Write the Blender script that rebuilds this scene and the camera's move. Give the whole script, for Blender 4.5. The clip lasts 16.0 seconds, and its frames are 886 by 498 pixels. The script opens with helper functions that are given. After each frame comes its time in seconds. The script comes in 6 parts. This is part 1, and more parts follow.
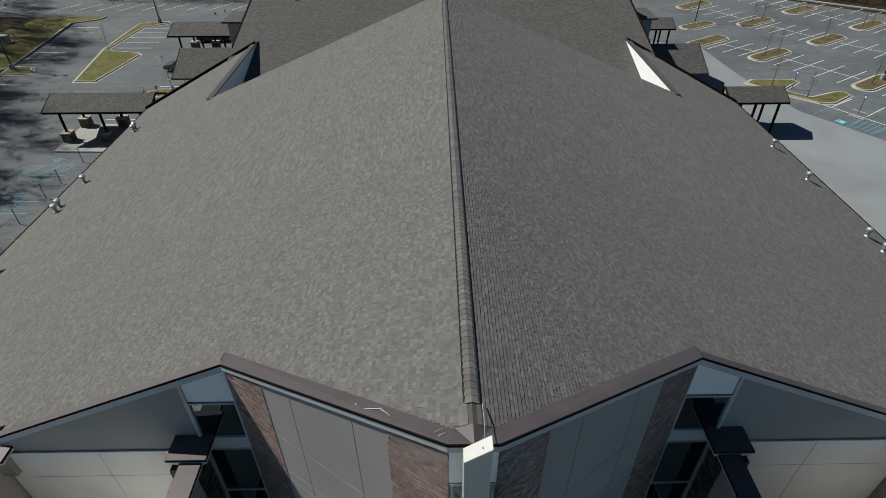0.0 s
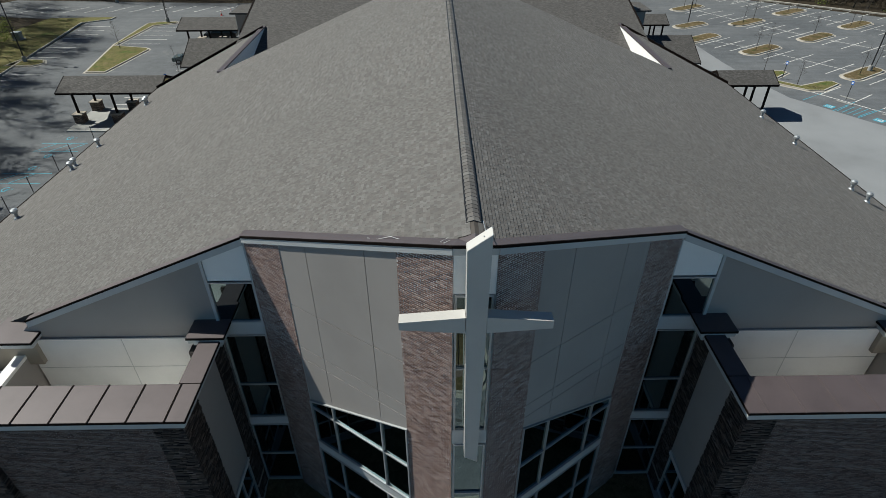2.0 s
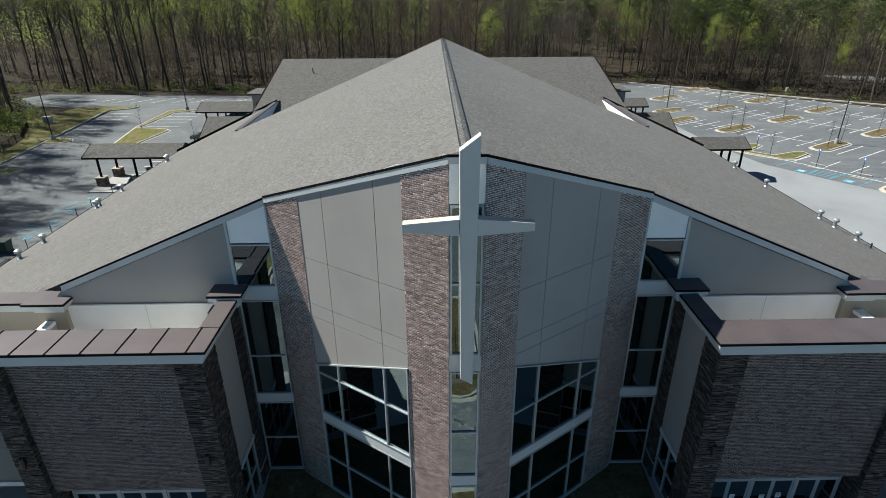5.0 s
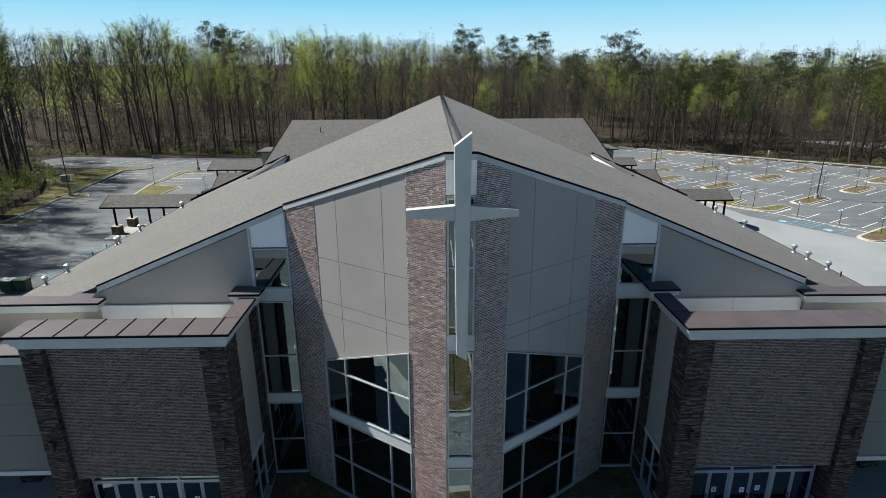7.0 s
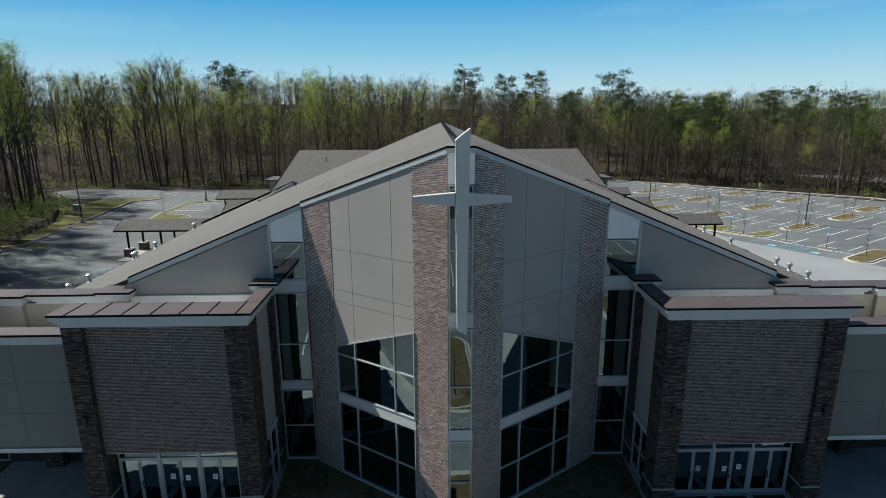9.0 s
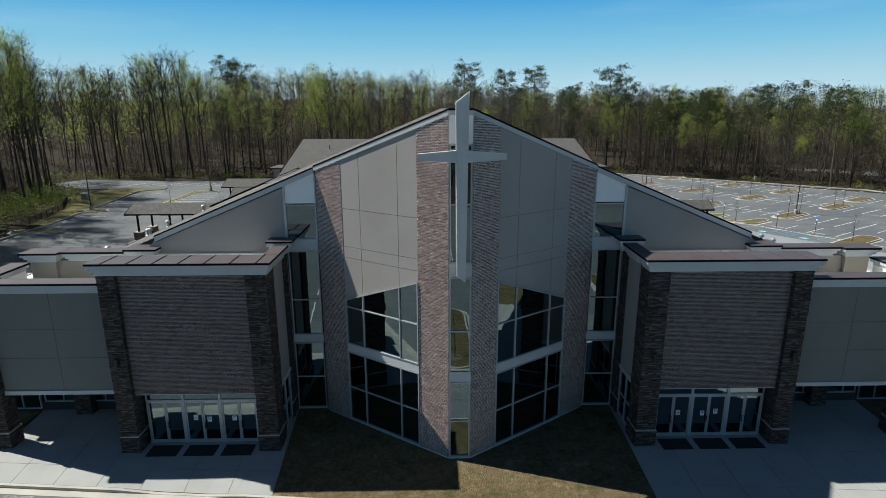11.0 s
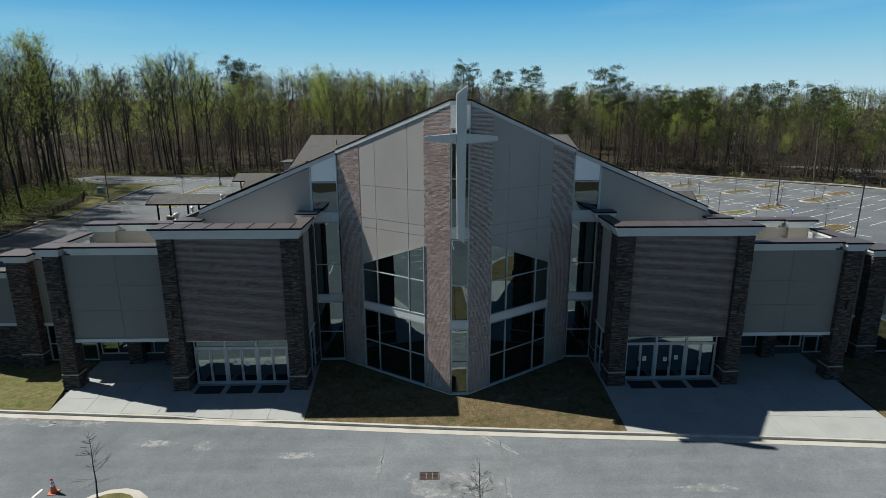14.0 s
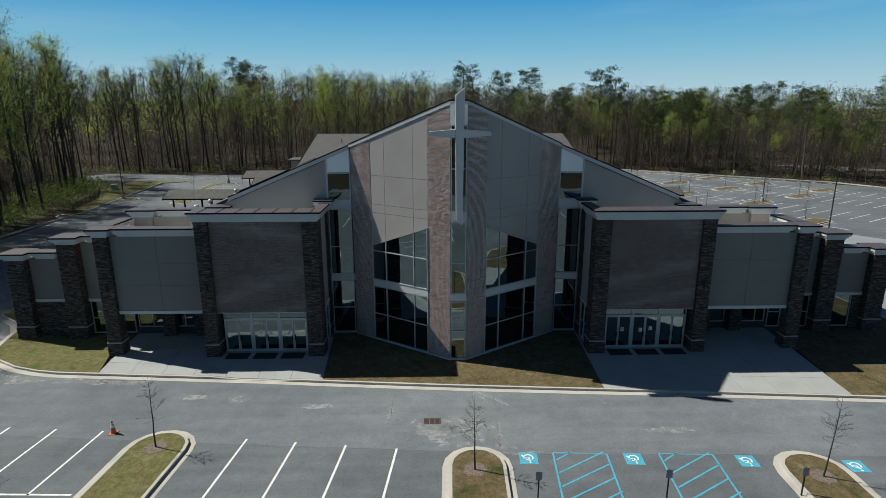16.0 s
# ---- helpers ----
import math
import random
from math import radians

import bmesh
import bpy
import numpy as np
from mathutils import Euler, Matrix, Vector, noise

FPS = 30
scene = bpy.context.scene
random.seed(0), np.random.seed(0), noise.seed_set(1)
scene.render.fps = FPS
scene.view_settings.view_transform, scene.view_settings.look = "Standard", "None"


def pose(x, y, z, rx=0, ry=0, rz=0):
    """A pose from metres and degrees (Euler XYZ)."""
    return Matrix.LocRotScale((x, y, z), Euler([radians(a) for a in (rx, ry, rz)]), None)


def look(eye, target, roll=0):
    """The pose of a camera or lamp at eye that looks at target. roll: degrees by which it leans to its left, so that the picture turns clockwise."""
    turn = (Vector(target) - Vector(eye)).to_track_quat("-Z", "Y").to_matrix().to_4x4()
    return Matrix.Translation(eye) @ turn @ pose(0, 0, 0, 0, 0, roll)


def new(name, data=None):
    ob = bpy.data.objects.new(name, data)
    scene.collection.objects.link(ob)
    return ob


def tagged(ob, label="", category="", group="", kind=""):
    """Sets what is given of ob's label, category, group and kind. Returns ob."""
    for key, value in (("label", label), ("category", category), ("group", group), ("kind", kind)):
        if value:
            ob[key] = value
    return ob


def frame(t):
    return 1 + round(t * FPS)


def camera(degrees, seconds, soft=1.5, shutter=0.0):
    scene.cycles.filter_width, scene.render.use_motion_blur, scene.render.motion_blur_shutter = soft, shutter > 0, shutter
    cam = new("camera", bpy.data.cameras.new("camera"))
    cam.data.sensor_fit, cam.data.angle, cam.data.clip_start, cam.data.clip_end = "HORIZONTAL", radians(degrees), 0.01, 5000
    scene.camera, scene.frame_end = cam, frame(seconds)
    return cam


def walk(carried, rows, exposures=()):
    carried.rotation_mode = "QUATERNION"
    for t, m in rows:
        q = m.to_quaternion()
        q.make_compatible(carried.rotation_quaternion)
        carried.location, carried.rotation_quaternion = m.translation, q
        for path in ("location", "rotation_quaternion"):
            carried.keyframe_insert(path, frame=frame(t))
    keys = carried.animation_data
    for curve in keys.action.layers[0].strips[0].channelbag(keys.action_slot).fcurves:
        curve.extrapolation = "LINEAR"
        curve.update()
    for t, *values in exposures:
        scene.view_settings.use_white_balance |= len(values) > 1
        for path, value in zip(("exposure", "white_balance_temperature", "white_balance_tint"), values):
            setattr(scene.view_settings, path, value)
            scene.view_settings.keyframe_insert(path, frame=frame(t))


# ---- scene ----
cam = camera(76.7, 16.0, soft=0.5)
PATH = [
    (0, (-0.724, -6.91, 27.509), (-0.705, -5.319, 26.298), -0.3),
    (0.5, (-0.759, -8.121, 26.909), (-0.739, -6.531, 25.696), -0.4),
    (1, (-0.837, -9.127, 26.065), (-0.816, -7.536, 24.853), -0.3),
    (1.5, (-0.891, -10.014, 25.307), (-0.869, -8.406, 24.119), -0.2),
    (2, (-0.933, -10.812, 24.63), (-0.911, -9.179, 23.475), -0.2),
    (2.5, (-0.981, -11.577, 24.007), (-0.958, -9.916, 22.894), -0.3),
    (3, (-1.019, -12.332, 23.396), (-0.994, -10.638, 22.332), -0.2),
    (3.5, (-1.001, -13.066, 22.867), (-0.975, -11.341, 21.857), -0.3),
    (4, (-0.97, -13.822, 22.352), (-0.943, -12.067, 21.394), -0.3),
    (6.5, (-0.979, -18.188, 20.172), (-0.945, -16.306, 19.496), -0.4),
    (7, (-0.993, -19.063, 19.84), (-0.958, -17.162, 19.22), -0.3),
    (7.5, (-1.011, -19.9, 19.559), (-0.976, -17.982, 18.993), -0.3),
    (8, (-1.031, -20.63, 19.232), (-0.995, -18.699, 18.713), -0.3),
    (8.5, (-1.075, -21.364, 18.89), (-1.039, -19.426, 18.397), -0.3),
    (9, (-1.137, -22.056, 18.506), (-1.101, -20.116, 18.019), -0.3),
    (9.2, (-1.047, -22.318, 18.456), (-1.016, -20.379, 17.966), -0.3),
    (11.5, (-1.338, -25.628, 16.804), (-1.3, -23.689, 16.313), -0.1),
    (12, (-1.378, -26.466, 16.667), (-1.34, -24.527, 16.175), -0.2),
    (12.5, (-1.429, -27.399, 16.685), (-1.39, -25.461, 16.193), -0.2),
    (13, (-1.472, -28.336, 16.702), (-1.433, -26.397, 16.21), -0.2),
    (13.5, (-1.522, -29.341, 16.659), (-1.483, -27.402, 16.169), -0.2),
    (14, (-1.588, -30.468, 16.639), (-1.547, -28.529, 16.151), -0.1),
    (14.5, (-1.696, -31.667, 16.601), (-1.653, -29.727, 16.115), -0.1),
    (15, (-1.722, -32.814, 16.595), (-1.679, -30.875, 16.109), -0.1),
    (15.5, (-1.716, -33.991, 16.592), (-1.674, -32.052, 16.104), -0.1),
    (16, (-1.723, -35.165, 16.571), (-1.683, -33.225, 16.084), -0.1),
]
EXPOSURE = [(0, 0.02), (1, 0.1), (2, 0.22), (3, 0.48), (4, 0.74), (6.5, 0.92), (7.2, 0.82), (8.2, 0.68), (9, 0.58), (12, 0.56), (14, 0.48), (16, 0.32)]
walk(cam, [(t, look(eye, target, roll)) for t, eye, target, roll in PATH], EXPOSURE)

# ---------------------------------------------------------------- light
SUN = Vector((-0.868, 0.285, 1.0)).normalized()
world = bpy.data.worlds.new("sky")
scene.world = world
world.use_nodes = True
wn = world.node_tree
sky = wn.nodes.new("ShaderNodeTexSky")
sky.sky_type = "NISHITA"
sky.sun_disc = False
sky.sun_elevation = math.asin(SUN.z)
sky.sun_rotation = math.atan2(SUN.x, SUN.y)
sky.air_density, sky.dust_density, sky.ozone_density = 1.0, 0.3, 3.0
wn.nodes["Background"].inputs["Strength"].default_value = 0.047
clear = wn.nodes.new("ShaderNodeMix")
clear.data_type, clear.blend_type = "RGBA", "MULTIPLY"
clear.inputs[0].default_value = 1.0
clear.inputs[7].default_value = (0.47, 0.48, 0.58, 1)
wn.links.new(sky.outputs["Color"], clear.inputs[6])
where = wn.nodes.new("ShaderNodeTexCoord")
thin = wn.nodes.new("ShaderNodeMapping")
thin.inputs["Scale"].default_value = (1.2, 1.2, 9.0)
wisp = wn.nodes.new("ShaderNodeTexNoise")
wisp.inputs["Scale"].default_value, wisp.inputs["Detail"].default_value = 2.2, 6.0
veil = wn.nodes.new("ShaderNodeMapRange")
veil.inputs["From Min"].default_value, veil.inputs["From Max"].default_value = 0.55, 0.8
veil.inputs["To Max"].default_value = 0.18
cloud = wn.nodes.new("ShaderNodeMix")
cloud.data_type = "RGBA"
cloud.inputs[7].default_value = (7.0, 10.5, 11.5, 1)
wn.links.new(where.outputs["Generated"], thin.inputs["Vector"])
wn.links.new(thin.outputs["Vector"], wisp.inputs["Vector"])
wn.links.new(wisp.outputs["Fac"], veil.inputs["Value"])
wn.links.new(veil.outputs["Result"], cloud.inputs[0])
# the air pales towards the horizon
level = wn.nodes.new("ShaderNodeSeparateXYZ")
pale = wn.nodes.new("ShaderNodeValToRGB")
stops = [(0.0, (0.62, 0.82, 0.93)), (0.08, (0.51, 0.79, 0.92)), (0.2, (0.26, 0.64, 0.89)), (0.34, (0.09, 0.44, 0.84))]
while len(pale.color_ramp.elements) < len(stops):
    pale.color_ramp.elements.new(0.5)
for e, (at_z, c) in zip(pale.color_ramp.elements, stops):
    e.position, e.color = at_z, (*c, 1)
twice = wn.nodes.new("ShaderNodeMath")
twice.operation = "MULTIPLY"
twice.inputs[1].default_value = 2.0
bright = wn.nodes.new("ShaderNodeVectorMath")
bright.operation = "SCALE"
bright.inputs["Scale"].default_value = 12.4
high = wn.nodes.new("ShaderNodeMapRange")
high.interpolation_type = "SMOOTHSTEP"
high.inputs["From Min"].default_value, high.inputs["From Max"].default_value = 0.14, 0.5
air = wn.nodes.new("ShaderNodeMix")
air.data_type = "RGBA"
wn.links.new(where.outputs["Generated"], level.inputs[0])
wn.links.new(level.outputs["Z"], twice.inputs[0])
wn.links.new(twice.outputs[0], pale.inputs["Fac"])
wn.links.new(pale.outputs["Color"], bright.inputs[0])
wn.links.new(level.outputs["Z"], high.inputs["Value"])
wn.links.new(high.outputs["Result"], air.inputs[0])
wn.links.new(bright.outputs[0], air.inputs[6])
wn.links.new(clear.outputs[2], air.inputs[7])
wn.links.new(air.outputs[2], cloud.inputs[6])
wn.links.new(cloud.outputs[2], wn.nodes["Background"].inputs["Color"])
sun = new("sun", bpy.data.lights.new("sun", "SUN"))
sun.data.energy, sun.data.angle, sun.data.color = 5.0, radians(0.53), (0.99, 0.985, 0.90)
sun.matrix_world = look((0, 0, 60), Vector((0, 0, 60)) - SUN)


# ---------------------------------------------------------------- materials
class Mat:
    """A principled material with a small set of procedural layers."""

    def __init__(self, name, rough=0.8, metal=0.0, spec=0.5):
        self.m = bpy.data.materials.new(name)
        self.m.use_nodes = True
        self.t = self.m.node_tree
        self.b = self.t.nodes["Principled BSDF"]
        self.b.inputs["Roughness"].default_value = rough
        self.b.inputs["Metallic"].default_value = metal
        self.b.inputs["Specular IOR Level"].default_value = spec
        self.pos = self.t.nodes.new("ShaderNodeNewGeometry").outputs["Position"]

    def node(self, kind, **sets):
        n = self.t.nodes.new(kind)
        for key, value in sets.items():
            n.inputs[key].default_value = value
        return n

    def link(self, a, b):
        self.t.links.new(a, b)

    def stretch(self, sx, sy, sz):
        n = self.t.nodes.new("ShaderNodeMapping")
        n.inputs["Scale"].default_value = (sx, sy, sz)
        self.link(self.pos, n.inputs["Vector"])
        return n.outputs["Vector"]

    def noise(self, scale, detail=4.0, vec=None, rough=0.55):
        n = self.node("ShaderNodeTexNoise", Scale=scale, Detail=detail, Roughness=rough)
        self.link(vec or self.pos, n.inputs["Vector"])
        return n.outputs["Fac"]

    def ramp(self, fac, stops):
        n = self.t.nodes.new("ShaderNodeValToRGB")
        el = n.color_ramp.elements
        while len(el) < len(stops):
            el.new(0.5)
        for e, (p, c) in zip(el, stops):
            e.position, e.color = p, (*c, 1) if len(c) == 3 else c
        self.link(fac, n.inputs["Fac"])
        return n.outputs["Color"]

    def mix(self, fac, a, b, mode="MIX"):
        n = self.t.nodes.new("ShaderNodeMix")
        n.data_type, n.blend_type = "RGBA", mode
        for value, socket in ((fac, n.inputs[0]), (a, n.inputs[6]), (b, n.inputs[7])):
            if hasattr(value, "links"):
                self.link(value, socket)
            elif isinstance(value, (int, float)):
                socket.default_value = value
            else:
                socket.default_value = (*value, 1)
        return n.outputs[2]

    def color(self, out):
        self.link(out, self.b.inputs["Base Color"])
        return self

    def bump(self, height, strength=0.3, distance=0.02):
        n = self.node("ShaderNodeBump", Strength=strength, Distance=distance)
        self.link(height, n.inputs["Height"])
        self.link(n.outputs["Normal"], self.b.inputs["Normal"])
        return self

    def roughness(self, fac, lo, hi):
        n = self.t.nodes.new("ShaderNodeMapRange")
        n.inputs["To Min"].default_value, n.inputs["To Max"].default_value = lo, hi
        self.link(fac, n.inputs["Value"])
        self.link(n.outputs["Result"], self.b.inputs["Roughness"])
        return self

    def island(self):
        return self.t.nodes.new("ShaderNodeNewGeometry").outputs["Random Per Island"]

    def objrand(self):
        return self.t.nodes.new("ShaderNodeObjectInfo").outputs["Random"]


def plain(name, c, rough=0.6, metal=0.0, vary=0.12, scale=1.3, fine=30.0, bump=0.08, spec=0.5):
    """A surface with large soft variation and a fine grain."""
    m = Mat(name, rough, metal, spec)
    d = tuple(max(0, v * (1 - vary * 1.6)) for v in c)
    u = tuple(min(1, v * (1 + vary)) for v in c)
    big = m.ramp(m.noise(scale, 5), [(0.3, d), (0.5, c), (0.72, u)])
    f = m.noise(fine, 3)
    m.color(m.mix(0.25, big, m.ramp(f, [(0.3, d), (0.7, u)])))
    m.bump(f, bump, 0.01)
    m.roughness(f, max(0.02, rough - 0.08), min(1, rough + 0.1))
    return m.m


def pieces(name, stops, rough=0.85, by="island", fine=60.0, bump=0.35):
    """Pieces that differ from one another, with grain."""
    m = Mat(name, rough)
    r = m.island() if by == "island" else m.objrand()
    base = m.ramp(r, stops)
    f = m.noise(fine, 4)
    g = m.noise(0.5, 3)
    base = m.mix(0.35, base, m.ramp(f, [(0.25, (0.45, 0.45, 0.45)), (0.75, (1.0, 1.0, 1.0))]), "MULTIPLY")
    base = m.mix(0.25, base, m.ramp(g, [(0.3, (0.7, 0.7, 0.7)), (0.7, (1.0, 1.0, 1.0))]), "MULTIPLY")
    m.color(base)
    m.bump(f, bump, 0.008)
    return m.m


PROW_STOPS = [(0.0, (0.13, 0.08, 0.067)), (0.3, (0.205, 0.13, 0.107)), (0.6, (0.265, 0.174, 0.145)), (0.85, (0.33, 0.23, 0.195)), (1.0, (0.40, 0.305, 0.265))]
# the tower's brick and mortar carry its shade as a darker tone than the prow's
SHADED_BRICK_STOPS = [(0.0, (0.045, 0.026, 0.022)), (0.3, (0.082, 0.049, 0.040)), (0.6, (0.115, 0.071, 0.058)), (0.85, (0.15, 0.098, 0.081)), (1.0, (0.19, 0.138, 0.12))]
STONE_STOPS = [(0.0, (0.016, 0.011, 0.010)), (0.3, (0.036, 0.025, 0.021)), (0.55, (0.062, 0.044, 0.036)), (0.8, (0.105, 0.078, 0.064)), (0.93, (0.17, 0.138, 0.118)), (1.0, (0.05, 0.044, 0.042))]
SHINGLE_STOPS = [(0.0, (0.108, 0.102, 0.098)), (0.25, (0.126, 0.122, 0.117)), (0.45, (0.137, 0.128, 0.122)), (0.65, (0.142, 0.141, 0.136)), (0.85, (0.155, 0.148, 0.142)), (1.0, (0.175, 0.173, 0.167))]
M_BRICK_SHADED = pieces("brick", SHADED_BRICK_STOPS)
M_BRICK_ONE = pieces("prow_brick_piece", PROW_STOPS, by="object")
M_BRICK_PROW = pieces("prow_brick", PROW_STOPS)
M_MORTAR = plain("mortar", (0.70, 0.67, 0.64), 0.95, fine=80, bump=0.3)
M_MORTAR_SHADED = plain("shaded_tower_mortar", (0.40, 0.36, 0.335), 0.95, fine=80, bump=0.3)
M_STONE = pieces("ledge_stone", STONE_STOPS, bump=0.7, fine=25)
M_STONE_ONE = pieces("ledge_stone_piece", STONE_STOPS, by="object", bump=0.7, fine=25)
M_STONE_BACK = plain("stone_joint", (0.045, 0.04, 0.037), 0.95)
M_CAST = plain("cast_stone", (0.36, 0.32, 0.27), 0.85)
M_SHINGLE = pieces("shingle", SHINGLE_STOPS, rough=0.92, fine=90, bump=0.5)
M_SHINGLE_ONE = pieces("shingle_piece", SHINGLE_STOPS, rough=0.92, by="object", fine=90, bump=0.5)
M_UNDERLAY = plain("roof_underlay", (0.07, 0.062, 0.055), 0.95)
M_STUCCO = plain("stucco", (0.325, 0.30, 0.28), 0.9, vary=0.07, scale=0.35, fine=45, bump=0.18)
M_STUCCO_WARM = plain("stucco_tan", (0.30, 0.268, 0.22), 0.9, vary=0.07, scale=0.35, fine=45, bump=0.18)
M_STUCCO_WING = plain("wing_stucco", (0.175, 0.176, 0.158), 0.9, vary=0.07, scale=0.35, fine=45, bump=0.18)
M_JOINT = plain("stucco_joint", (0.16, 0.145, 0.125), 0.95)
M_TRIM = plain("painted_trim", (0.47, 0.485, 0.485), 0.55, vary=0.06, scale=0.8)
M_CAP = plain("brown_metal_coping", (0.083, 0.067, 0.070), 0.5, metal=0.1, vary=0.12, scale=0.9, fine=12, bump=0.03)
M_DARK = plain("dark_bronze_edge", (0.010, 0.007, 0.006), 0.8, spec=0.08)
M_WHITE = plain("white_membrane", (0.83, 0.83, 0.81), 0.7, vary=0.06, scale=0.6)
M_ALU = plain("aluminium_frame", (0.40, 0.42, 0.43), 0.4, metal=0.35, vary=0.04)
M_CROSS = plain("cross_paint", (0.52, 0.51, 0.485), 0.5, metal=0.2, vary=0.06, scale=0.7)
# near-black base colour stands in for the shade inside the rooms
M_ROOM_SHADE = plain("interior_shade_black", (0.02, 0.02, 0.022), 0.9)
M_BLIND = plain("pale_interior", (0.22, 0.23, 0.23), 0.9)
M_GALV = plain("galvanised_steel", (0.40, 0.43, 0.45), 0.48, metal=0.7, vary=0.08, scale=4)
M_BLACK = plain("black_paint", (0.012, 0.012, 0.013), 0.5)
M_CONC = plain("concrete", (0.30, 0.305, 0.295), 0.9, vary=0.08, scale=0.6, fine=25, bump=0.15)
M_KERB = plain("kerb_concrete", (0.40, 0.375, 0.33), 0.9, vary=0.14, scale=0.8, fine=20, bump=0.2)
M_PAINT_W = plain("white_road_paint", (0.66, 0.66, 0.64), 0.8, vary=0.15, scale=3)
M_PAINT_B = plain("blue_road_paint", (0.06, 0.31, 0.42), 0.8, vary=0.15, scale=3)
M_PLATE = plain("sign_back", (0.24, 0.25, 0.26), 0.6, metal=0.3, vary=0.05)
M_SIGN = plain("blue_sign", (0.02, 0.14, 0.55), 0.4, vary=0.03)
M_GRATE = plain("rusted_iron", (0.06, 0.035, 0.025), 0.8, vary=0.3, scale=6)
M_ORANGE = plain("orange_rubber", (0.62, 0.13, 0.05), 0.6, vary=0.1, scale=5)
M_MAT = plain("black_rubber_mat", (0.02, 0.018, 0.018), 0.9)
M_RED = plain("red_plastic", (0.5, 0.04, 0.03), 0.5)
M_CAR_A = plain("black_car_paint", (0.015, 0.017, 0.02), 0.2, vary=0.02)
M_CAR_B = plain("silver_green_car_paint", (0.16, 0.2, 0.2), 0.25, metal=0.5, vary=0.02)
M_TYRE = plain("tyre_rubber", (0.02, 0.02, 0.02), 0.85)
M_MULCH = plain("mulch", (0.15, 0.115, 0.092), 0.95, vary=0.5, scale=9, fine=30, bump=1.0)
M_BARK = plain("bark", (0.038, 0.032, 0.028), 0.95, vary=0.3, scale=0.6, fine=8, bump=0.6)
M_PINE_BARK = plain("pine_bark", (0.06, 0.046, 0.038), 0.95, vary=0.3, scale=0.6, fine=8, bump=0.6)
M_BIN = plain("dark_green_plastic", (0.02, 0.05, 0.035), 0.55)
M_SIDING = plain("pale_house_siding", (0.36, 0.355, 0.345), 0.8)


def glass(name, tint):
    m = Mat(name)
    t = m.t
    clear = m.node("ShaderNodeBsdfTransparent", Color=(*tint, 1))
    gloss = m.node("ShaderNodeBsdfGlossy", Color=(0.72, 0.93, 0.97, 1), Roughness=0.012)
    fres = m.node("ShaderNodeFresnel", IOR=3.0)
    wave = m.noise(0.7, 2)
    bump = m.node("ShaderNodeBump", Strength=0.06, Distance=0.05)
    t.links.new(wave, bump.inputs["Height"])
    t.links.new(bump.outputs["Normal"], gloss.inputs["Normal"])
    mix = t.nodes.new("ShaderNodeMixShader")
    t.links.new(fres.outputs["Fac"], mix.inputs[0])
    t.links.new(clear.outputs[0], mix.inputs[1])
    t.links.new(gloss.outputs[0], mix.inputs[2])
    t.links.new(mix.outputs[0], t.nodes["Material Output"].inputs["Surface"])
    return m.m


M_GLASS = glass("tinted_glass", (0.10, 0.12, 0.13))


def asphalt(name="asphalt", k=1.0):
    m = Mat(name, 0.9)
    big = m.ramp(m.noise(0.07, 6, rough=0.62), [(0.32, (0.100, 0.112, 0.124)), (0.5, (0.136, 0.149, 0.161)), (0.68, (0.172, 0.184, 0.195))])
    streak = m.ramp(m.noise(0.8, 6, m.stretch(0.12, 1.5, 1)), [(0.3, (0.72, 0.72, 0.73)), (0.7, (1.0, 1.0, 1.0))])
    base = m.mix(0.75, big, streak, "MULTIPLY")
    blot = m.ramp(m.noise(0.9, 7, rough=0.7), [(0.35, (0.78, 0.78, 0.78)), (0.6, (1.0, 1.0, 1.0))])
    base = m.mix(0.8, base, blot, "MULTIPLY")
    salt = m.ramp(m.noise(0.16, 9, rough=0.74), [(0.60, (0, 0, 0)), (0.72, (1, 1, 1))])
    base = m.mix(salt, base, m.mix(0.55, base, (0.30, 0.305, 0.305)))
    chips = m.ramp(m.noise(9, 8, rough=0.85), [(0.3, (0.62, 0.62, 0.62)), (0.5, (0.95, 0.95, 0.95)), (0.72, (1.25, 1.25, 1.25))])
    base = m.mix(0.85, base, chips, "MULTIPLY")
    base = m.mix(1.0, base, (k, k, k), "MULTIPLY")
    grain = m.noise(55, 3)
    base = m.mix(0.45, base, m.ramp(grain, [(0.3, (0.5, 0.5, 0.5)), (0.7, (1, 1, 1))]), "MULTIPLY")
    m.color(base).bump(grain, 0.5, 0.012)
    return m.m


def turf(name, green, straw, bare):
    m = Mat(name, 0.95, spec=0.15)
    a = m.noise(0.55, 8, rough=0.72)
    b = m.noise(5.0, 6, rough=0.75)
    base = m.ramp(a, [(0.36, green), (0.47, straw), (0.56, straw), (0.68, bare)])
    base = m.mix(0.8, base, m.ramp(b, [(0.3, (0.28, 0.29, 0.25)), (0.68, (1.0, 1.0, 1.0))]), "MULTIPLY")
    c = m.noise(1.7, 5, rough=0.7)
    base = m.mix(0.6, base, m.ramp(c, [(0.35, (0.5, 0.55, 0.45)), (0.62, (1.0, 1.0, 1.0))]), "MULTIPLY")
    m.color(base).bump(m.noise(22, 5), 1.0, 0.07)
    return m.m


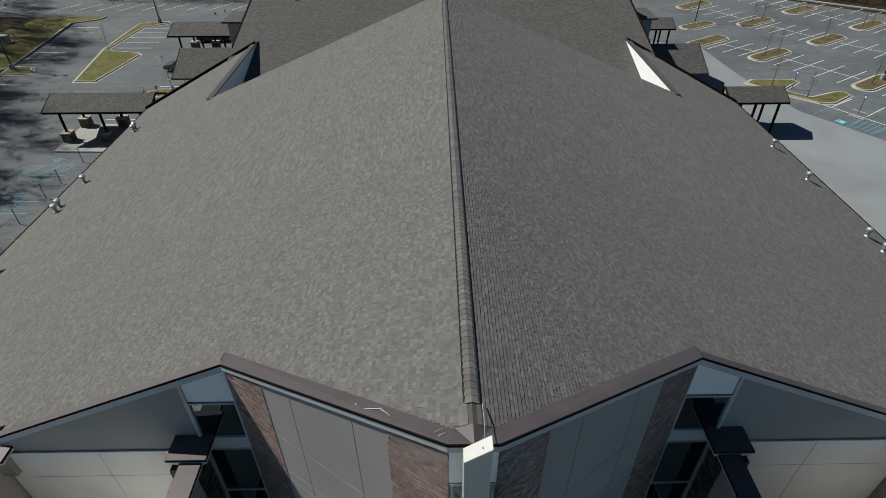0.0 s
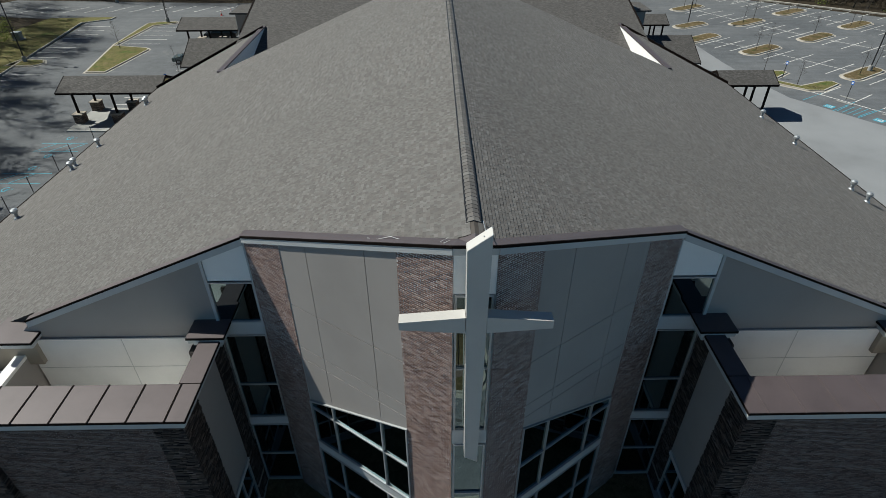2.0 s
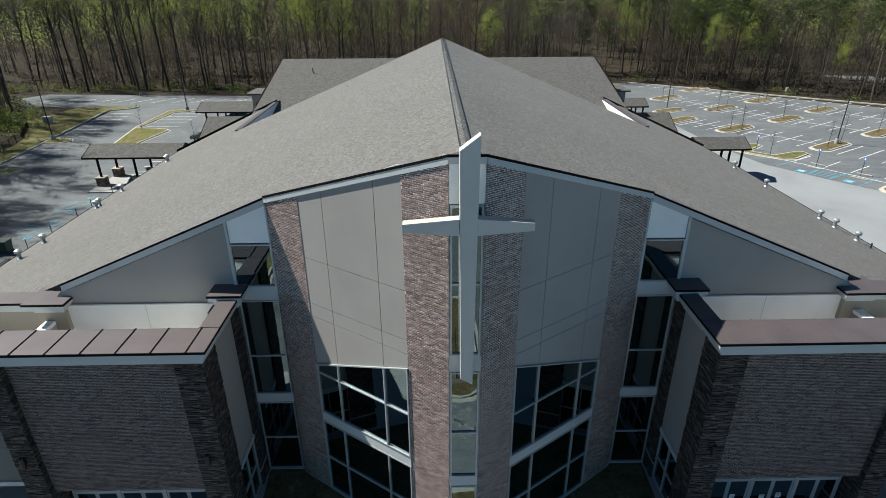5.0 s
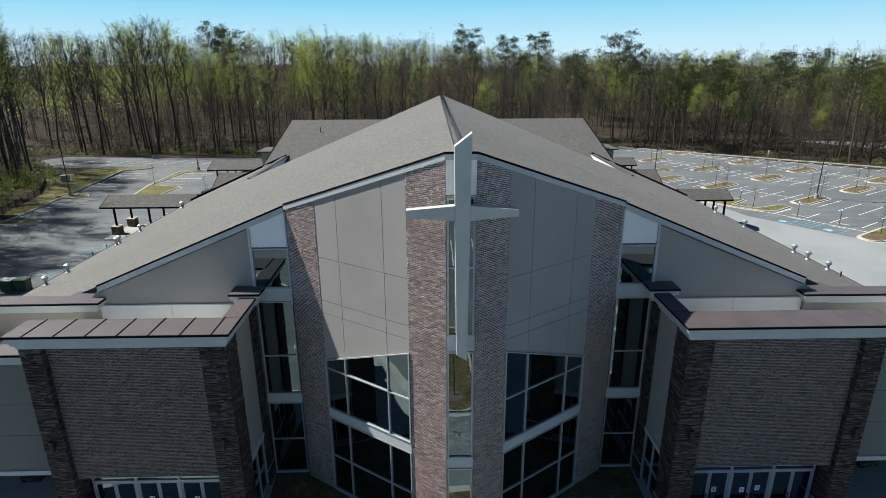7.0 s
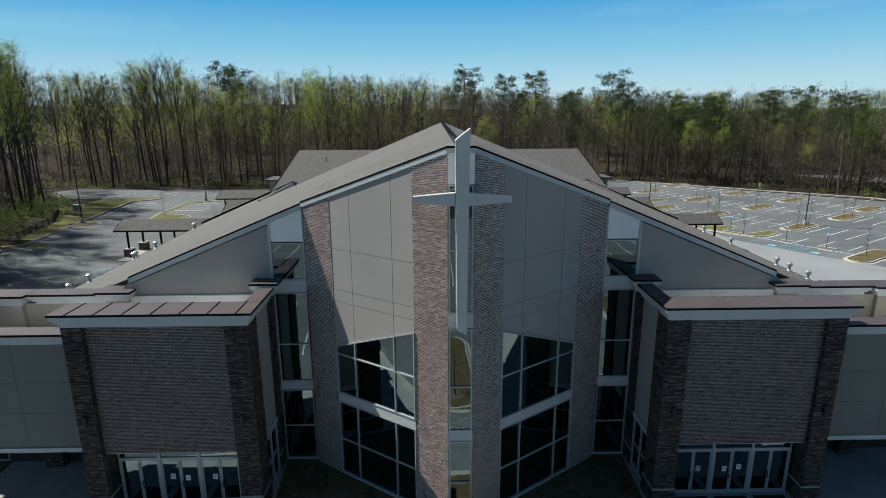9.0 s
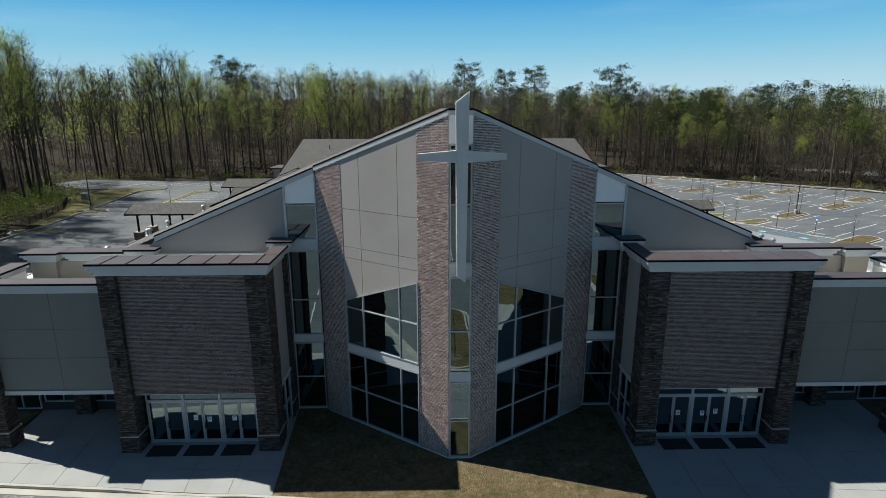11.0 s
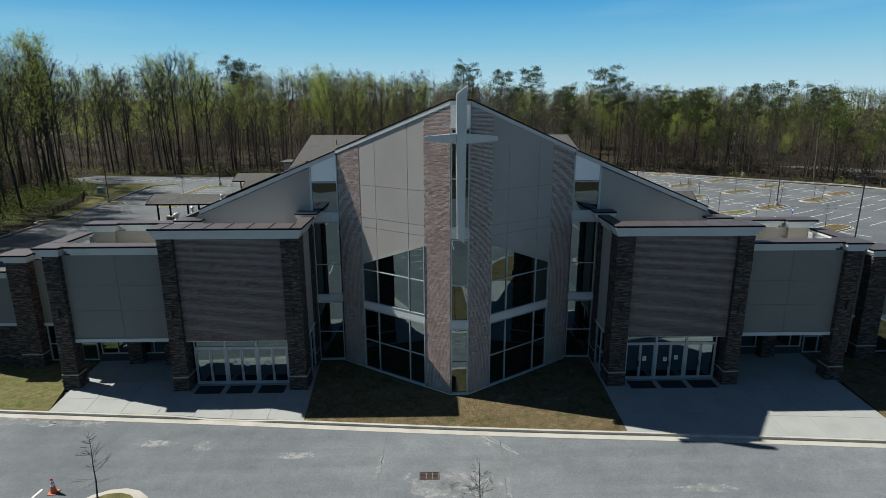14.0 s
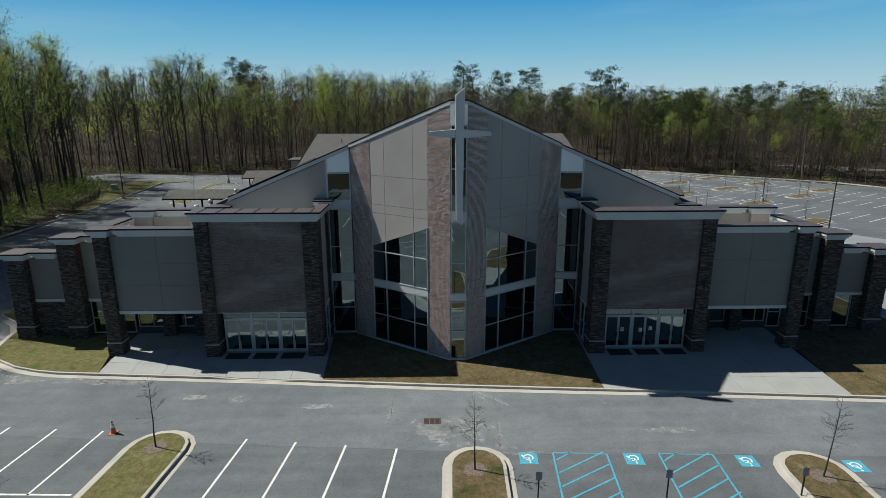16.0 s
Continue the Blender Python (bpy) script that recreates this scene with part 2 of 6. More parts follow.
M_ASPHALT = asphalt(k=1.05)
M_LANE = asphalt("dusty_lane_asphalt", 1.28)
M_DRIVE = plain("pale_drive", (0.215, 0.228, 0.24), 0.9, vary=0.16, scale=0.12, fine=22, bump=0.2)
M_SLAB_JOINT = plain("slab_joint", (0.10, 0.10, 0.095), 0.95)
M_LAWN = turf("dormant_lawn", (0.085, 0.095, 0.034), (0.20, 0.15, 0.083), (0.32, 0.25, 0.155))
M_GRASS = turf("spring_grass", (0.12, 0.175, 0.045), (0.22, 0.20, 0.085), (0.30, 0.235, 0.135))
M_FLOOR = turf("leaf_litter", (0.033, 0.030, 0.019), (0.058, 0.045, 0.032), (0.083, 0.064, 0.047))


def leafy(name, stops):
    m = Mat(name, 0.7)
    m.b.inputs["Specular IOR Level"].default_value = 0.2
    base = m.ramp(m.island(), stops)
    tint = m.ramp(m.objrand(), [(0.0, (0.72, 0.75, 0.6)), (0.5, (0.95, 0.95, 0.9)), (1.0, (1.0, 0.93, 0.75))])
    base = m.mix(0.9, base, tint, "MULTIPLY")
    m.color(base)
    thin = m.node("ShaderNodeBsdfTranslucent")
    m.link(base, thin.inputs["Color"])
    mix = m.t.nodes.new("ShaderNodeMixShader")
    mix.inputs[0].default_value = 0.5
    m.link(m.b.outputs[0], mix.inputs[1])
    m.link(thin.outputs[0], mix.inputs[2])
    m.link(mix.outputs[0], m.t.nodes["Material Output"].inputs["Surface"])
    return m.m


M_LEAF = leafy("young_leaves", [(0.0, (0.24, 0.31, 0.06)), (0.5, (0.36, 0.44, 0.09)), (1.0, (0.48, 0.54, 0.15))])
M_BUDS = leafy("opening_buds", [(0.0, (0.19, 0.155, 0.12)), (0.6, (0.25, 0.21, 0.15)), (1.0, (0.30, 0.27, 0.16))])
M_RUSSET = leafy("russet_buds", [(0.0, (0.20, 0.11, 0.07)), (1.0, (0.30, 0.18, 0.10))])
M_NEEDLE = leafy("pine_needles", [(0.0, (0.03, 0.048, 0.02)), (0.6, (0.055, 0.078, 0.03)), (1.0, (0.10, 0.115, 0.05))])
M_TWIG = leafy("bare_twigs", [(0.0, (0.05, 0.042, 0.036)), (0.6, (0.092, 0.078, 0.067)), (1.0, (0.16, 0.14, 0.12))])
M_SHRUB = leafy("shrub_leaves", [(0.0, (0.10, 0.14, 0.04)), (0.6, (0.18, 0.235, 0.065)), (1.0, (0.28, 0.32, 0.10))])


# ---------------------------------------------------------------- building blocks
def part(name, bm, material, parent=None, label=""):
    """Links a bmesh as one mesh object under a thing or a part."""
    bmesh.ops.recalc_face_normals(bm, faces=bm.faces)
    me = bpy.data.meshes.new(name)
    bm.to_mesh(me)
    bm.free()
    me.materials.append(material)
    ob = new(name, me)
    ob.parent = parent
    if label:
        ob["label"] = label
    return ob


def thing(name, label, category, at=(0, 0, 0), group="", kind=""):
    ob = new(name)
    ob.empty_display_size = 0.3
    ob.matrix_basis = Matrix.Translation(at)
    return tagged(ob, label, category, group, kind)


def mesh_of(name, verts, faces, material):
    me = bpy.data.meshes.new(name)
    me.from_pydata(verts, [], faces)
    me.materials.append(material)
    return me


def box(bm, x0, x1, y0, y1, z0, z1):
    v = [bm.verts.new((x, y, z)) for z in (z0, z1) for x, y in ((x0, y0), (x1, y0), (x1, y1), (x0, y1))]
    for f in ((3, 2, 1, 0), (4, 5, 6, 7), (0, 1, 5, 4), (1, 2, 6, 5), (2, 3, 7, 6), (3, 0, 4, 7)):
        bm.faces.new([v[i] for i in f])
    return v


def boxes(*rows):
    bm = bmesh.new()
    for r in rows:
        box(bm, *r)
    return bm


def slab(bm, poly, z0, z1):
    """An upright prism over a plan polygon; z0 and z1 are numbers or functions of x and y."""
    lo = z0 if callable(z0) else (lambda x, y: z0)
    hi = z1 if callable(z1) else (lambda x, y: z1)
    a = [bm.verts.new((x, y, lo(x, y))) for x, y in poly]
    b = [bm.verts.new((x, y, hi(x, y))) for x, y in poly]
    bm.faces.new(a[::-1])
    bm.faces.new(b)
    n = len(poly)
    for i in range(n):
        bm.faces.new((a[i], a[(i + 1) % n], b[(i + 1) % n], b[i]))


def tube(bm, pts, radii, sides=8, cap=True):
    rings = []
    for i, (p, r) in enumerate(zip(pts, radii)):
        d = (Vector(pts[min(i + 1, len(pts) - 1)]) - Vector(pts[max(i - 1, 0)])).normalized()
        a = d.orthogonal().normalized()
        b = d.cross(a)
        rings.append([bm.verts.new(Vector(p) + r * (a * math.cos(2 * math.pi * k / sides) + b * math.sin(2 * math.pi * k / sides))) for k in range(sides)])
    for r, s in zip(rings, rings[1:]):
        for k in range(sides):
            bm.faces.new((r[k], r[(k + 1) % sides], s[(k + 1) % sides], s[k]))
    if cap:
        bm.faces.new(rings[0][::-1])
        bm.faces.new(rings[-1])


def tubes(*rows, sides=8):
    bm = bmesh.new()
    for pts, radii in rows:
        tube(bm, pts, radii, sides)
    return bm


class Face:
    """A wall plane: u runs along it, d out of it, z up."""

    def __init__(self, x, y, ex, ey, nx, ny):
        self.o, self.e, self.n = (x, y), (ex, ey), (nx, ny)

    def at(self, u, d):
        return (self.o[0] + self.e[0] * u + self.n[0] * d, self.o[1] + self.e[1] * u + self.n[1] * d)

    def box(self, bm, u0, u1, d0, d1, z0, z1):
        slab(bm, [self.at(u0, d0), self.at(u1, d0), self.at(u1, d1), self.at(u0, d1)], z0, z1)

    def poly(self, bm, outline, d0, d1):
        a = [bm.verts.new((*self.at(u, d0), z)) for u, z in outline]
        b = [bm.verts.new((*self.at(u, d1), z)) for u, z in outline]
        bm.faces.new(a)
        bm.faces.new(b[::-1])
        n = len(outline)
        for i in range(n):
            bm.faces.new((a[i], a[(i + 1) % n], b[(i + 1) % n], b[i]))

    def ring(self, bm, outline, w, d0, d1):
        """A mitred frame along the inside of an outline."""
        n = len(outline)
        cu, cz = sum(u for u, _ in outline) / n, sum(z for _, z in outline) / n
        inner = [(u + (w if u < cu else -w), z + (w if z < cz else -w)) for u, z in outline]
        va, vb, vc, vd = ([bm.verts.new((*self.at(u, d), z)) for u, z in line] for line, d in ((outline, d0), (inner, d0), (outline, d1), (inner, d1)))
        for i in range(n):
            j = (i + 1) % n
            for q in ((va[i], va[j], vb[j], vb[i]), (vc[j], vc[i], vd[i], vd[j]), (va[j], va[i], vc[i], vc[j]), (vb[i], vb[j], vd[j], vd[i])):
                bm.faces.new(q)

# ---------------------------------------------------------------- the ground
LOT = -0.25


def KERB_Y(x):
    """The front kerb's line."""
    return -3.42 - 0.086 * x - 0.14 * math.cos(min(1.57, abs(x) / 8))


def DROP(x):
    """Where the kerb is lowered before the doors."""
    return max(0, min(1, (3.0 - abs(x + 13.0)) / 1.8))


def WALK_Z(x, y):
    """The forecourt falls gently from the doors to the kerb."""
    k = KERB_Y(x)
    f = max(0, min(1, (1.5 - y) / (1.5 - k)))
    return -0.01 - 0.09 * f - 0.12 * DROP(x) * f**4


def flat(name, poly, z, material, label, category="ground"):
    bm = bmesh.new()
    slab(bm, poly, z - 0.25, z)
    return tagged(part(name, bm, material), label, category, kind="structure")


bm = bmesh.new()
slab(bm, [(-2500, -2500), (2500, -2500), (2500, 2500), (-2500, 2500)], -1.0, LOT - 0.06)


def HILL(x, y):
    """The wooded ground rises behind the car parks, more to the west."""
    e = max(y - 122, -80 - x, (x - 46) * 0.744 + (y - 129) * 0.668 - 42 if x > 40 else -1)
    k = max(0.0, min(1.0, e / 200))
    return (12 + 10 * max(0.0, min(1.0, (60 - x) / 100))) * k * k * (3 - 2 * k) if x < 40 or e > 0 else 0.0


tagged(part("ground", bm, M_FLOOR), "brown leaf-littered woodland floor under the trees", "ground", kind="structure")
bm = bmesh.new()
rings = []
for d in (40, 70, 90, 110, 125, 140, 155, 170, 190, 215, 245, 280, 320, 370, 440, 700, 2400):
    row = []
    for a in [-1.7 + i * 3.4 / 48 for i in range(49)]:
        x, y = d * math.sin(a), d * math.cos(a)
        h = HILL(x, y)
        row.append(bm.verts.new((x, y, LOT - 0.2 + h - (0.6 if h <= 0 else 0.0))))
    rings.append(row)
for p, q in zip(rings, rings[1:]):
    for i in range(48):
        bm.faces.new((p[i], p[i + 1], q[i + 1], q[i]))
tagged(part("hillside", bm, M_FLOOR), "gently rising brown wooded hillside", "ground", kind="structure")
flat("road", [(-66, -75), (75, -75), (96, 84), (47, 126), (-20, 110), (-88, 116), (-95, 104), (-64, 98), (-60, 60), (-58, 20)], LOT, M_ASPHALT, "weathered grey asphalt drive and parking lot", "road")


def strip(bm, pts, width, z0, z1, drop=False):
    """A band along a plan line, to the left of its course."""
    n = len(pts)
    side = []
    for i, p in enumerate(pts):
        a, b = Vector(pts[max(0, i - 1)]), Vector(pts[min(n - 1, i + 1)])
        d = (b - a).normalized()
        side.append((p[0] - d.y * width, p[1] + d.x * width))
    rows = [[bm.verts.new((*p, z)) for p in line] for line, z in ((pts, z0), (side, z0), (side, z1), (pts, z1))]
    if drop:
        for a, b in zip(rows[2], rows[3]):
            for v in (a, b):
                v.co.z -= 0.125 * DROP(v.co.x)
    for i in range(n - 1):
        for a, b in zip(rows, rows[1:] + rows[:1]):
            bm.faces.new((a[i], a[i + 1], b[i + 1], b[i]))
    bm.faces.new([r[0] for r in rows])
    bm.faces.new([r[-1] for r in rows][::-1])


flat("drive_lane", [(-60, 30), (-60, -4.6), (-24.1, -8.25), (-12.4, -9.31), (-3.5, -9.98), (1.8, -10.45), (11.7, -10.74), (20.3, -11.1), (60, -12.6), (60, 7), (-30, 9)], LOT + 0.0025, M_LANE, "paler dusty asphalt of the front drive lane", "road")
XS = [-26.4 + i * (26.2 + 26.4) / 90 for i in range(91)]

corner = [(-37.9, 9.8), (-35.2, 7.8), (-33.9, 6.0), (-33.5, 4.3), (-33.0, 2.6), (-31.6, 0.9), (-29.6, -0.25), (-27.8, -0.85)]
LINE = corner + [(x, KERB_Y(x)) for x in XS] + [(30.5, KERB_Y(30.5) + 0.2), (33.4, -4.9), (35.0, -2.5), (35.4, 1.5), (35.4, 12.0)]
bm = bmesh.new()
strip(bm, LINE, 0.16, LOT - 0.2, LOT + 0.15, True)
tagged(part("kerb", bm, M_KERB), "pale concrete kerb round the forecourt", "kerb", kind="structure")
bm = bmesh.new()
strip(bm, LINE[::-1], 0.42, LOT - 0.2, LOT + 0.012)
tagged(part("gutter", bm, M_KERB), "concrete gutter pan along the kerb", "gutter", kind="structure")


def paving(name, x0, x1, x0f, x1f, material, label, yb=7.0):
    """A piece of forecourt between two side lines, from the wall to the kerb."""
    bm = bmesh.new()
    n = 30
    sunk = 0.03 if material is M_SLAB_JOINT else 0.0
    for i in range(n):
        a, b = i / n, (i + 1) / n
        xa, xb, fa, fb = x0 + (x1 - x0) * a, x0 + (x1 - x0) * b, x0f + (x1f - x0f) * a, x0f + (x1f - x0f) * b
        slab(bm, [(fa, KERB_Y(fa) + 0.16), (fb, KERB_Y(fb) + 0.16), (xb, yb), (xa, yb)], -0.5, lambda x, y: WALK_Z(x, y) - sunk)
    return tagged(part(name, bm, material), label, "pavement" if material is M_SLAB_JOINT else "lawn", kind="structure")


paving("lawn", -9.3, 9.2, -8.7, 8.8, M_LAWN, "dormant straw-brown lawn before the glass prow")


def slabs(base, x0, x1, x0f, x1f, yb=7.0, cols=7):
    """Concrete slabs with sawn joints on a forecourt, fanned between its side lines."""
    at = lambda u, v: ((x0f + (x1f - x0f) * u) * (1 - v) + (x0 + (x1 - x0) * u) * v, v)
    rows = [0.0, 0.17, 0.42, 0.66, 1.0]
    for i in range(cols):
        for a, b in zip(rows, rows[1:]):
            bm = bmesh.new()
            cuts = 6 if a == 0 else 1
            for c in range(cuts):
                ua, ub = (i + c / cuts) / cols, (i + (c + 1) / cuts) / cols
                quad = []
                for u, v, du, dv in ((ua, a, c == 0, 1), (ub, a, -(c == cuts - 1), 1), (ub, b, -(c == cuts - 1), -1), (ua, b, c == 0, -1)):
                    x = at(u, v)[0]
                    k = KERB_Y(x) + 0.16
                    quad.append((x + du * 0.009, k + (yb - k) * v + dv * 0.009 * (v > 0)))
                slab(bm, quad, lambda x, y: WALK_Z(x, y) - 0.02, lambda x, y: WALK_Z(x, y) + 0.004)
            bmesh.ops.remove_doubles(bm, verts=bm.verts, dist=0.0005)
            part("slab", bm, M_CONC, base)


slabs(paving("pavement", -24.3, -9.3, -23.5, -8.7, M_SLAB_JOINT, "pale broom-finished concrete forecourt in slabs"), -24.3, -9.3, -23.5, -8.7)
slabs(paving("pavement", 9.2, 24.2, 8.8, 23.4, M_SLAB_JOINT, "pale broom-finished concrete forecourt in slabs"), 9.2, 24.2, 8.8, 23.4)
flat("drive", [(30, 84), (40.2, 81.4), (40.8, 70.1), (41.5, 63.3), (43, 56), (44.8, 53.3), (48.2, 48), (56, 38), (66, 26), (78, 14), (78, 7), (35.6, 7), (30, 12)], LOT + 0.004, M_DRIVE, "paler grey drive along the church's flank", "road")
bm = bmesh.new()
slab(bm, [(x + 0.05, y + 0.12) for x, y in corner] + [(-26.4, -0.95), (-23.5, KERB_Y(-23.5) + 0.16), (-24.3, 1.6), (-24.3, 12), (-37.9, 12)], -0.5, -0.09)
tagged(part("lawn", bm, M_GRASS), "green and straw spring lawn beside the wing", "lawn", kind="structure")
bm = bmesh.new()
slab(bm, [(23.4, KERB_Y(23.4) + 0.16), (26.2, KERB_Y(26.2) + 0.16), (30.5, KERB_Y(30.5) + 0.36), (33.3, -4.75), (34.9, -2.4), (35.25, 1.5), (35.25, 12), (24.2, 12), (24.2, 1.6)], -0.5, -0.09)
tagged(part("lawn", bm, M_LAWN), "dormant straw-brown lawn beside the wing", "lawn", kind="structure")

# ---------------------------------------------------------------- the church
SLOPE, RIDGE = 0.4167, 17.12


def ROOF_Z(x, y=0):
    return RIDGE - SLOPE * abs(x)


church = thing("church_building", "large gabled church of brick, stone and stucco with shingled roofs", "church")

PROW = {s: Face(s * 0.55, 0.0, s * 0.8200, 0.5723, s * 0.5723, -0.8200) for s in (-1, 1)}
US = {-1: (1.76, 2.92, 5.36, 6.6, 8.4), 1: (1.6, 2.86, 5.3, 6.47, 8.4)}


def face_x(u):
    return 0.55 + 0.82 * u


def top_z(u):
    return ROOF_Z(face_x(u)) - 0.03


def glass_z(u):
    return 8.95 - 0.366 * (u - 1.7)


def pane(face, outline, parent, d=-0.02):
    bm = bmesh.new()
    face.poly(bm, outline, d, d - 0.012)
    ob = part("pane", bm, M_GLASS, parent)
    ob.visible_shadow = False
    return ob


def glazing(face, us, zs, parent, label, top=None, w=0.055):
    """A window of panes between uprights at us and rails at zs; top: the slanting head, as a function of u."""
    head = top or (lambda u: zs[-1])
    bm = bmesh.new()
    face.ring(bm, [(us[0], zs[0]), (us[-1], zs[0]), (us[-1], head(us[-1])), (us[0], head(us[0]))], w, -0.08, 0.055)
    window = part("window", bm, M_ALU, church, label)
    for u in us[1:-1]:
        bm = bmesh.new()
        face.poly(bm, [(u - w / 2, zs[0] + w), (u + w / 2, zs[0] + w), (u + w / 2, head(u + w / 2) - w), (u - w / 2, head(u - w / 2) - w)], -0.07, 0.05)
        part("mullion", bm, M_ALU, window)
    for z in zs[1:-1]:
        bm = bmesh.new()
        face.box(bm, us[0] + w, us[-1] - w, -0.065, 0.044, z - w / 2, z + w / 2)
        part("transom", bm, M_ALU, window)
    for a, b in zip(us, us[1:]):
        for k, (z0, z1) in enumerate(zip(zs, zs[1:])):
            if top and k == len(zs) - 2:
                pane(face, [(a, z0), (b, z0), (b, head(b) - 0.03), (a, head(a) - 0.03)], window)
            else:
                pane(face, [(a, z0), (b, z0), (b, z1), (a, z1)], window)
    return window


brick_walls, stone_walls = [], []

for s in (-1, 1):
    f, U = PROW[s], US[s]
    # brick piers: backing walls, faced with bricks further down
    for a, b in ((0.0, U[0]), (U[3], U[4])):
        bm = bmesh.new()
        f.poly(bm, [(a, -0.3), (b, -0.3), (b, top_z(b)), (a, top_z(a))], -0.45, 0.0)
        w = part("wall", bm, M_MORTAR, church, "brick pier of the prow with pale mortar")
        brick_walls.append((w, f, a, b, 0.0, top_z, 0.0))
    # stucco field in panels
    wall = None
    rows = [9.5, 10.1, 12.1]
    for a, b in zip(U[:3], U[1:4]):
        levels = [glass_z] + [(lambda u, z=z: z) for z in rows] + [top_z]
        for lo, hi in zip(levels, levels[1:]):
            g = 0.012
            bm = bmesh.new()
            f.poly(bm, [(a + g, lo(a + g) + g), (b - g, lo(b - g) + g), (b - g, hi(b - g) - g), (a + g, hi(a + g) - g)], -0.2, -0.012)
            if wall is None:
                bk = bmesh.new()
                f.poly(bk, [(U[0], glass_z(U[0])), (U[3], glass_z(U[3])), (U[3], top_z(U[3])), (U[0], top_z(U[0]))], -0.4, -0.03)
                wall = part("wall", bk, M_JOINT, church, "taupe stucco panels with scored joints")
            part("panel", bm, M_STUCCO, wall)
    # glazing under the stucco
    glazing(f, U[:4], [0.05, 2.03, 4.15], church, "tall dark tinted storefront window")
    glazing(f, U[:4], [4.63, 6.76, 8.0], church, "dark tinted window with a slanting head", top=glass_z)
    for z0, z1 in ((4.17, 4.61), (-0.3, 0.03)):
        bm = bmesh.new()
        f.box(bm, U[0], U[3], -0.25, 0.03, z0, z1)
        part("spandrel", bm, M_TRIM, church, "pale metal spandrel band")
    # bay beside the prow
    g = Face(s * 7.5, 5.0, s, 0, 0, -1)
    glazing(g, [0.03, 1.68], [0.05, 2.03, 4.15], church, "narrow dark tinted window bay")
    glazing(g, [0.03, 1.68], [4.63, 6.72, 9.53], church, "narrow dark tinted window bay")
    glazing(g, [0.03, 1.68], [10.18, 12.11], church, "narrow dark tinted window bay")
    for z0, z1 in ((4.17, 4.61), (9.55, 10.16), (-0.3, 0.03)):
        bm = bmesh.new()
        g.box(bm, 0, 1.7, -0.25, 0.03, z0, z1)
        part("spandrel", bm, M_TRIM, church, "pale metal spandrel band")
    bm = bmesh.new()
    g.poly(bm, [(0.06, 12.16), (1.64, 12.16), (1.64, ROOF_Z(9.14) - 0.16), (0.06, ROOF_Z(7.56) - 0.16)], -0.2, 0.0)
    part("panel", bm, M_WHITE, church, "white panel under the rake")
    bm = bmesh.new()
    g.poly(bm, [(1.65, 9.4), (1.75, 9.4), (1.75, ROOF_Z(9.25) - 0.16), (1.65, ROOF_Z(9.15) - 0.16)], -0.2, 0.06)
    g.poly(bm, [(0.0, 9.4), (0.06, 9.4), (0.06, ROOF_Z(7.56) - 0.16), (0.0, ROOF_Z(7.5) - 0.16)], -0.2, 0.06)
    part("trim", bm, M_TRIM, church)
    # stucco gable wall over the entrance tower
    bm = bmesh.new()
    g.poly(bm, [(1.76, 3.0), (9.6, 3.0), (9.6, 9.4), (8.9, ROOF_Z(16.4) - 0.16), (1.76, ROOF_Z(9.26) - 0.16)], -0.3, -0.02)
    part("wall", bm, M_STUCCO, church, "taupe stucco gable wall")
    bm = bmesh.new()
    g.box(bm, 2.0, 9.3, -0.02, 0.05, 3.5, 9.42)
    part("flashing", bm, M_WHITE, church, "white roof membrane turned up the wall")
    for u0, u1, z0, z1 in ((2.0, 9.3, 7.9, 7.915), (2.0, 9.3, 9.42, 9.47), (5.6, 5.615, 3.6, 9.4)):
        bm = bmesh.new()
        g.box(bm, u0, u1, 0.05, 0.062, z0, z1)
        part("seam", bm, M_TRIM, church, "welded membrane seam")

# the glass slot between the brick piers
slot = Face(-0.53, 0.0, 1, 0, 0, -1)
for zs in ([0.05, 2.05, 4.16], [4.66, 6.8, 9.5], [10.18, 12.9, 15.58]):
    glazing(slot, [0.03, 1.03], zs, church, "narrow tinted window slot between brick piers", w=0.06)
for z0, z1 in ((4.18, 4.64), (9.52, 10.16), (15.6, 16.83), (-0.3, 0.03)):
    bm = bmesh.new()
    slot.box(bm, 0.0, 1.06, -0.25, 0.02, z0, z1)
    part("spandrel", bm, M_TRIM if z0 < 12 else M_WHITE, church, "pale metal spandrel band")

# rooms behind the glass, their shade put in as a near-black colour
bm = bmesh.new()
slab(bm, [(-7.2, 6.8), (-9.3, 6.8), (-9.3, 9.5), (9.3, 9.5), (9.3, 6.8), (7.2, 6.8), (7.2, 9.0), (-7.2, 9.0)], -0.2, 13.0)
part("interior_wall", bm, M_ROOM_SHADE, church, "interior behind the glass, coloured near black for shade")
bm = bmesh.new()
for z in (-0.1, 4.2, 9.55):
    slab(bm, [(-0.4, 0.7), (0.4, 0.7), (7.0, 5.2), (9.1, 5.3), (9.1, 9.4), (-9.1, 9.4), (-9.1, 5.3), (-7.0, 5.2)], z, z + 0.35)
part("interior_floor", bm, M_ROOM_SHADE, church, "interior floors behind the glass, coloured near black for shade")

def EDGE_Z(x):
    """The front edge runs level over the glass slot."""
    return ROOF_Z(max(0.57, abs(x)))


def tilted(x, y):
    """The prow coping stands higher at its outer edge."""
    outer = y < 0.2 + max(0, abs(x) - 0.5) * 0.695
    return EDGE_Z(x) + (0.215 if outer else 0.06)


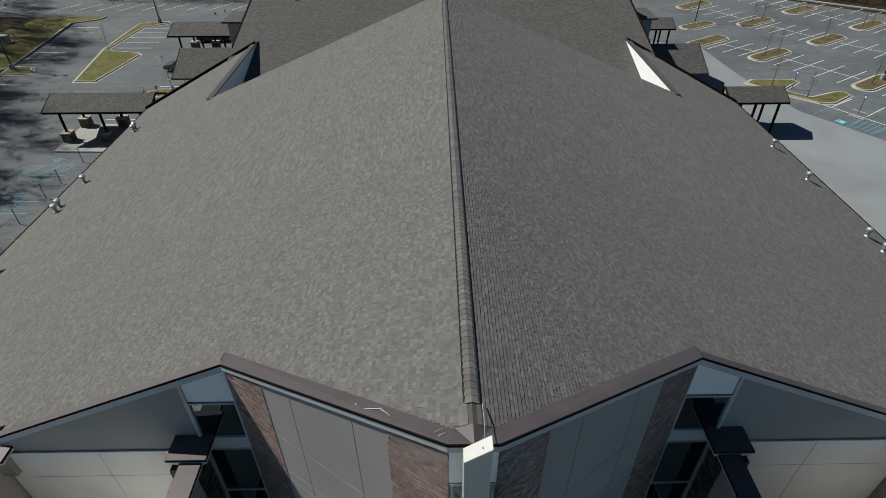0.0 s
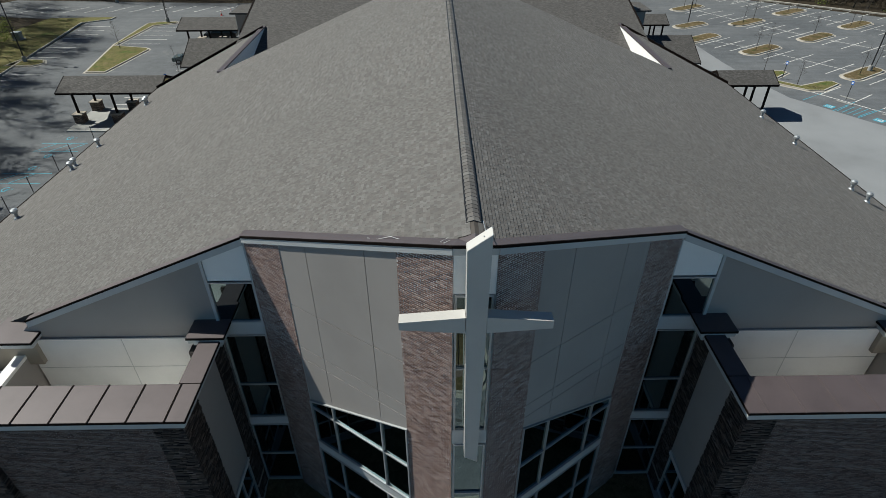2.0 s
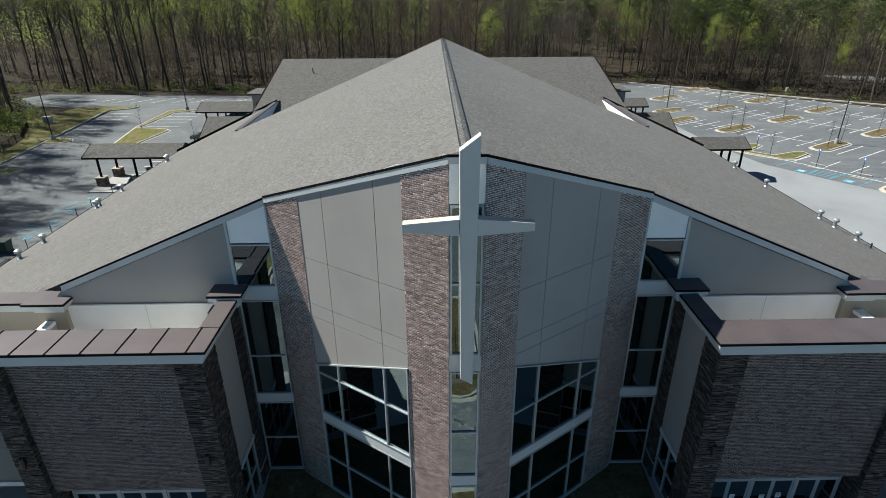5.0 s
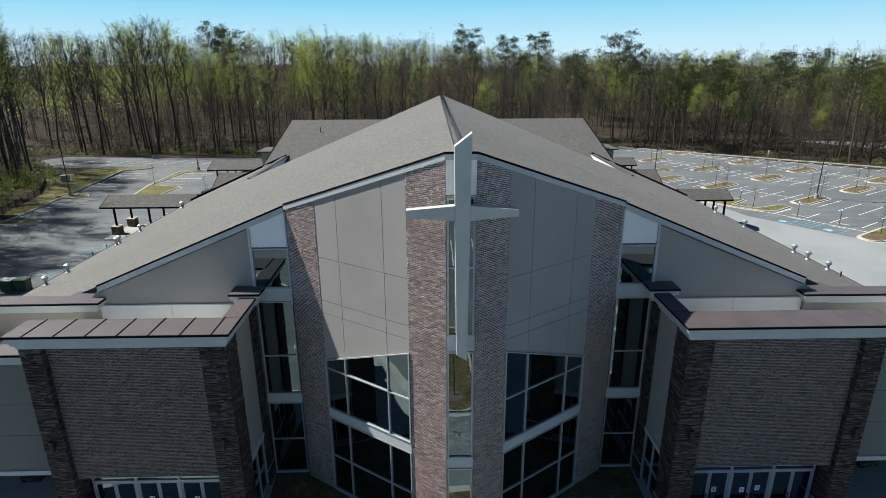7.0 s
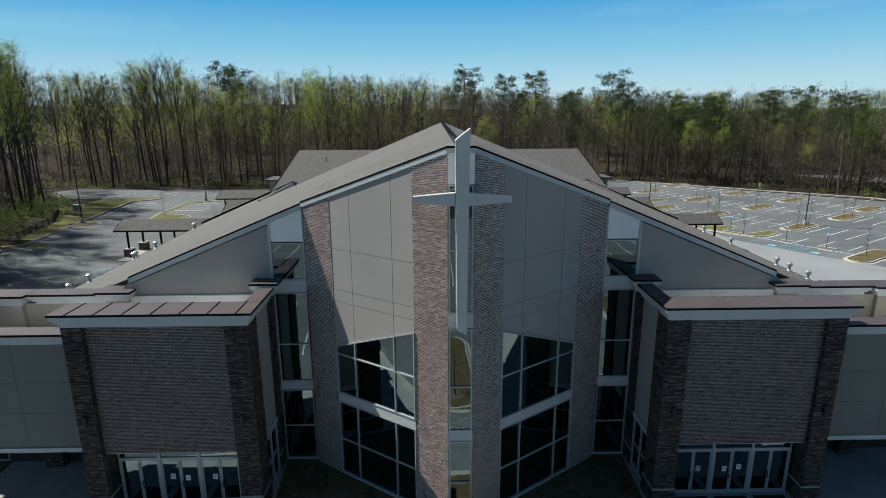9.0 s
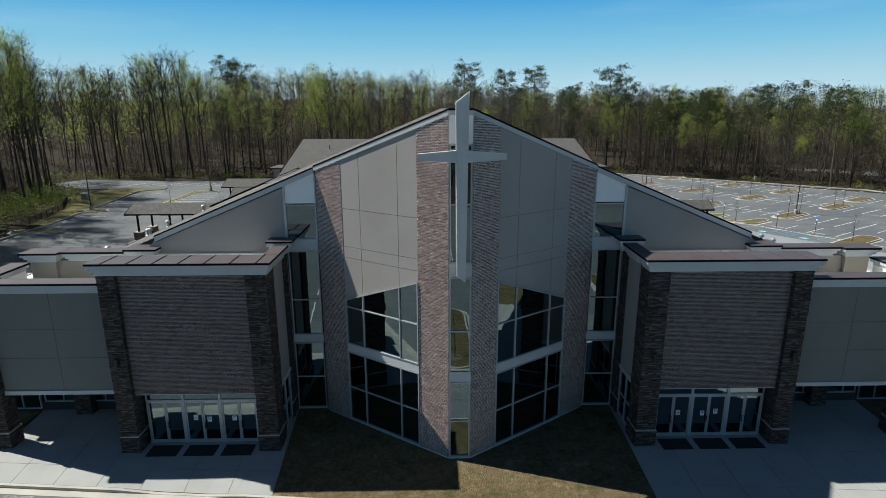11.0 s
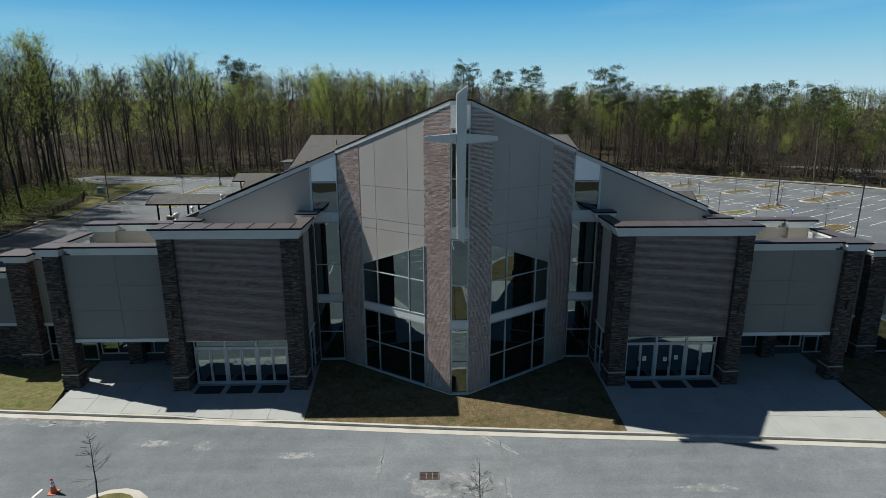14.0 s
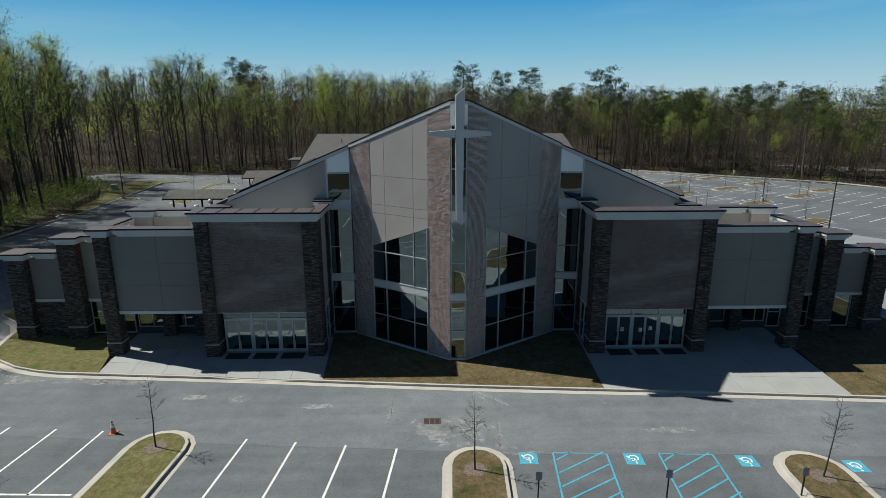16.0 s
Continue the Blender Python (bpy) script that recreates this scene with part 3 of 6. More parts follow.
# main roof
for s in (-1, 1):
    plan = [(0, 0.12), (0.5, 0.12), (7.48, 5.02), (16.3, 5.02), (16.3, 5.6), (29.8, 5.6), (29.8, 47.0), (20.0, 54.2), (20.0, 39.5), (0, 39.5)]
    bm = bmesh.new()
    slab(bm, [(s * x, y) for x, y in plan], lambda x, y: ROOF_Z(x) - 0.26, lambda x, y: ROOF_Z(x) - 0.012)
    part("roof", bm, M_UNDERLAY, church, "taupe shingled gable roof")
    # coping, drip edge and fascia along the front rakes
    for pts, name in (([(0, -0.02), (0.56, -0.02), (7.51, 4.83)], "prow"), ([(7.56, 4.9), (16.3, 4.9)], "rake")):
        inner = {"prow": [(0, 0.48), (0.4, 0.48), (7.6, 5.5)], "rake": [(7.6, 5.2), (16.3, 5.2)]}[name]
        for i in range(len(pts) - 1):
            bm = bmesh.new()
            slab(bm, [(s * x, y) for x, y in (pts[i], pts[i + 1], inner[i + 1], inner[i])], lambda x, y: ROOF_Z(x) - 0.01, tilted if name == "prow" else (lambda x, y: ROOF_Z(x) + 0.12))
            part("coping", bm, M_CAP, church, "brown metal rake coping")
        up0, low0 = (0.13, 0.07) if name == "prow" else (0.06, 0.2)
        for out, up, down, m, lab, into in ((0.03, up0 + 0.085, -up0, M_DARK, "dark drip edge", 0.0), (0.018, up0 - 0.003, low0, M_TRIM, "pale fascia board", 0.16)):
            for i in range(len(pts) - 1):
                bm = bmesh.new()
                a, b = Vector(pts[i]), Vector(pts[i + 1])
                d = (b - a).normalized()
                n = Vector((d.y, -d.x))
                if i == 0 and name == "prow":
                    n = Vector((0, -1))
                q = [a + n * out, b + n * out, b - n * into, a - n * into]
                slab(bm, [(s * p.x, p.y) for p in q], lambda x, y, k=down: EDGE_Z(x) - k, lambda x, y, k=up: EDGE_Z(x) + k)
                part("fascia", bm, m, church, lab)
    bm = bmesh.new()
    slab(bm, [(s * x, y) for x, y in ((29.74, 5.6), (29.98, 5.6), (29.98, 47.0), (29.74, 47.0))], ROOF_Z(29.9) - 0.3, ROOF_Z(29.9) + 0.01)
    part("gutter", bm, M_DARK, church, "dark bronze eave gutter")
    bm = bmesh.new()
    slab(bm, [(s * x, y) for x, y in ((29.9, 46.9), (29.9, 47.3), (20.0, 54.6), (20.0, 54.2))], lambda x, y: ROOF_Z(x) - 0.75, lambda x, y: ROOF_Z(x) + 0.26)
    part("fascia", bm, M_DARK, church, "dark drip edge")
    # wall standing above the rear roof
    bm = bmesh.new()
    box(bm, *sorted((s * 19.96, s * 20.2)), 39.5, 55.2, 4.0, ROOF_Z(20) - 0.05)
    part("wall", bm, M_WHITE, church, "white wall above the rear roof")
    bm = bmesh.new()
    box(bm, *sorted((s * 19.86, s * 20.32)), 39.2, 55.3, ROOF_Z(20) - 0.05, ROOF_Z(20) + 0.06)
    part("coping", bm, M_CAP, church, "brown metal coping")
    # side wall under the eave
    bm = bmesh.new()
    box(bm, *sorted((s * 29.0, s * 29.3)), 6.0, 46.5, -0.3, ROOF_Z(29.3) - 0.25)
    part("wall", bm, M_STUCCO, church, "taupe stucco side wall")
    bm = bmesh.new()
    slab(bm, [(s * 29.2, 46.5), (s * 19.9, 53.4), (s * 19.9, 53.0), (s * 29.2, 46.1)], -0.3, ROOF_Z(29.3) - 0.25)
    part("wall", bm, M_STUCCO, church, "taupe stucco rear wall")
bm = bmesh.new()
slab(bm, [(-29.2, 7.5), (29.2, 7.5), (29.2, 8.0), (-29.2, 8.0)], -0.3, lambda x, y: ROOF_Z(x) - 0.24)
part("wall", bm, M_STUCCO, church, "inner cross wall")
bm = bmesh.new()
slab(bm, [(-20, 39.1), (0, 39.1), (20, 39.1), (20, 39.5), (0, 39.5), (-20, 39.5)], 3.0, lambda x, y: ROOF_Z(x) - 0.24)
part("wall", bm, M_STUCCO, church, "rear gable wall")

# rear roof across the building
REAR = lambda x, y: 12.12 - 0.243 * abs(69.25 - y)
bm = bmesh.new()
slab(bm, [(-22.4, 39.5), (22.4, 39.5), (22.4, 69.25), (-22.4, 69.25)], lambda x, y: REAR(x, y) - 0.3, REAR)
slab(bm, [(-22.4, 69.25), (22.4, 69.25), (22.4, 92.0), (-22.4, 92.0)], lambda x, y: REAR(x, y) - 0.3, REAR)
rear_roof = part("roof", bm, M_SHINGLE, church, "darker shingled cross roof at the rear")
bm = bmesh.new()
for s in (-1, 1):
    slab(bm, [(s * 22.4, 54.5), (s * 22.6, 54.5), (s * 22.6, 69.25), (s * 22.4, 69.25)], lambda x, y: REAR(x, y) - 0.35, lambda x, y: REAR(x, y) + 0.03)
part("fascia", bm, M_DARK, church, "dark drip edge")
bm = boxes((-21.8, 21.8, 54.5, 90.0, -0.3, 5.5))
part("wall", bm, M_STUCCO, church, "taupe stucco rear block")

# ---------------------------------------------------------------- entrance towers, porches and outer wings
def mirrored(s, x0, x1, *rest):
    return (*sorted((s * x0, s * x1)), *rest)


def cornice(rows, z0, z1, parent, cap=True, steps=3):
    """A stepped pale cornice over plan boxes, with a dark edge and a brown metal coping."""
    for x0, x1, y0, y1 in rows:
        bm = bmesh.new()
        rings = []
        for i in range(steps):
            o = 0.08 + 0.11 * i
            for z in (z0 + (z1 - z0) * i / steps, z0 + (z1 - z0) * (i + 1) / steps):
                rings.append([bm.verts.new(p) for p in ((x0 - o, y0 - o, z), (x1 + o, y0 - o, z), (x1 + o, y1 + o, z), (x0 - o, y1 + o, z))])
        for r, t in zip(rings, rings[1:]):
            for k in range(4):
                bm.faces.new((r[k], r[(k + 1) % 4], t[(k + 1) % 4], t[k]))
        bm.faces.new(rings[0][::-1]), bm.faces.new(rings[-1])
        part("cornice", bm, M_TRIM, parent, "stepped pale cornice")
        o += 0.045
        part("edge", boxes((x0 - o, x1 + o, y0 - o, y1 + o, z1, z1 + 0.09)), M_DARK, parent, "dark drip edge")
        o -= 0.015
        part("coping", boxes((x0 - o, x1 + o, y0 - o, y1 + o, z1 + 0.085, z1 + 0.105)), M_CAP, parent, "brown metal coping")


def stone_box(x0, x1, y0, y1, z0, z1, sides, label="dark ledge-stone pier"):
    """A pier whose listed sides are faced with ledge stones."""
    w = part("wall", boxes((x0, x1, y0, y1, z0, z1)), M_STONE_BACK, church, label)
    for k in sides:
        f, n = {"front": (Face(x0, y0, 1, 0, 0, -1), x1 - x0), "back": (Face(x1, y1, -1, 0, 0, 1), x1 - x0),
                "left": (Face(x0, y1, 0, -1, -1, 0), y1 - y0), "right": (Face(x1, y0, 0, 1, 1, 0), y1 - y0)}[k]
        stone_walls.append((w, f, n, z0, z1))
    return w


def pier(x0, x1, y0, y1, z1, sides=("front", "left", "right")):
    w = stone_box(x0, x1, y0, y1, 0.9, z1, sides)
    stone_box(x0 - 0.04, x1 + 0.04, y0 - 0.04, y1 + 0.04, -0.3, 0.82, sides, "ledge-stone plinth")
    part("band", boxes((x0 - 0.075, x1 + 0.075, y0 - 0.075, y1 + 0.075, 0.82, 0.9)), M_CAST, w, "cast-stone water table")
    return w


def stucco_field(x0, x1, y, xs, zs, depth=0.3):
    """A stucco wall facing the front, split by joints at xs and zs."""
    w = part("wall", boxes((x0, x1, y + 0.02, y + depth, zs[0], zs[-1])), M_JOINT, church, "taupe stucco wall with scored joints")
    xx = sorted([x0, *xs, x1])
    for a, b in zip(xx, xx[1:]):
        for c, d in zip(zs, zs[1:]):
            part("panel", boxes((a + 0.01, b - 0.01, y, y + 0.05, c + 0.01, d - 0.01)), M_STUCCO_WING, w)
    return w


def door_pair(x, y, z):
    """A pair of glazed doors under a transom, 1.83 m wide, about x."""
    bm = boxes((x - 0.95, x - 0.89, y - 0.06, y + 0.1, z, z + 3.04), (x + 0.89, x + 0.95, y - 0.06, y + 0.1, z, z + 3.04),
               (x - 0.89, x + 0.89, y - 0.06, y + 0.1, z + 2.42, z + 2.49), (x - 0.89, x + 0.89, y - 0.06, y + 0.1, z + 2.98, z + 3.04))
    unit = part("door", bm, M_ALU, church, "pair of closed glazed aluminium doors under a transom")
    bm = boxes((x - 0.89, x + 0.89, y, y + 0.012, z + 2.49, z + 2.98))
    part("pane", bm, M_GLASS, unit).visible_shadow = False
    for k in (-1, 1):
        a, b = sorted((x + k * 0.01, x + k * 0.88))
        bm = boxes((a, a + 0.07, y - 0.03, y + 0.02, z + 0.01, z + 2.41), (b - 0.07, b, y - 0.03, y + 0.02, z + 0.01, z + 2.41),
                   (a + 0.07, b - 0.07, y - 0.03, y + 0.02, z + 0.01, z + 0.2), (a + 0.07, b - 0.07, y - 0.03, y + 0.02, z + 2.31, z + 2.41))
        part("leaf", bm, M_ALU, unit)
        part("pane", boxes((a + 0.07, b - 0.07, y - 0.01, y + 0.002, z + 0.2, z + 2.31)), M_GLASS, unit).visible_shadow = False
        hx = x + k * 0.09
        part("handle", tubes(([(hx, y - 0.1, z + 0.85), (hx, y - 0.1, z + 1.25)], [0.02, 0.02]), ([(hx, y - 0.1, z + 0.9), (hx, y - 0.02, z + 0.9)], [0.014, 0.014]), ([(hx, y - 0.1, z + 1.2), (hx, y - 0.02, z + 1.2)], [0.014, 0.014]), sides=6), M_DARK, unit)
    return unit


def notice(x, y, z, w=0.22, h=0.28):
    """A paper notice taped to the glass, with bars of print."""
    ob = thing("paper_notice", "white paper notice taped to a glass door", "notice", (x, y, z))
    part("sheet", boxes((-w / 2, w / 2, -0.004, 0, -h / 2, h / 2)), M_WHITE, ob)
    bm = bmesh.new()
    for i in range(4):
        box(bm, -w * 0.38, w * (0.38 - 0.1 * (i % 2)), -0.007, -0.0042, h * (0.3 - 0.18 * i), h * (0.37 - 0.18 * i))
    part("print", bm, M_BLACK, ob)


def sconce(x, y, z):
    ob = thing("wall_sconce", "small black cylinder sconce fixed to the stone pier", "wall lamp", (x, y, z), "sconces on the piers")
    part("bracket", boxes((-0.07, 0.07, -0.03, 0.0, -0.12, 0.12)), M_BLACK, ob)
    part("shade", tubes(([(0, -0.13, -0.24), (0, -0.13, -0.2), (0, -0.13, 0.2), (0, -0.13, 0.24)], [0.085, 0.095, 0.095, 0.085]), sides=12), M_BLACK, ob)


for s in (-1, 1):
    L = lambda *r: mirrored(s, *r)
    # tower
    inner, outer = ("right", "left") if s < 0 else ("left", "right")
    x0, x1 = sorted((s * 9.25, s * 10.2))
    pier(x0, x1, 0.85, 2.05, 9.45)
    x0, x1 = sorted((s * 16.4, s * 17.2))
    pier(x0, x1, 0.85, 2.05, 9.45)
    x0, x1 = sorted((s * 9.3, s * 10.2))
    pier(x0, x1, 4.1, 4.95, 9.5, (inner,))
    bw = part("wall", boxes(L(10.2, 16.4, 1.08, 1.4, 3.1, 9.45)), M_MORTAR_SHADED, church, "brown brick tower front with pale mortar, both darkened for shade")
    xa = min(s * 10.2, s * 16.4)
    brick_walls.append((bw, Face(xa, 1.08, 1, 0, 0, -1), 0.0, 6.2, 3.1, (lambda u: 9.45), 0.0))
    part("wall", boxes(L(9.32, 9.6, 2.05, 4.1, 3.1, 9.45)), M_STUCCO, church, "taupe stucco side of the tower")
    part("trim", boxes(L(9.26, 9.6, 2.05, 4.1, 2.85, 3.1)), M_TRIM, church)
    sf = Face(s * 9.36, 2.05, 0, 1, -s, 0)
    glazing(sf, [0.05, 1.02, 2.0], [0.1, 1.4, 2.83], church, "dark tinted side window")
    part("wall", boxes(L(16.9, 17.18, 2.05, 5.0, 0.0, 8.7)), M_STUCCO, church, "taupe stucco side of the tower")
    part("flashing", boxes(L(16.84, 17.24, 2.06, 4.7, 8.7, 8.85)), M_WHITE, church, "white membrane over the low side parapet")
    part("soffit", boxes(L(10.3, 16.4, 1.12, 1.9, 3.04, 3.1)), M_TRIM, church, "pale soffit over the doors")
    part("interior_wall", boxes(L(10.3, 16.4, 3.2, 3.3, -0.1, 3.1)), M_ROOM_SHADE, church, "lobby behind the doors, coloured near black for shade")
    part("flat_roof", boxes(L(9.6, 16.9, 1.4, 5.0, 3.3, 3.5)), M_WHITE, church, "white membrane flat roof")
    part("flashing", boxes(L(9.6, 9.68, 2.06, 4.1, 3.5, 9.9)), M_WHITE, church, "white roof membrane inside the parapet")
    part("wall", boxes(L(10.0, 16.3, 1.4, 2.0, 3.5, 9.9)), M_WHITE, church, "back of the tower parapet")
    cornice([L(9.25, 17.2, 0.85, 1.72), L(9.25, 9.32, 2.42, 3.98)], 9.45, 10.0, church)
    cornice([L(9.05, 9.75, 4.35, 4.75)], 9.62, 10.2, church)
    for i in range(7):
        bm = bmesh.new()
        x = s * (9.55 + i * 1.2)
        slab(bm, [(x - 0.02, 0.5), (x + 0.02, 0.5), (x + 0.02, 2.06), (x - 0.02, 2.06)], 10.1, 10.13)
        part("standing_seam", bm, M_DARK if s < 0 else M_CAP, church, "standing seams of the coping")
    for i in range(3):
        door_pair(s * (11.38 + 1.9 * i) + 0.03 * s, 1.63, 0.0)
    for i in range(3):
        x = s * (11.38 + 1.9 * i)
        mt = thing("door_mat", "black rubber mat before the glazed doors", "mat", (x, 0.9, WALK_Z(x, 0.9)), "door mats")
        bm = boxes((-0.75, 0.75, -0.45, 0.45, 0.0, 0.012))
        part("pad", bm, M_MAT, mt)
        part("border", boxes((-0.78, -0.75, -0.48, 0.48, 0, 0.015), (0.75, 0.78, -0.48, 0.48, 0, 0.015), (-0.75, 0.75, -0.48, -0.45, 0, 0.015), (-0.75, 0.75, 0.45, 0.48, 0, 0.015)), M_TYRE, mt)
    for x, z in ((s * 13.0, 1.35), (s * 13.7, 1.45), (s * 11.7, 1.4)):
        notice(x, 1.615, z)
    for x in (9.78, 16.8):
        sconce(s * x, 0.85 - 0.03, 5.0)
    # porch
    x0, x1 = sorted((s * 23.25, s * 24.12))
    pier(x0, x1, 1.33, 2.1, 8.35, ("front", "left", "right", "back"))
    sconce(s * 23.68, 1.33 - 0.03, 4.9)
    stucco_field(*sorted((s * 17.2, s * 23.25)), 1.62, [s * 20.2], [3.1, 4.9, 6.45, 8.35])
    part("trim", boxes(L(17.2, 23.25, 1.56, 1.98, 2.88, 3.1)), M_TRIM, church, "pale beam edge")
    part("porch_ceiling", boxes(L(17.2, 23.9, 1.95, 5.1, 2.95, 3.1)), M_TRIM, church, "pale porch ceiling")
    part("wall", boxes(L(23.75, 24.05, 2.1, 5.1, 3.0, 8.3)), M_STUCCO, church, "taupe stucco porch side")
    part("flat_roof", boxes(L(17.2, 23.8, 1.95, 5.1, 7.4, 7.6)), M_WHITE, church, "white membrane flat roof")
    part("flashing", boxes(L(17.2, 23.25, 1.93, 1.99, 7.6, 8.7), L(23.6, 23.74, 2.7, 5.1, 7.6, 8.7)), M_WHITE, church, "white roof membrane inside the parapet")
    cornice([L(17.5, 22.55, 1.62, 1.9), L(23.25, 24.12, 1.33, 2.1), L(23.75, 24.05, 2.82, 4.9)], 8.35, 8.82, church)
    # upper parapet behind the porch
    part("wall", boxes(L(16.4, 23.2, 5.3, 5.6, 7.0, 9.0)), M_STUCCO_WARM, church, "tan stucco parapet wall")
    part("wall", boxes(L(21.9, 23.25, 5.05, 5.28, 6.3, 9.0)), M_STUCCO_WARM, church, "tan stucco parapet pier")
    cornice([L(17.8, 21.2, 5.3, 5.6), L(21.9, 23.25, 5.05, 5.6)], 9.0, 9.45, church)
    part("wall", boxes(L(16.35, 17.5, 4.75, 5.55, 8.3, 9.3)), M_STUCCO_WARM, church, "tan stucco parapet pier")
    cornice([L(16.4, 17.45, 4.7, 5.5)], 9.3, 9.72, church)
    # porch back wall
    bf = Face(min(s * 17.2, s * 24.0), 5.1, 1, 0, 0, -1)
    part("wall", boxes(L(17.2, 27.4, 5.14, 5.4, -0.3, 0.55), L(17.2, 24.0, 5.14, 5.4, 2.6, 3.1)), M_STONE_BACK, church, "dark stone apron wall")
    glazing(bf, [0.1, 1.2, 2.4, 3.6, 4.8, 6.0, 6.75], [0.55, 1.6, 2.6], church, "dark tinted porch windows")
    for x in (18.6, 21.0):
        a, b = sorted((s * x, s * (x + 0.85)))
        stone_box(a, b, 4.6, 5.15, -0.2, 2.95, ("front", "left", "right"))
    # outer wing
    a, b = sorted((s * 27.4, s * 28.65))
    pier(a, b, 4.4, 5.6, 7.15)
    a, b = sorted((s * 31.3, s * 32.55))
    pier(a, b, 4.5, 5.7, 5.95, ("front", "left", "right", "back"))
    stucco_field(*sorted((s * 24.05, s * 27.4)), 5.05, [], [2.85, 5.0, 7.15])
    stucco_field(*sorted((s * 28.65, s * 31.3)), 5.05, [], [2.85, 5.95])
    part("trim", boxes(L(24.05, 27.4, 4.98, 5.3, 2.65, 2.85), L(28.65, 31.3, 4.98, 5.3, 2.65, 2.85)), M_TRIM, church, "pale sill band")
    wf = Face(min(s * 24.05, s * 27.4), 5.1, 1, 0, 0, -1)
    glazing(wf, [0.1, 1.1, 2.2, 3.25], [0.1, 1.3, 2.65], church, "dark tinted wing window")
    a, b = sorted((s * 28.65, s * 31.3))
    if s < 0:
        stone_box(a, b, 5.0, 5.3, -0.3, 2.65, ("front",), "dark ledge-stone apron wall")
    else:
        glazing(Face(a, 5.1, 1, 0, 0, -1), [0.1, 1.9], [0.1, 2.65], church, "dark tinted wing window")
        stone_box(a + 1.95, b, 5.0, 5.3, -0.3, 2.65, ("front",), "dark ledge-stone apron wall")
    cornice([L(24.45, 26.7, 5.05, 5.35), L(27.4, 28.65, 4.4, 5.6)], 7.15, 7.6, church)
    cornice([L(29.36, 30.6, 5.05, 5.35), L(31.3, 32.55, 4.5, 5.7)], 5.95, 6.4, church)
    part("wall", boxes(L(32.2, 32.5, 5.7, 14.0, -0.3, 5.25), L(28.3, 28.6, 5.6, 12.0, 5.0, 6.35)), M_STUCCO, church, "taupe stucco wing side")
    part("flat_roof", boxes(L(23.2, 28.3, 5.4, 12.0, 6.1, 6.3), L(28.6, 32.2, 5.3, 14.0, 5.0, 5.2)), M_WHITE, church, "white membrane flat roof")
    part("interior_wall", boxes(L(17.2, 31.5, 6.2, 6.4, -0.2, 5.0)), M_ROOM_SHADE, church, "interior behind the wing windows, coloured near black for shade")

# ---------------------------------------------------------------- the cross
cross = thing("cross", "tall pale metal cross standing off the facade", "cross", (0.02, -0.45, 9.4))
bm = bmesh.new()
prof = [(-0.2, 0.28), (0.2, 0.03), (0.3, 8.4), (-0.28, 7.95)]
lo = [bm.verts.new((x, -0.17, z)) for x, z in prof]
hi = [bm.verts.new((x, 0.17, z)) for x, z in prof]
bm.faces.new(lo), bm.faces.new(hi[::-1])
for i in range(4):
    bm.faces.new((lo[i], lo[(i + 1) % 4], hi[(i + 1) % 4], hi[i]))
bmesh.ops.bevel(bm, geom=bm.edges[:], offset=0.012, segments=1, affect="EDGES")
part("upright", bm, M_CROSS, cross)
for k in (-1, 1):
    bm = bmesh.new()
    prof = [(k * 0.27, 5.42), (k * 1.92, 5.56), (k * 1.92, 5.80), (k * 0.27, 5.94)]
    lo = [bm.verts.new((x, -0.165, z)) for x, z in prof]
    hi = [bm.verts.new((x, 0.165, z)) for x, z in prof]
    bm.faces.new(lo), bm.faces.new(hi[::-1])
    for i in range(4):
        bm.faces.new((lo[i], lo[(i + 1) % 4], hi[(i + 1) % 4], hi[i]))
    part("arm", bm, M_CROSS, cross)
for z in (0.6, 6.9):
    part("bracket", boxes((-0.12, 0.12, 0.16, 0.45, z, z + 0.12)), M_ALU, cross)

# sealant smears on the prow coping, and the cross's earth wire
for pts in ([(-1.9, 1.18), (-2.15, 1.46), (-2.3, 1.5), (-2.6, 1.6)], [(-0.62, 0.32), (-0.8, 0.28), (-0.84, 0.4), (-0.66, 0.46)], [(-2.75, 1.75), (-2.82, 1.82)]):
    part("sealant_smear", tubes(([(x, y, ROOF_Z(x) + 0.15) for x, y in pts], [0.006, 0.011, 0.009, 0.005][:len(pts)]), sides=5), M_TRIM, church, "white sealant smeared on the coping")
part("earth_wire", tubes(([(0.24, 1.0, RIDGE - 0.02), (0.24, 0.4, RIDGE + 0.12), (0.2, -0.1, RIDGE + 0.36), (0.12, -0.5, RIDGE + 0.55)], [0.012] * 4), sides=5), M_GALV, church, "thin earth wire to the cross")

# ---------------------------------------------------------------- car parks
def outline(a, b, w, n=8):
    """A capsule's outline round the line from a to b."""
    a, b = Vector(a), Vector(b)
    d = (b - a).normalized()
    t0 = math.atan2(d.y, d.x)
    pts = [(b.x + w * math.cos(t0 - math.pi / 2 + math.pi * i / n), b.y + w * math.sin(t0 - math.pi / 2 + math.pi * i / n)) for i in range(n + 1)]
    pts += [(a.x + w * math.cos(t0 + math.pi / 2 + math.pi * i / n), a.y + w * math.sin(t0 + math.pi / 2 + math.pi * i / n)) for i in range(n + 1)]
    return pts


def inset(poly, w):
    """The outline drawn in by w; the polygon runs anticlockwise."""
    n, out = len(poly), []
    for i in range(n):
        p, q, r = Vector(poly[i - 1]), Vector(poly[i]), Vector(poly[(i + 1) % n])
        d, e = (q - p).normalized(), (r - q).normalized()
        m = Vector((-d.y - e.y, d.x + e.x))
        m = m.normalized() * min(1.6, 1 / max(0.4, (m.length / 2)))
        out.append((q.x + m.x * w, q.y + m.y * w))
    return out


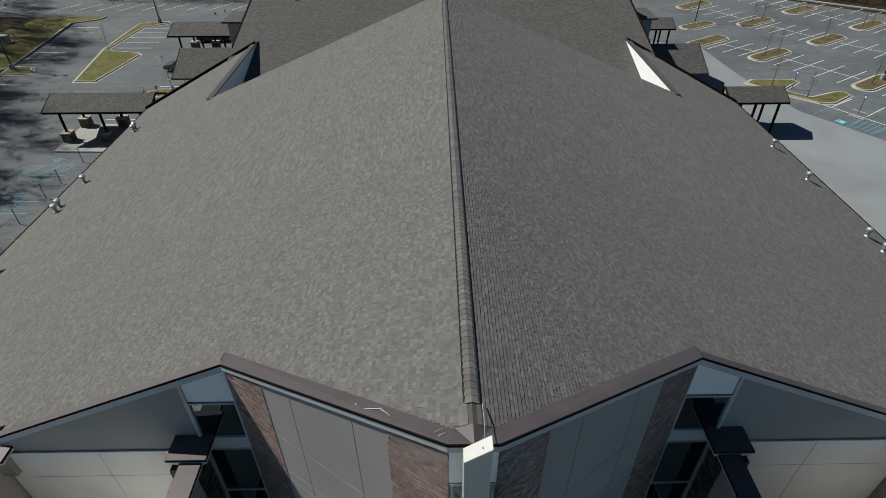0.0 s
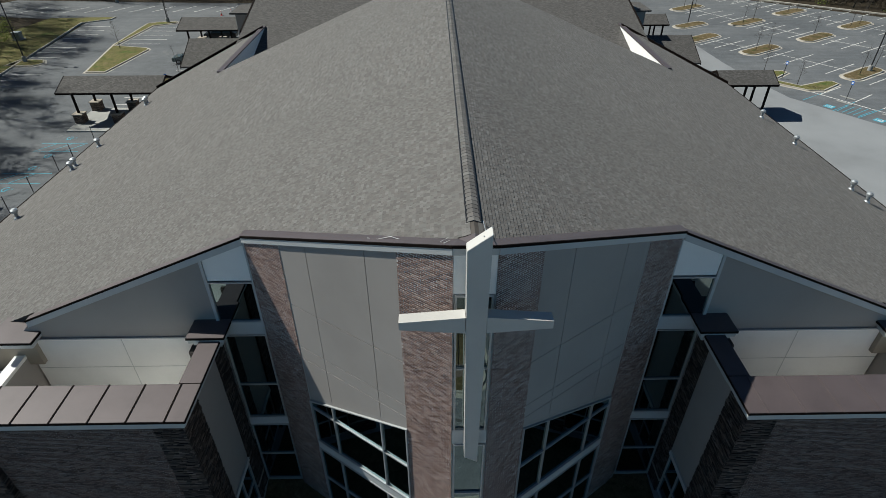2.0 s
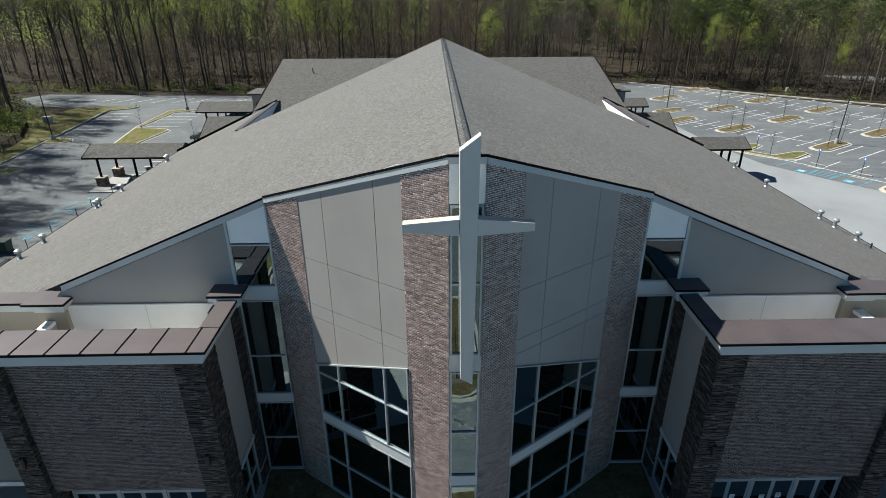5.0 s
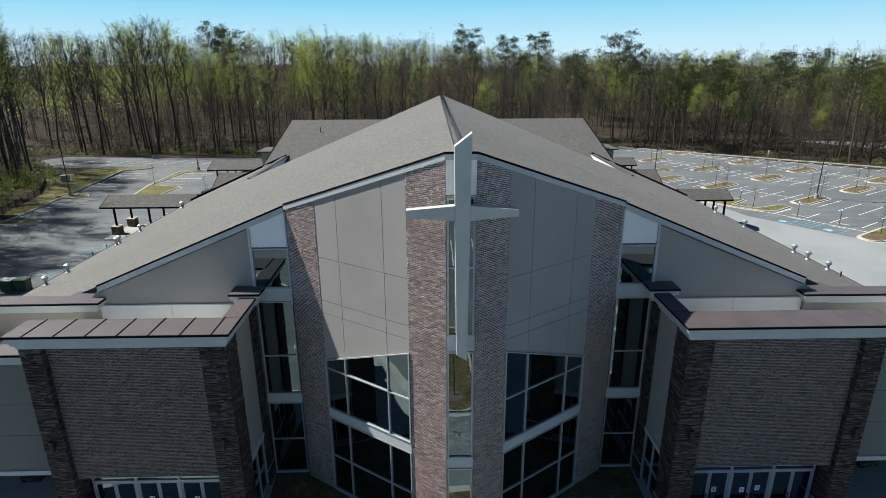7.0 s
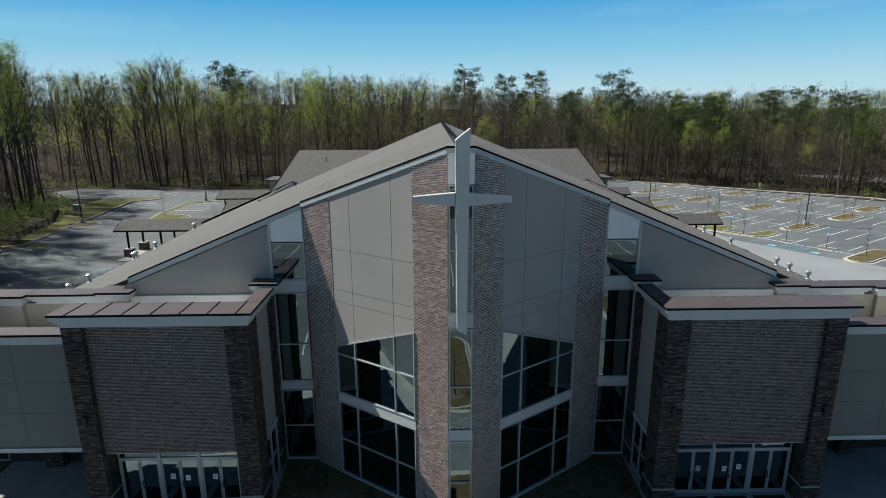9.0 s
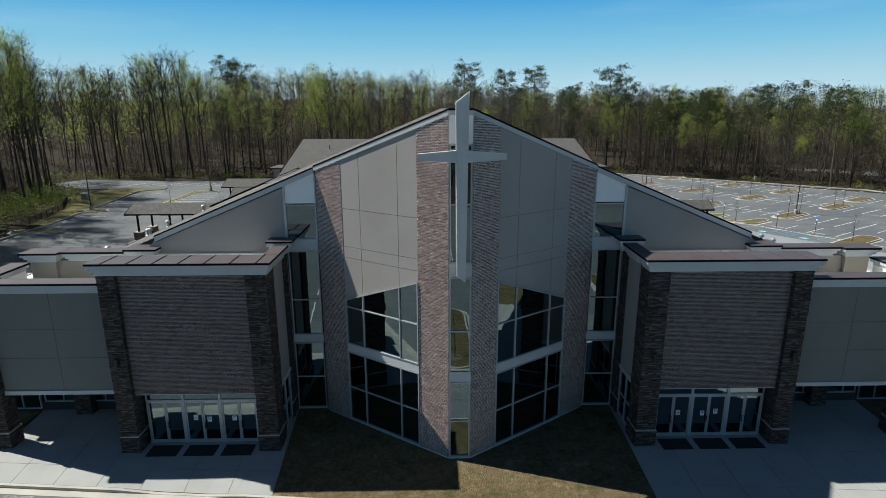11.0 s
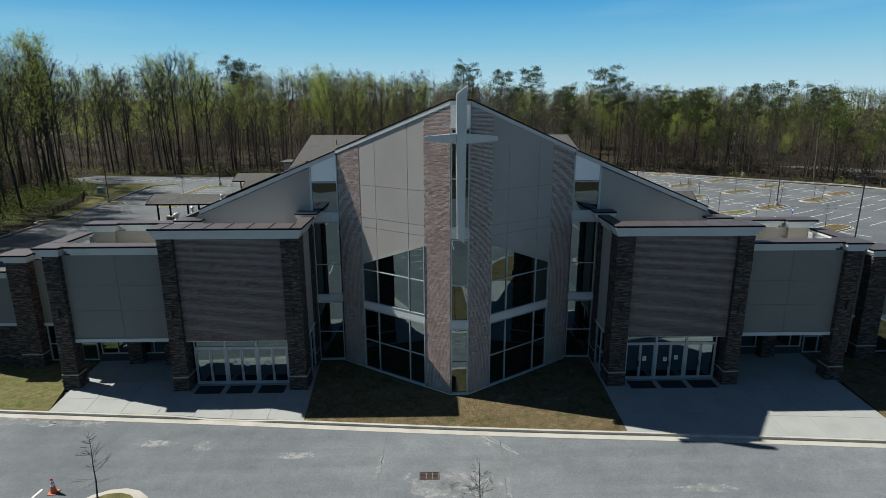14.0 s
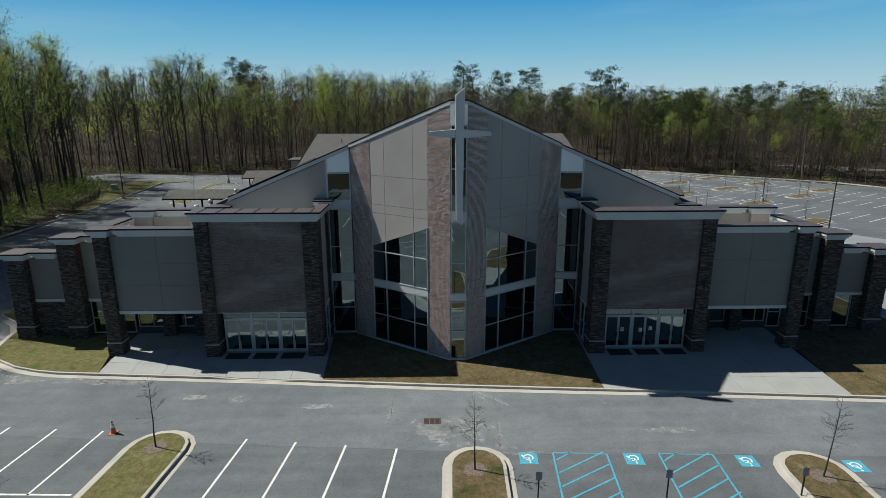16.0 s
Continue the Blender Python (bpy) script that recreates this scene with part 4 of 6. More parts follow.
def ring(bm, poly, w, z0, z1):
    inner = inset(poly, w)
    rows = [[bm.verts.new((*p, z)) for p in line] for line, z in ((poly, z0), (inner, z0), (inner, z1), (poly, z1))]
    for i in range(len(poly)):
        j = (i + 1) % len(poly)
        for a, b in zip(rows, rows[1:] + rows[:1]):
            bm.faces.new((a[i], a[j], b[j], b[i]))
    return inner


def island(poly, material=None, pan=0.32, label="kerbed parking island with patchy grass"):
    """A raised bed: gutter pan, kerb and turf."""
    if sum(p[0] * q[1] - q[0] * p[1] for p, q in zip(poly, poly[1:] + poly[:1])) < 0:
        poly = poly[::-1]
    ob = thing("parking_island", label, "parking island", (*poly[0], LOT))
    at = Matrix.Translation((-poly[0][0], -poly[0][1], -LOT))
    bm = bmesh.new()
    mid = ring(bm, poly, pan, LOT - 0.1, LOT + 0.012)
    bm.transform(at)
    part("gutter_pan", bm, M_KERB, ob)
    bm = bmesh.new()
    top = ring(bm, mid, 0.16, LOT - 0.1, LOT + 0.15)
    bm.transform(at)
    part("kerb", bm, M_KERB, ob)
    bm = bmesh.new()
    slab(bm, top, LOT - 0.1, LOT + 0.14)
    bm.transform(at)
    part("turf", bm, material or M_LAWN, ob)
    return ob


def sapling(x, y, height, seed, z=LOT + 0.14, label="bare young tree in a mulched island"):
    """A young street tree without leaves."""
    rnd = random.Random(seed)
    ob = thing("young_tree", label, "tree", (x, y, z), "young bare trees")
    trunk, limbs = bmesh.new(), bmesh.new()
    lean = Vector((rnd.uniform(-0.03, 0.03), rnd.uniform(-0.03, 0.03), 1))
    tube(trunk, [lean * (height * k / 5) + Vector((rnd.uniform(-0.02, 0.02), rnd.uniform(-0.02, 0.02), 0)) for k in range(6)], [0.045, 0.038, 0.028, 0.019, 0.011, 0.004], 6)
    for i in range(34):
        h = height * rnd.uniform(0.36, 0.95)
        a = rnd.uniform(0, 6.28)
        ln = rnd.uniform(0.22, 0.36) * (height - h) * 0.9 + 0.22
        p0 = lean * h
        d = Vector((math.cos(a), math.sin(a), rnd.uniform(0.15, 0.8))).normalized()
        p1, p2 = p0 + d * ln * 0.5, p0 + d * ln + Vector((0, 0, 0.12 * ln))
        tube(limbs, [p0, p1, p2], [0.008, 0.006, 0.003], 3)
        for j in range(6):
            q = p0.lerp(p2, rnd.uniform(0.35, 0.95))
            e = (d + Vector((rnd.uniform(-0.8, 0.8), rnd.uniform(-0.8, 0.8), rnd.uniform(-0.2, 0.6)))).normalized()
            tube(limbs, [q, q + e * ln * rnd.uniform(0.2, 0.45)], [0.0035, 0.002], 3, cap=False)
    part("trunk", trunk, M_BARK, ob)
    part("crown", limbs, M_BARK, ob)
    return ob


def mulch(x, y, r, z=LOT + 0.14):
    bm = bmesh.new()
    rnd = random.Random(int(x * 7 + y * 13))
    poly = [(x + r * rnd.uniform(0.8, 1.15) * math.cos(6.283 * i / 20), y + r * rnd.uniform(0.8, 1.15) * math.sin(6.283 * i / 20)) for i in range(20)]
    slab(bm, poly, z - 0.03, z + 0.012)
    tagged(part("mulch", bm, M_MULCH), "ring of brown mulch round a young tree", "mulch", kind="structure")


def paint(name, rows, material, label):
    """Painted lines: plan quads laid a few millimetres above the asphalt."""
    for i, q in enumerate(rows):
        bm = bmesh.new()
        slab(bm, q, LOT - 0.02, LOT + 0.004 + 0.0012 * (i % 5))
        tagged(part(name, bm, material), label, "marking", group=name, kind="structure")


def line(a, b, w=0.11):
    a, b = Vector(a), Vector(b)
    d = (b - a).normalized()
    n = Vector((-d.y, d.x)) * w / 2
    return [tuple(a - n), tuple(b - n), tuple(b + n), tuple(a + n)]


WLINE = ("stall_line", M_PAINT_W, "worn white painted parking stall line")
BLINE = ("blue_line", M_PAINT_B, "blue painted accessible bay line")


def stalls(rows, kind=WLINE):
    paint(kind[0], [line(a, b, 0.11 if kind is WLINE else 0.09) for a, b in rows], kind[1], kind[2])


def access_symbol(x, y, turn=0.0, size=0.86, pad=True):
    ink = M_PAINT_W if pad else M_PAINT_B
    """A wheelchair symbol painted on the asphalt."""
    ob = thing("access_symbol", "white wheelchair symbol on a blue painted square", "marking", (x, y, LOT + 0.002), "accessible bay symbols")
    ob.rotation_euler.z = turn
    k = size / 0.86
    if pad:
        part("square", boxes((-0.45 * k, 0.45 * k, -0.46 * k, 0.46 * k, -0.01, 0.005)), M_PAINT_B, ob)
    bm = bmesh.new()
    arc = [2.4 + i * 0.4 for i in range(12)]
    slab(bm, [(0.26 * k * math.cos(a), 0.26 * k * math.sin(a) - 0.06) for a in arc] + [(0.19 * k * math.cos(a), 0.19 * k * math.sin(a) - 0.06) for a in arc[::-1]], 0.004, 0.009)
    part("wheel", bm, ink, ob)
    bm = bmesh.new()
    for q in (line((0, -0.05), (-0.06, 0.22), 0.09 * k), line((0, 0.0), (0.22 * k, -0.02), 0.07 * k), line((0.2 * k, 0.0), (0.3 * k, -0.24 * k), 0.07 * k), line((-0.09, 0.3 * k), (-0.02, 0.36 * k), 0.1 * k), line((-0.05, 0.14), (0.14 * k, 0.13), 0.06 * k)):
        slab(bm, q, 0.004, 0.0095)
    part("figure", bm, ink, ob)


def lamp_post(x, y, height, base=0.85):
    ob = thing("lamp_post", "tall black lot lamp on a round concrete footing", "street lamp", (x, y, LOT), "car park lamps")
    if base:
        part("footing", tubes(([(0, 0, -0.05), (0, 0, base - 0.04), (0, 0, base)], [0.3, 0.3, 0.27]), sides=16), M_CONC, ob)
    part("pole", tubes(([(0, 0, base), (0, 0, base + 0.1), (0, 0, height)], [0.12, 0.085, 0.065]), sides=10), M_BLACK, ob)
    part("arm", boxes((-0.55, 0.55, -0.04, 0.04, height - 0.08, height)), M_BLACK, ob)
    for k in (-1, 1):
        part("lamp_head", boxes(*[tuple(sorted((k * 0.5, k * 0.98))) + (-0.2, 0.2, height - 0.1, height + 0.03)]), M_BLACK, ob)


def post_sign(x, y, turn=0.0, height=2.2, blank=False, post=M_GALV):
    ob = thing("parking_sign", "small sign on a slim metal post beside accessible bays", "sign", (x, y, LOT), "accessible bay signs")
    ob.rotation_euler.z = turn
    part("post", boxes((-0.03, 0.03, -0.02, 0.02, 0, height)), M_BLACK, ob)
    if blank is None:
        return
    part("plate", boxes((-0.14, 0.14, -0.035, -0.022, height - 0.42, height)), M_PLATE if blank else M_SIGN, ob)
    if not blank:
        part("emblem", boxes((-0.08, 0.08, -0.042, -0.0355, height - 0.32, height - 0.12)), M_WHITE, ob)


# front row
for k, (a, b, w) in enumerate((((-15.75, -9.75), (-16.5, -20.5), 1.82), ((0.42, -11.5), (0.1, -20.5), 1.7), ((16.45, -12.35), (16.2, -20.5), 1.8))):
    island(outline(a, b, w), M_GRASS if k == 0 else M_LAWN)
for k, (x, y, h) in enumerate(((-15.84, -9.7, 3.9), (0.26, -11.9, 3.9), (16.5, -12.8, 4.2), (-20.3, -14.4, 3.0))):
    sapling(x, y, h, 20 + k, z=LOT + 0.14 if k < 3 else LOT)
    if k < 3:
        mulch(x, y, 0.55)
stalls([((-11.5 + 2.64 * i, -8.86 - 0.35 * i), (-12.1 + 2.66 * i, -14.2 - 0.3 * i)) for i in range(4)])
stalls([((-19.48 - 2.65 * i, -7.92 + 0.23 * i), (-19.98 - 2.65 * i, -13.1 + 0.1 * i)) for i in range(7)])
stalls([((-42.0, -12.3), (-18.0, -13.1))])
for x0, x1, y in ((4.3, 6.98, -10.44), (9.6, 12.25, -10.62)):
    e = -0.17
    stalls([((x0, y), (x1, y + e)), ((x0, y), (x0 - 0.45, y - 5.6)), ((x1, y + e), (x1 - 0.45, y - 5.6))], BLINE)
    stalls([((x0 + 0.05 - 0.08 * j, y - 0.6 - 1.0 * j), (x0 + min(2.55, 0.95 + 0.0 * j + 1.75 * (j > 0)), y + 0.05 - (j > 0) * (1.0 * j - 0.95))) for j in range(6)], BLINE)
for x, y in ((3.0, -10.87), (8.2, -11.05), (13.7, -11.35), (18.75, -11.88), (21.9, -12.1)):
    access_symbol(x, y, math.pi - 0.06)
for x in (2.9, 8.65, 14.72):
    post_sign(x, -13.9, 0.0, 1.45, True)
stalls([((x, -15.8 - 0.1 * i), (x - 0.4, -21.0)) for i, x in enumerate((-30.6, -27.9, -25.2, -22.5, -12.3, -9.6, -6.9, -4.2, 4.2, 6.9, 9.6, 12.3, 20.2, 22.9, 25.6))])
for i in range(14):
    x = -36 + 5.3 * i
    stalls([((x, -36.0), (x, -46.0)), ((x + 2.65, -36.0), (x + 2.65, -46.0))])
for x in (-30, -9, 12, 33):
    island(outline((x, -35.5), (x, -46.5), 1.6))

# rotated car park on the sunny side
D, R = Vector((0.845, 0.535)), Vector((0.535, -0.845))


def lot_row(centres, half=3.9, first=0.0, last=0.0):
    pts = [Vector(c) for c in centres]
    for p in pts:
        island(outline(p - D * 2.9, p + D * 2.9, 1.55))
    for p, q in zip(pts, pts[1:]):
        n = max(2, round((q - p).length / 2.7))
        for i in range(1, n):
            if 1 <= i <= n - 1:
                c = p.lerp(q, i / n)
                stalls([(c - D * half, c + D * half)])
        a, b = p + (q - p).normalized() * 2.0, q - (q - p).normalized() * 2.0
        stalls([(a, b)])
    if last:
        for i in range(1, int(last / 2.7)):
            c = pts[-1] + R * 2.7 * i
            stalls([(c - D * half, c + D * half)])


lot_row([(42.6, 83.2), (49.2, 76.4), (57.7, 64.8)], last=22)
lot_row([(48.5, 105.0), (54.9, 93.4), (61.6, 83.2), (70.7, 72.4)], last=20)
lot_row([(59.2, 115.0), (66.5, 100.9), (72.9, 90.8), (80.6, 80.0)], last=18)
for i in range(17):
    c = Vector((51.0, 121.6)) + (Vector((90.8, 91.8)) - Vector((51.0, 121.6))) * (i / 16)
    stalls([(c, c - D * 4.6)])
for k, (x, y) in enumerate(((61.8, 84.3), (57.0, 64.4), (60.2, 66.4), (50.9, 77.4), (48.1, 75.8), (56.4, 94.3), (53.8, 92.6), (47.6, 104.4), (50.4, 106.0), (74.0, 91.5), (71.4, 89.9), (70.2, 72.2), (72.6, 73.4), (66.0, 100.6), (68.4, 102.0), (59.9, 115.4))):
    sapling(x, y, 3.6 + 0.5 * ((k * 7) % 3), 40 + k)
island([(41.8, 66.6), (40.2, 65.2), (43.5, 60.8), (46.5, 57.9), (48.6, 57.8), (52.2, 60.4), (51.9, 61.9), (50.4, 62.0), (46.6, 60.4), (44.6, 62.4), (48.0, 65.3), (47.4, 66.4)], M_GRASS, 0.3, "kerbed L-shaped bed with green grass")
island(outline((52.2, 44.6), (58.0, 48.2), 1.7))
sapling(46.0, 60.0, 3.4, 71)
sapling(54.3, 46.2, 3.6, 72)
sapling(43.3, 63.8, 4.2, 73)
island(outline((42.0, 90.5), (46.2, 92.8), 1.5))
lamp_post(59.2, 65.8, 9.3)
lamp_post(44.4, 93.6, 9.3, 0)
lamp_post(47.3, 31.5, 9.3)
lamp_post(78.5, 112.0, 9.3)
for x, y in ((49.4, 55.0), (52.2, 50.6), (45.6, 63.0)):
    post_sign(x, y, radians(-60), 2.35)
for x, y in ((48.6, 54.0), (50.0, 55.6), (51.3, 49.6), (53.0, 51.0)):
    ob = thing("wheel_stop", "pale concrete wheel stop in an accessible bay", "wheel stop", (x, y, LOT), "wheel stops")
    ob.rotation_euler.z = radians(-57)
    bm = boxes((-0.9, 0.9, -0.08, 0.08, 0, 0.12))
    bmesh.ops.bevel(bm, geom=bm.edges[:], offset=0.03, segments=1, affect="EDGES")
    part("block", bm, M_CONC, ob)
for x, y in ((46.2, 53.0), (49.4, 48.6), (52.6, 44.4)):
    access_symbol(x, y, radians(32), 1.0)
stalls([((44.2, 55.2), (47.8, 57.4)), ((45.8, 51.6), (50.2, 54.4)), ((47.4, 49.4), (52.0, 52.0)), ((49.0, 46.6), (53.6, 49.4))], BLINE)
stalls([((46.3 + 0.35 * i, 51.6 - 0.45 * i), (48.6 + 0.55 * i, 53.2 - 0.4 * i)) for i in range(5)], BLINE)
stalls([((47.6, 57.2), (51.5, 59.6)), ((50.2, 54.4), (53.8, 56.8)), ((52.0, 52.0), (56.4, 54.8)), ((54.4, 49.4), (58.4, 52.0)), ((46.4, 58.6), (57.6, 41.5))])
bm = bmesh.new()
strip(bm, [(47.0, 125.6), (58, 117.4), (91.5, 92.2), (97, 82.0)], 0.5, LOT - 0.2, LOT + 0.15)
tagged(part("kerb", bm, M_KERB), "concrete kerb at the edge of the lot", "kerb", kind="structure")

# car park on the wooded side
grass = [(-60.1, 60.0), (-61.9, 75.0), (-64.5, 96.0), (-60.4, 98.6), (-60.4, 100.2), (-72.0, 99.5), (-74.0, 86.0), (-66.0, 74.0), (-63.0, 60.0)]
bm = bmesh.new()
slab(bm, grass, LOT - 0.2, LOT + 0.14)
tagged(part("verge", bm, M_GRASS), "green grass verge beside the lot", "verge", kind="structure")
bm = bmesh.new()
strip(bm, [(-60.0, 30.0), (-60.0, 60.0), (-61.8, 75.0), (-64.4, 96.0), (-60.3, 98.5), (-60.2, 100.3)], 0.22, LOT - 0.1, LOT + 0.16)
tagged(part("kerb", bm, M_KERB), "concrete kerb along the verge", "kerb", kind="structure")
island([(-63.2, 70.4), (-58.4, 70.6), (-57.3, 72.0), (-58.4, 74.0), (-62.4, 74.6)], M_GRASS)
island([(-49.9, 67.6), (-46.6, 67.5), (-45.0, 78.9), (-45.8, 80.0), (-51.2, 81.3), (-50.3, 93.4), (-46.9, 95.2), (-47.0, 96.8), (-50.4, 96.6), (-52.6, 95.4), (-52.4, 82.0)], M_GRASS, 0.3, "kerbed median bed with mixed grass")
island([(-37.8, 62.4), (-31.0, 62.0), (-31.0, 65.2), (-37.2, 65.2), (-38.6, 63.8)], M_GRASS)
island(outline((-61.0, 55.5), (-56.4, 56.2), 1.5), M_GRASS)
stalls([((-59.4 - 0.14 * i, 62.5 + 2.4 * i), (-54.9 - 0.2 * i, 62.6 + 2.4 * i)) for i in range(3)])
stalls([((-62.0 - 0.11 * i, 75.3 + 2.65 * i), (-57.2 - 0.14 * i, 75.3 + 2.6 * i)) for i in range(8)])
stalls([((-50.6, 82.4 + 2.65 * i), (-44.9, 82.2 + 2.65 * i)) for i in range(5)])
stalls([((-37.4, 66.0 + 2.7 * i), (-32.6, 66.0 + 2.7 * i)) for i in range(3)])
stalls([((-39.8, 55.6 + 2.4 * i), (-34.0, 55.6 + 2.4 * i)) for i in range(3)])
stalls([((-85 + 4.2 * i, 104.5), (-82.0 + 4.2 * i, 109.5)) for i in range(12)])
for y in (45.7, 41.4, 38.7, 34.5, 31.0):
    access_symbol(-40.0, y, radians(-90), 1.3, False)
    post_sign(-37.2, y - 0.6, radians(90), 1.6, None)
stalls([((-42.4, 42.4), (-37.6, 42.4)), ((-42.4, 44.4), (-37.6, 44.4)), ((-42.4, 35.6), (-37.6, 35.6)), ((-42.4, 37.6), (-37.6, 37.6)), ((-42.2, 42.5), (-40.8, 44.3)), ((-40.6, 42.5), (-39.2, 44.3)), ((-39.0, 42.5), (-37.8, 44.2)), ((-42.2, 35.7), (-40.8, 37.5)), ((-40.6, 35.7), (-39.2, 37.5))], BLINE)
lamp_post(-60.9, 73.0, 9.2)
lamp_post(-48.9, 96.0, 9.8)
lamp_post(-65.8, 113.0, 9.2)
sapling(-50.0, 79.4, 4.4, 81)
sapling(-34.8, 63.8, 4.8, 82)
sapling(-48.6, 95.8, 3.6, 83)
for x, y in ((-34.0, 66.2), (-35.8, 61.8), (-33.6, 61.6)):
    post_sign(x, y, radians(20), 1.7)


def cone(x, y, material, h=0.75):
    ob = thing("traffic_cone", "faded orange traffic cone standing on the asphalt", "traffic cone", (x, y, LOT), "traffic cones")
    part("base", boxes((-0.19, 0.19, -0.19, 0.19, 0, 0.04)), material, ob)
    part("body", tubes(([(0, 0, 0.04), (0, 0, h)], [0.14, 0.035]), sides=14), material, ob)
    for z0, z1 in ((0.36, 0.5), (0.56, 0.64)):
        r = lambda z: 0.144 - 0.105 * (z - 0.04) / (h - 0.04)
        part("band", tubes(([(0, 0, z0), (0, 0, z1)], [r(z0), r(z1)]), sides=14), M_WHITE, ob)


cone(-18.8, -8.15, M_ORANGE)
cone(-38.0, 63.0, M_RED)
cone(-38.6, 63.9, M_RED)
cone(-41.0, 101.5, M_RED)
cone(-39.6, 103.0, M_RED)

drain = thing("storm_drain", "rusted iron storm grate set in the asphalt", "drain", (-1.76, -7.37, LOT))
part("frame", boxes((-0.47, 0.47, -0.29, -0.25, -0.05, 0.012), (-0.47, 0.47, 0.25, 0.29, -0.05, 0.012), (-0.47, -0.43, -0.25, 0.25, -0.05, 0.012), (0.43, 0.47, -0.25, 0.25, -0.05, 0.012)), M_GRATE, drain)
for i in range(3):
    x = -0.43 + 0.2867 * i
    part("grate", boxes((x + 0.01, x + 0.265, -0.24, 0.24, -0.04, 0.008)), M_GRATE, drain)
    part("slot", boxes(*[(x + 0.03, x + 0.245, -0.2 + 0.1 * j, -0.15 + 0.1 * j, 0.0082, 0.0095) for j in range(5)]), M_BLACK, drain)


def stain(x, y, r, seed, long=1.0, turn=0.0):
    """A thin chalky bloom on the asphalt, ragged at its edge."""
    q = random.Random(seed)
    bm = bmesh.new()
    pts = []
    for i in range(26):
        a = 6.283 * i / 26
        k = r * q.uniform(0.55, 1.1)
        u, v = k * math.cos(a) * long, k * math.sin(a)
        pts.append((x + u * math.cos(turn) - v * math.sin(turn), y + u * math.sin(turn) + v * math.cos(turn)))
    slab(bm, pts, LOT - 0.02, LOT + 0.003)
    tagged(part("salt_stain", bm, M_STAIN), "chalky white bloom stained into the asphalt", "stain", kind="structure")


def stain_material():
    m = Mat("chalk_stain", 0.95)
    fac = m.ramp(m.noise(1.6, 9, rough=0.78), [(0.42, (0, 0, 0)), (0.6, (0.8, 0.8, 0.8))])
    m.color(m.mix(0.5, (0.30, 0.305, 0.305), m.ramp(m.noise(30, 3), [(0.3, (0.22, 0.225, 0.23)), (0.7, (0.40, 0.40, 0.40))])))
    clear = m.node("ShaderNodeBsdfTransparent")
    mix = m.t.nodes.new("ShaderNodeMixShader")
    m.link(fac, mix.inputs[0])
    m.link(clear.outputs[0], mix.inputs[1])
    m.link(m.b.outputs[0], mix.inputs[2])
    m.link(mix.outputs[0], m.t.nodes["Material Output"].inputs["Surface"])
    return m.m


M_STAIN = stain_material()
for k, (x, y, r, ln, a) in enumerate(((-1.4, -8.3, 1.0, 1.5, -0.4), (-0.3, -7.6, 1.0, 1.2, 0.5), (0.6, -8.6, 0.8, 1.3, 1.2), (1.5, -8.6, 0.35, 4.0, 1.75), (1.7, -9.6, 0.3, 3.0, 2.1), (-2.9, -7.3, 0.3, 1.2, 1.4), (-4.15, -6.4, 0.25, 3.0, 1.45), (-0.4, -9.6, 0.35, 3.0, 0.1),
                                       (-13.4, -4.7, 0.5, 1.6, 0.1), (-24.5, -2.0, 0.6, 4.5, -0.09), (-28.3, -1.75, 0.7, 2.6, -0.1), (-21.0, -2.4, 0.4, 5.0, -0.1), (-16.0, -4.4, 0.35, 4.0, 0.0), (-8.5, -5.6, 0.4, 2.6, 0.0), (0.9, -4.4, 0.25, 4.0, -0.75), (11.0, -8.5, 0.4, 4.0, 0.0), (3.0, -10.45, 0.2, 7.0, 0.0))):
    stain(x, y, r, 300 + k, ln, a)


# cracks and seams in the asphalt
def crack(pts, w, seed, material, label):
    q = random.Random(seed)
    way = []
    for a, b in zip(pts, pts[1:]):
        m = max(2, int(math.dist(a, b) / 0.3))
        way += [(a[0] + (b[0] - a[0]) * i / m + q.uniform(-0.04, 0.04), a[1] + (b[1] - a[1]) * i / m + q.uniform(-0.04, 0.04)) for i in range(m)]
    bm = bmesh.new()
    strip(bm, way, w, LOT - 0.01, LOT + 0.0045)
    tagged(part("asphalt_crack", bm, material), label, "crack", kind="structure")


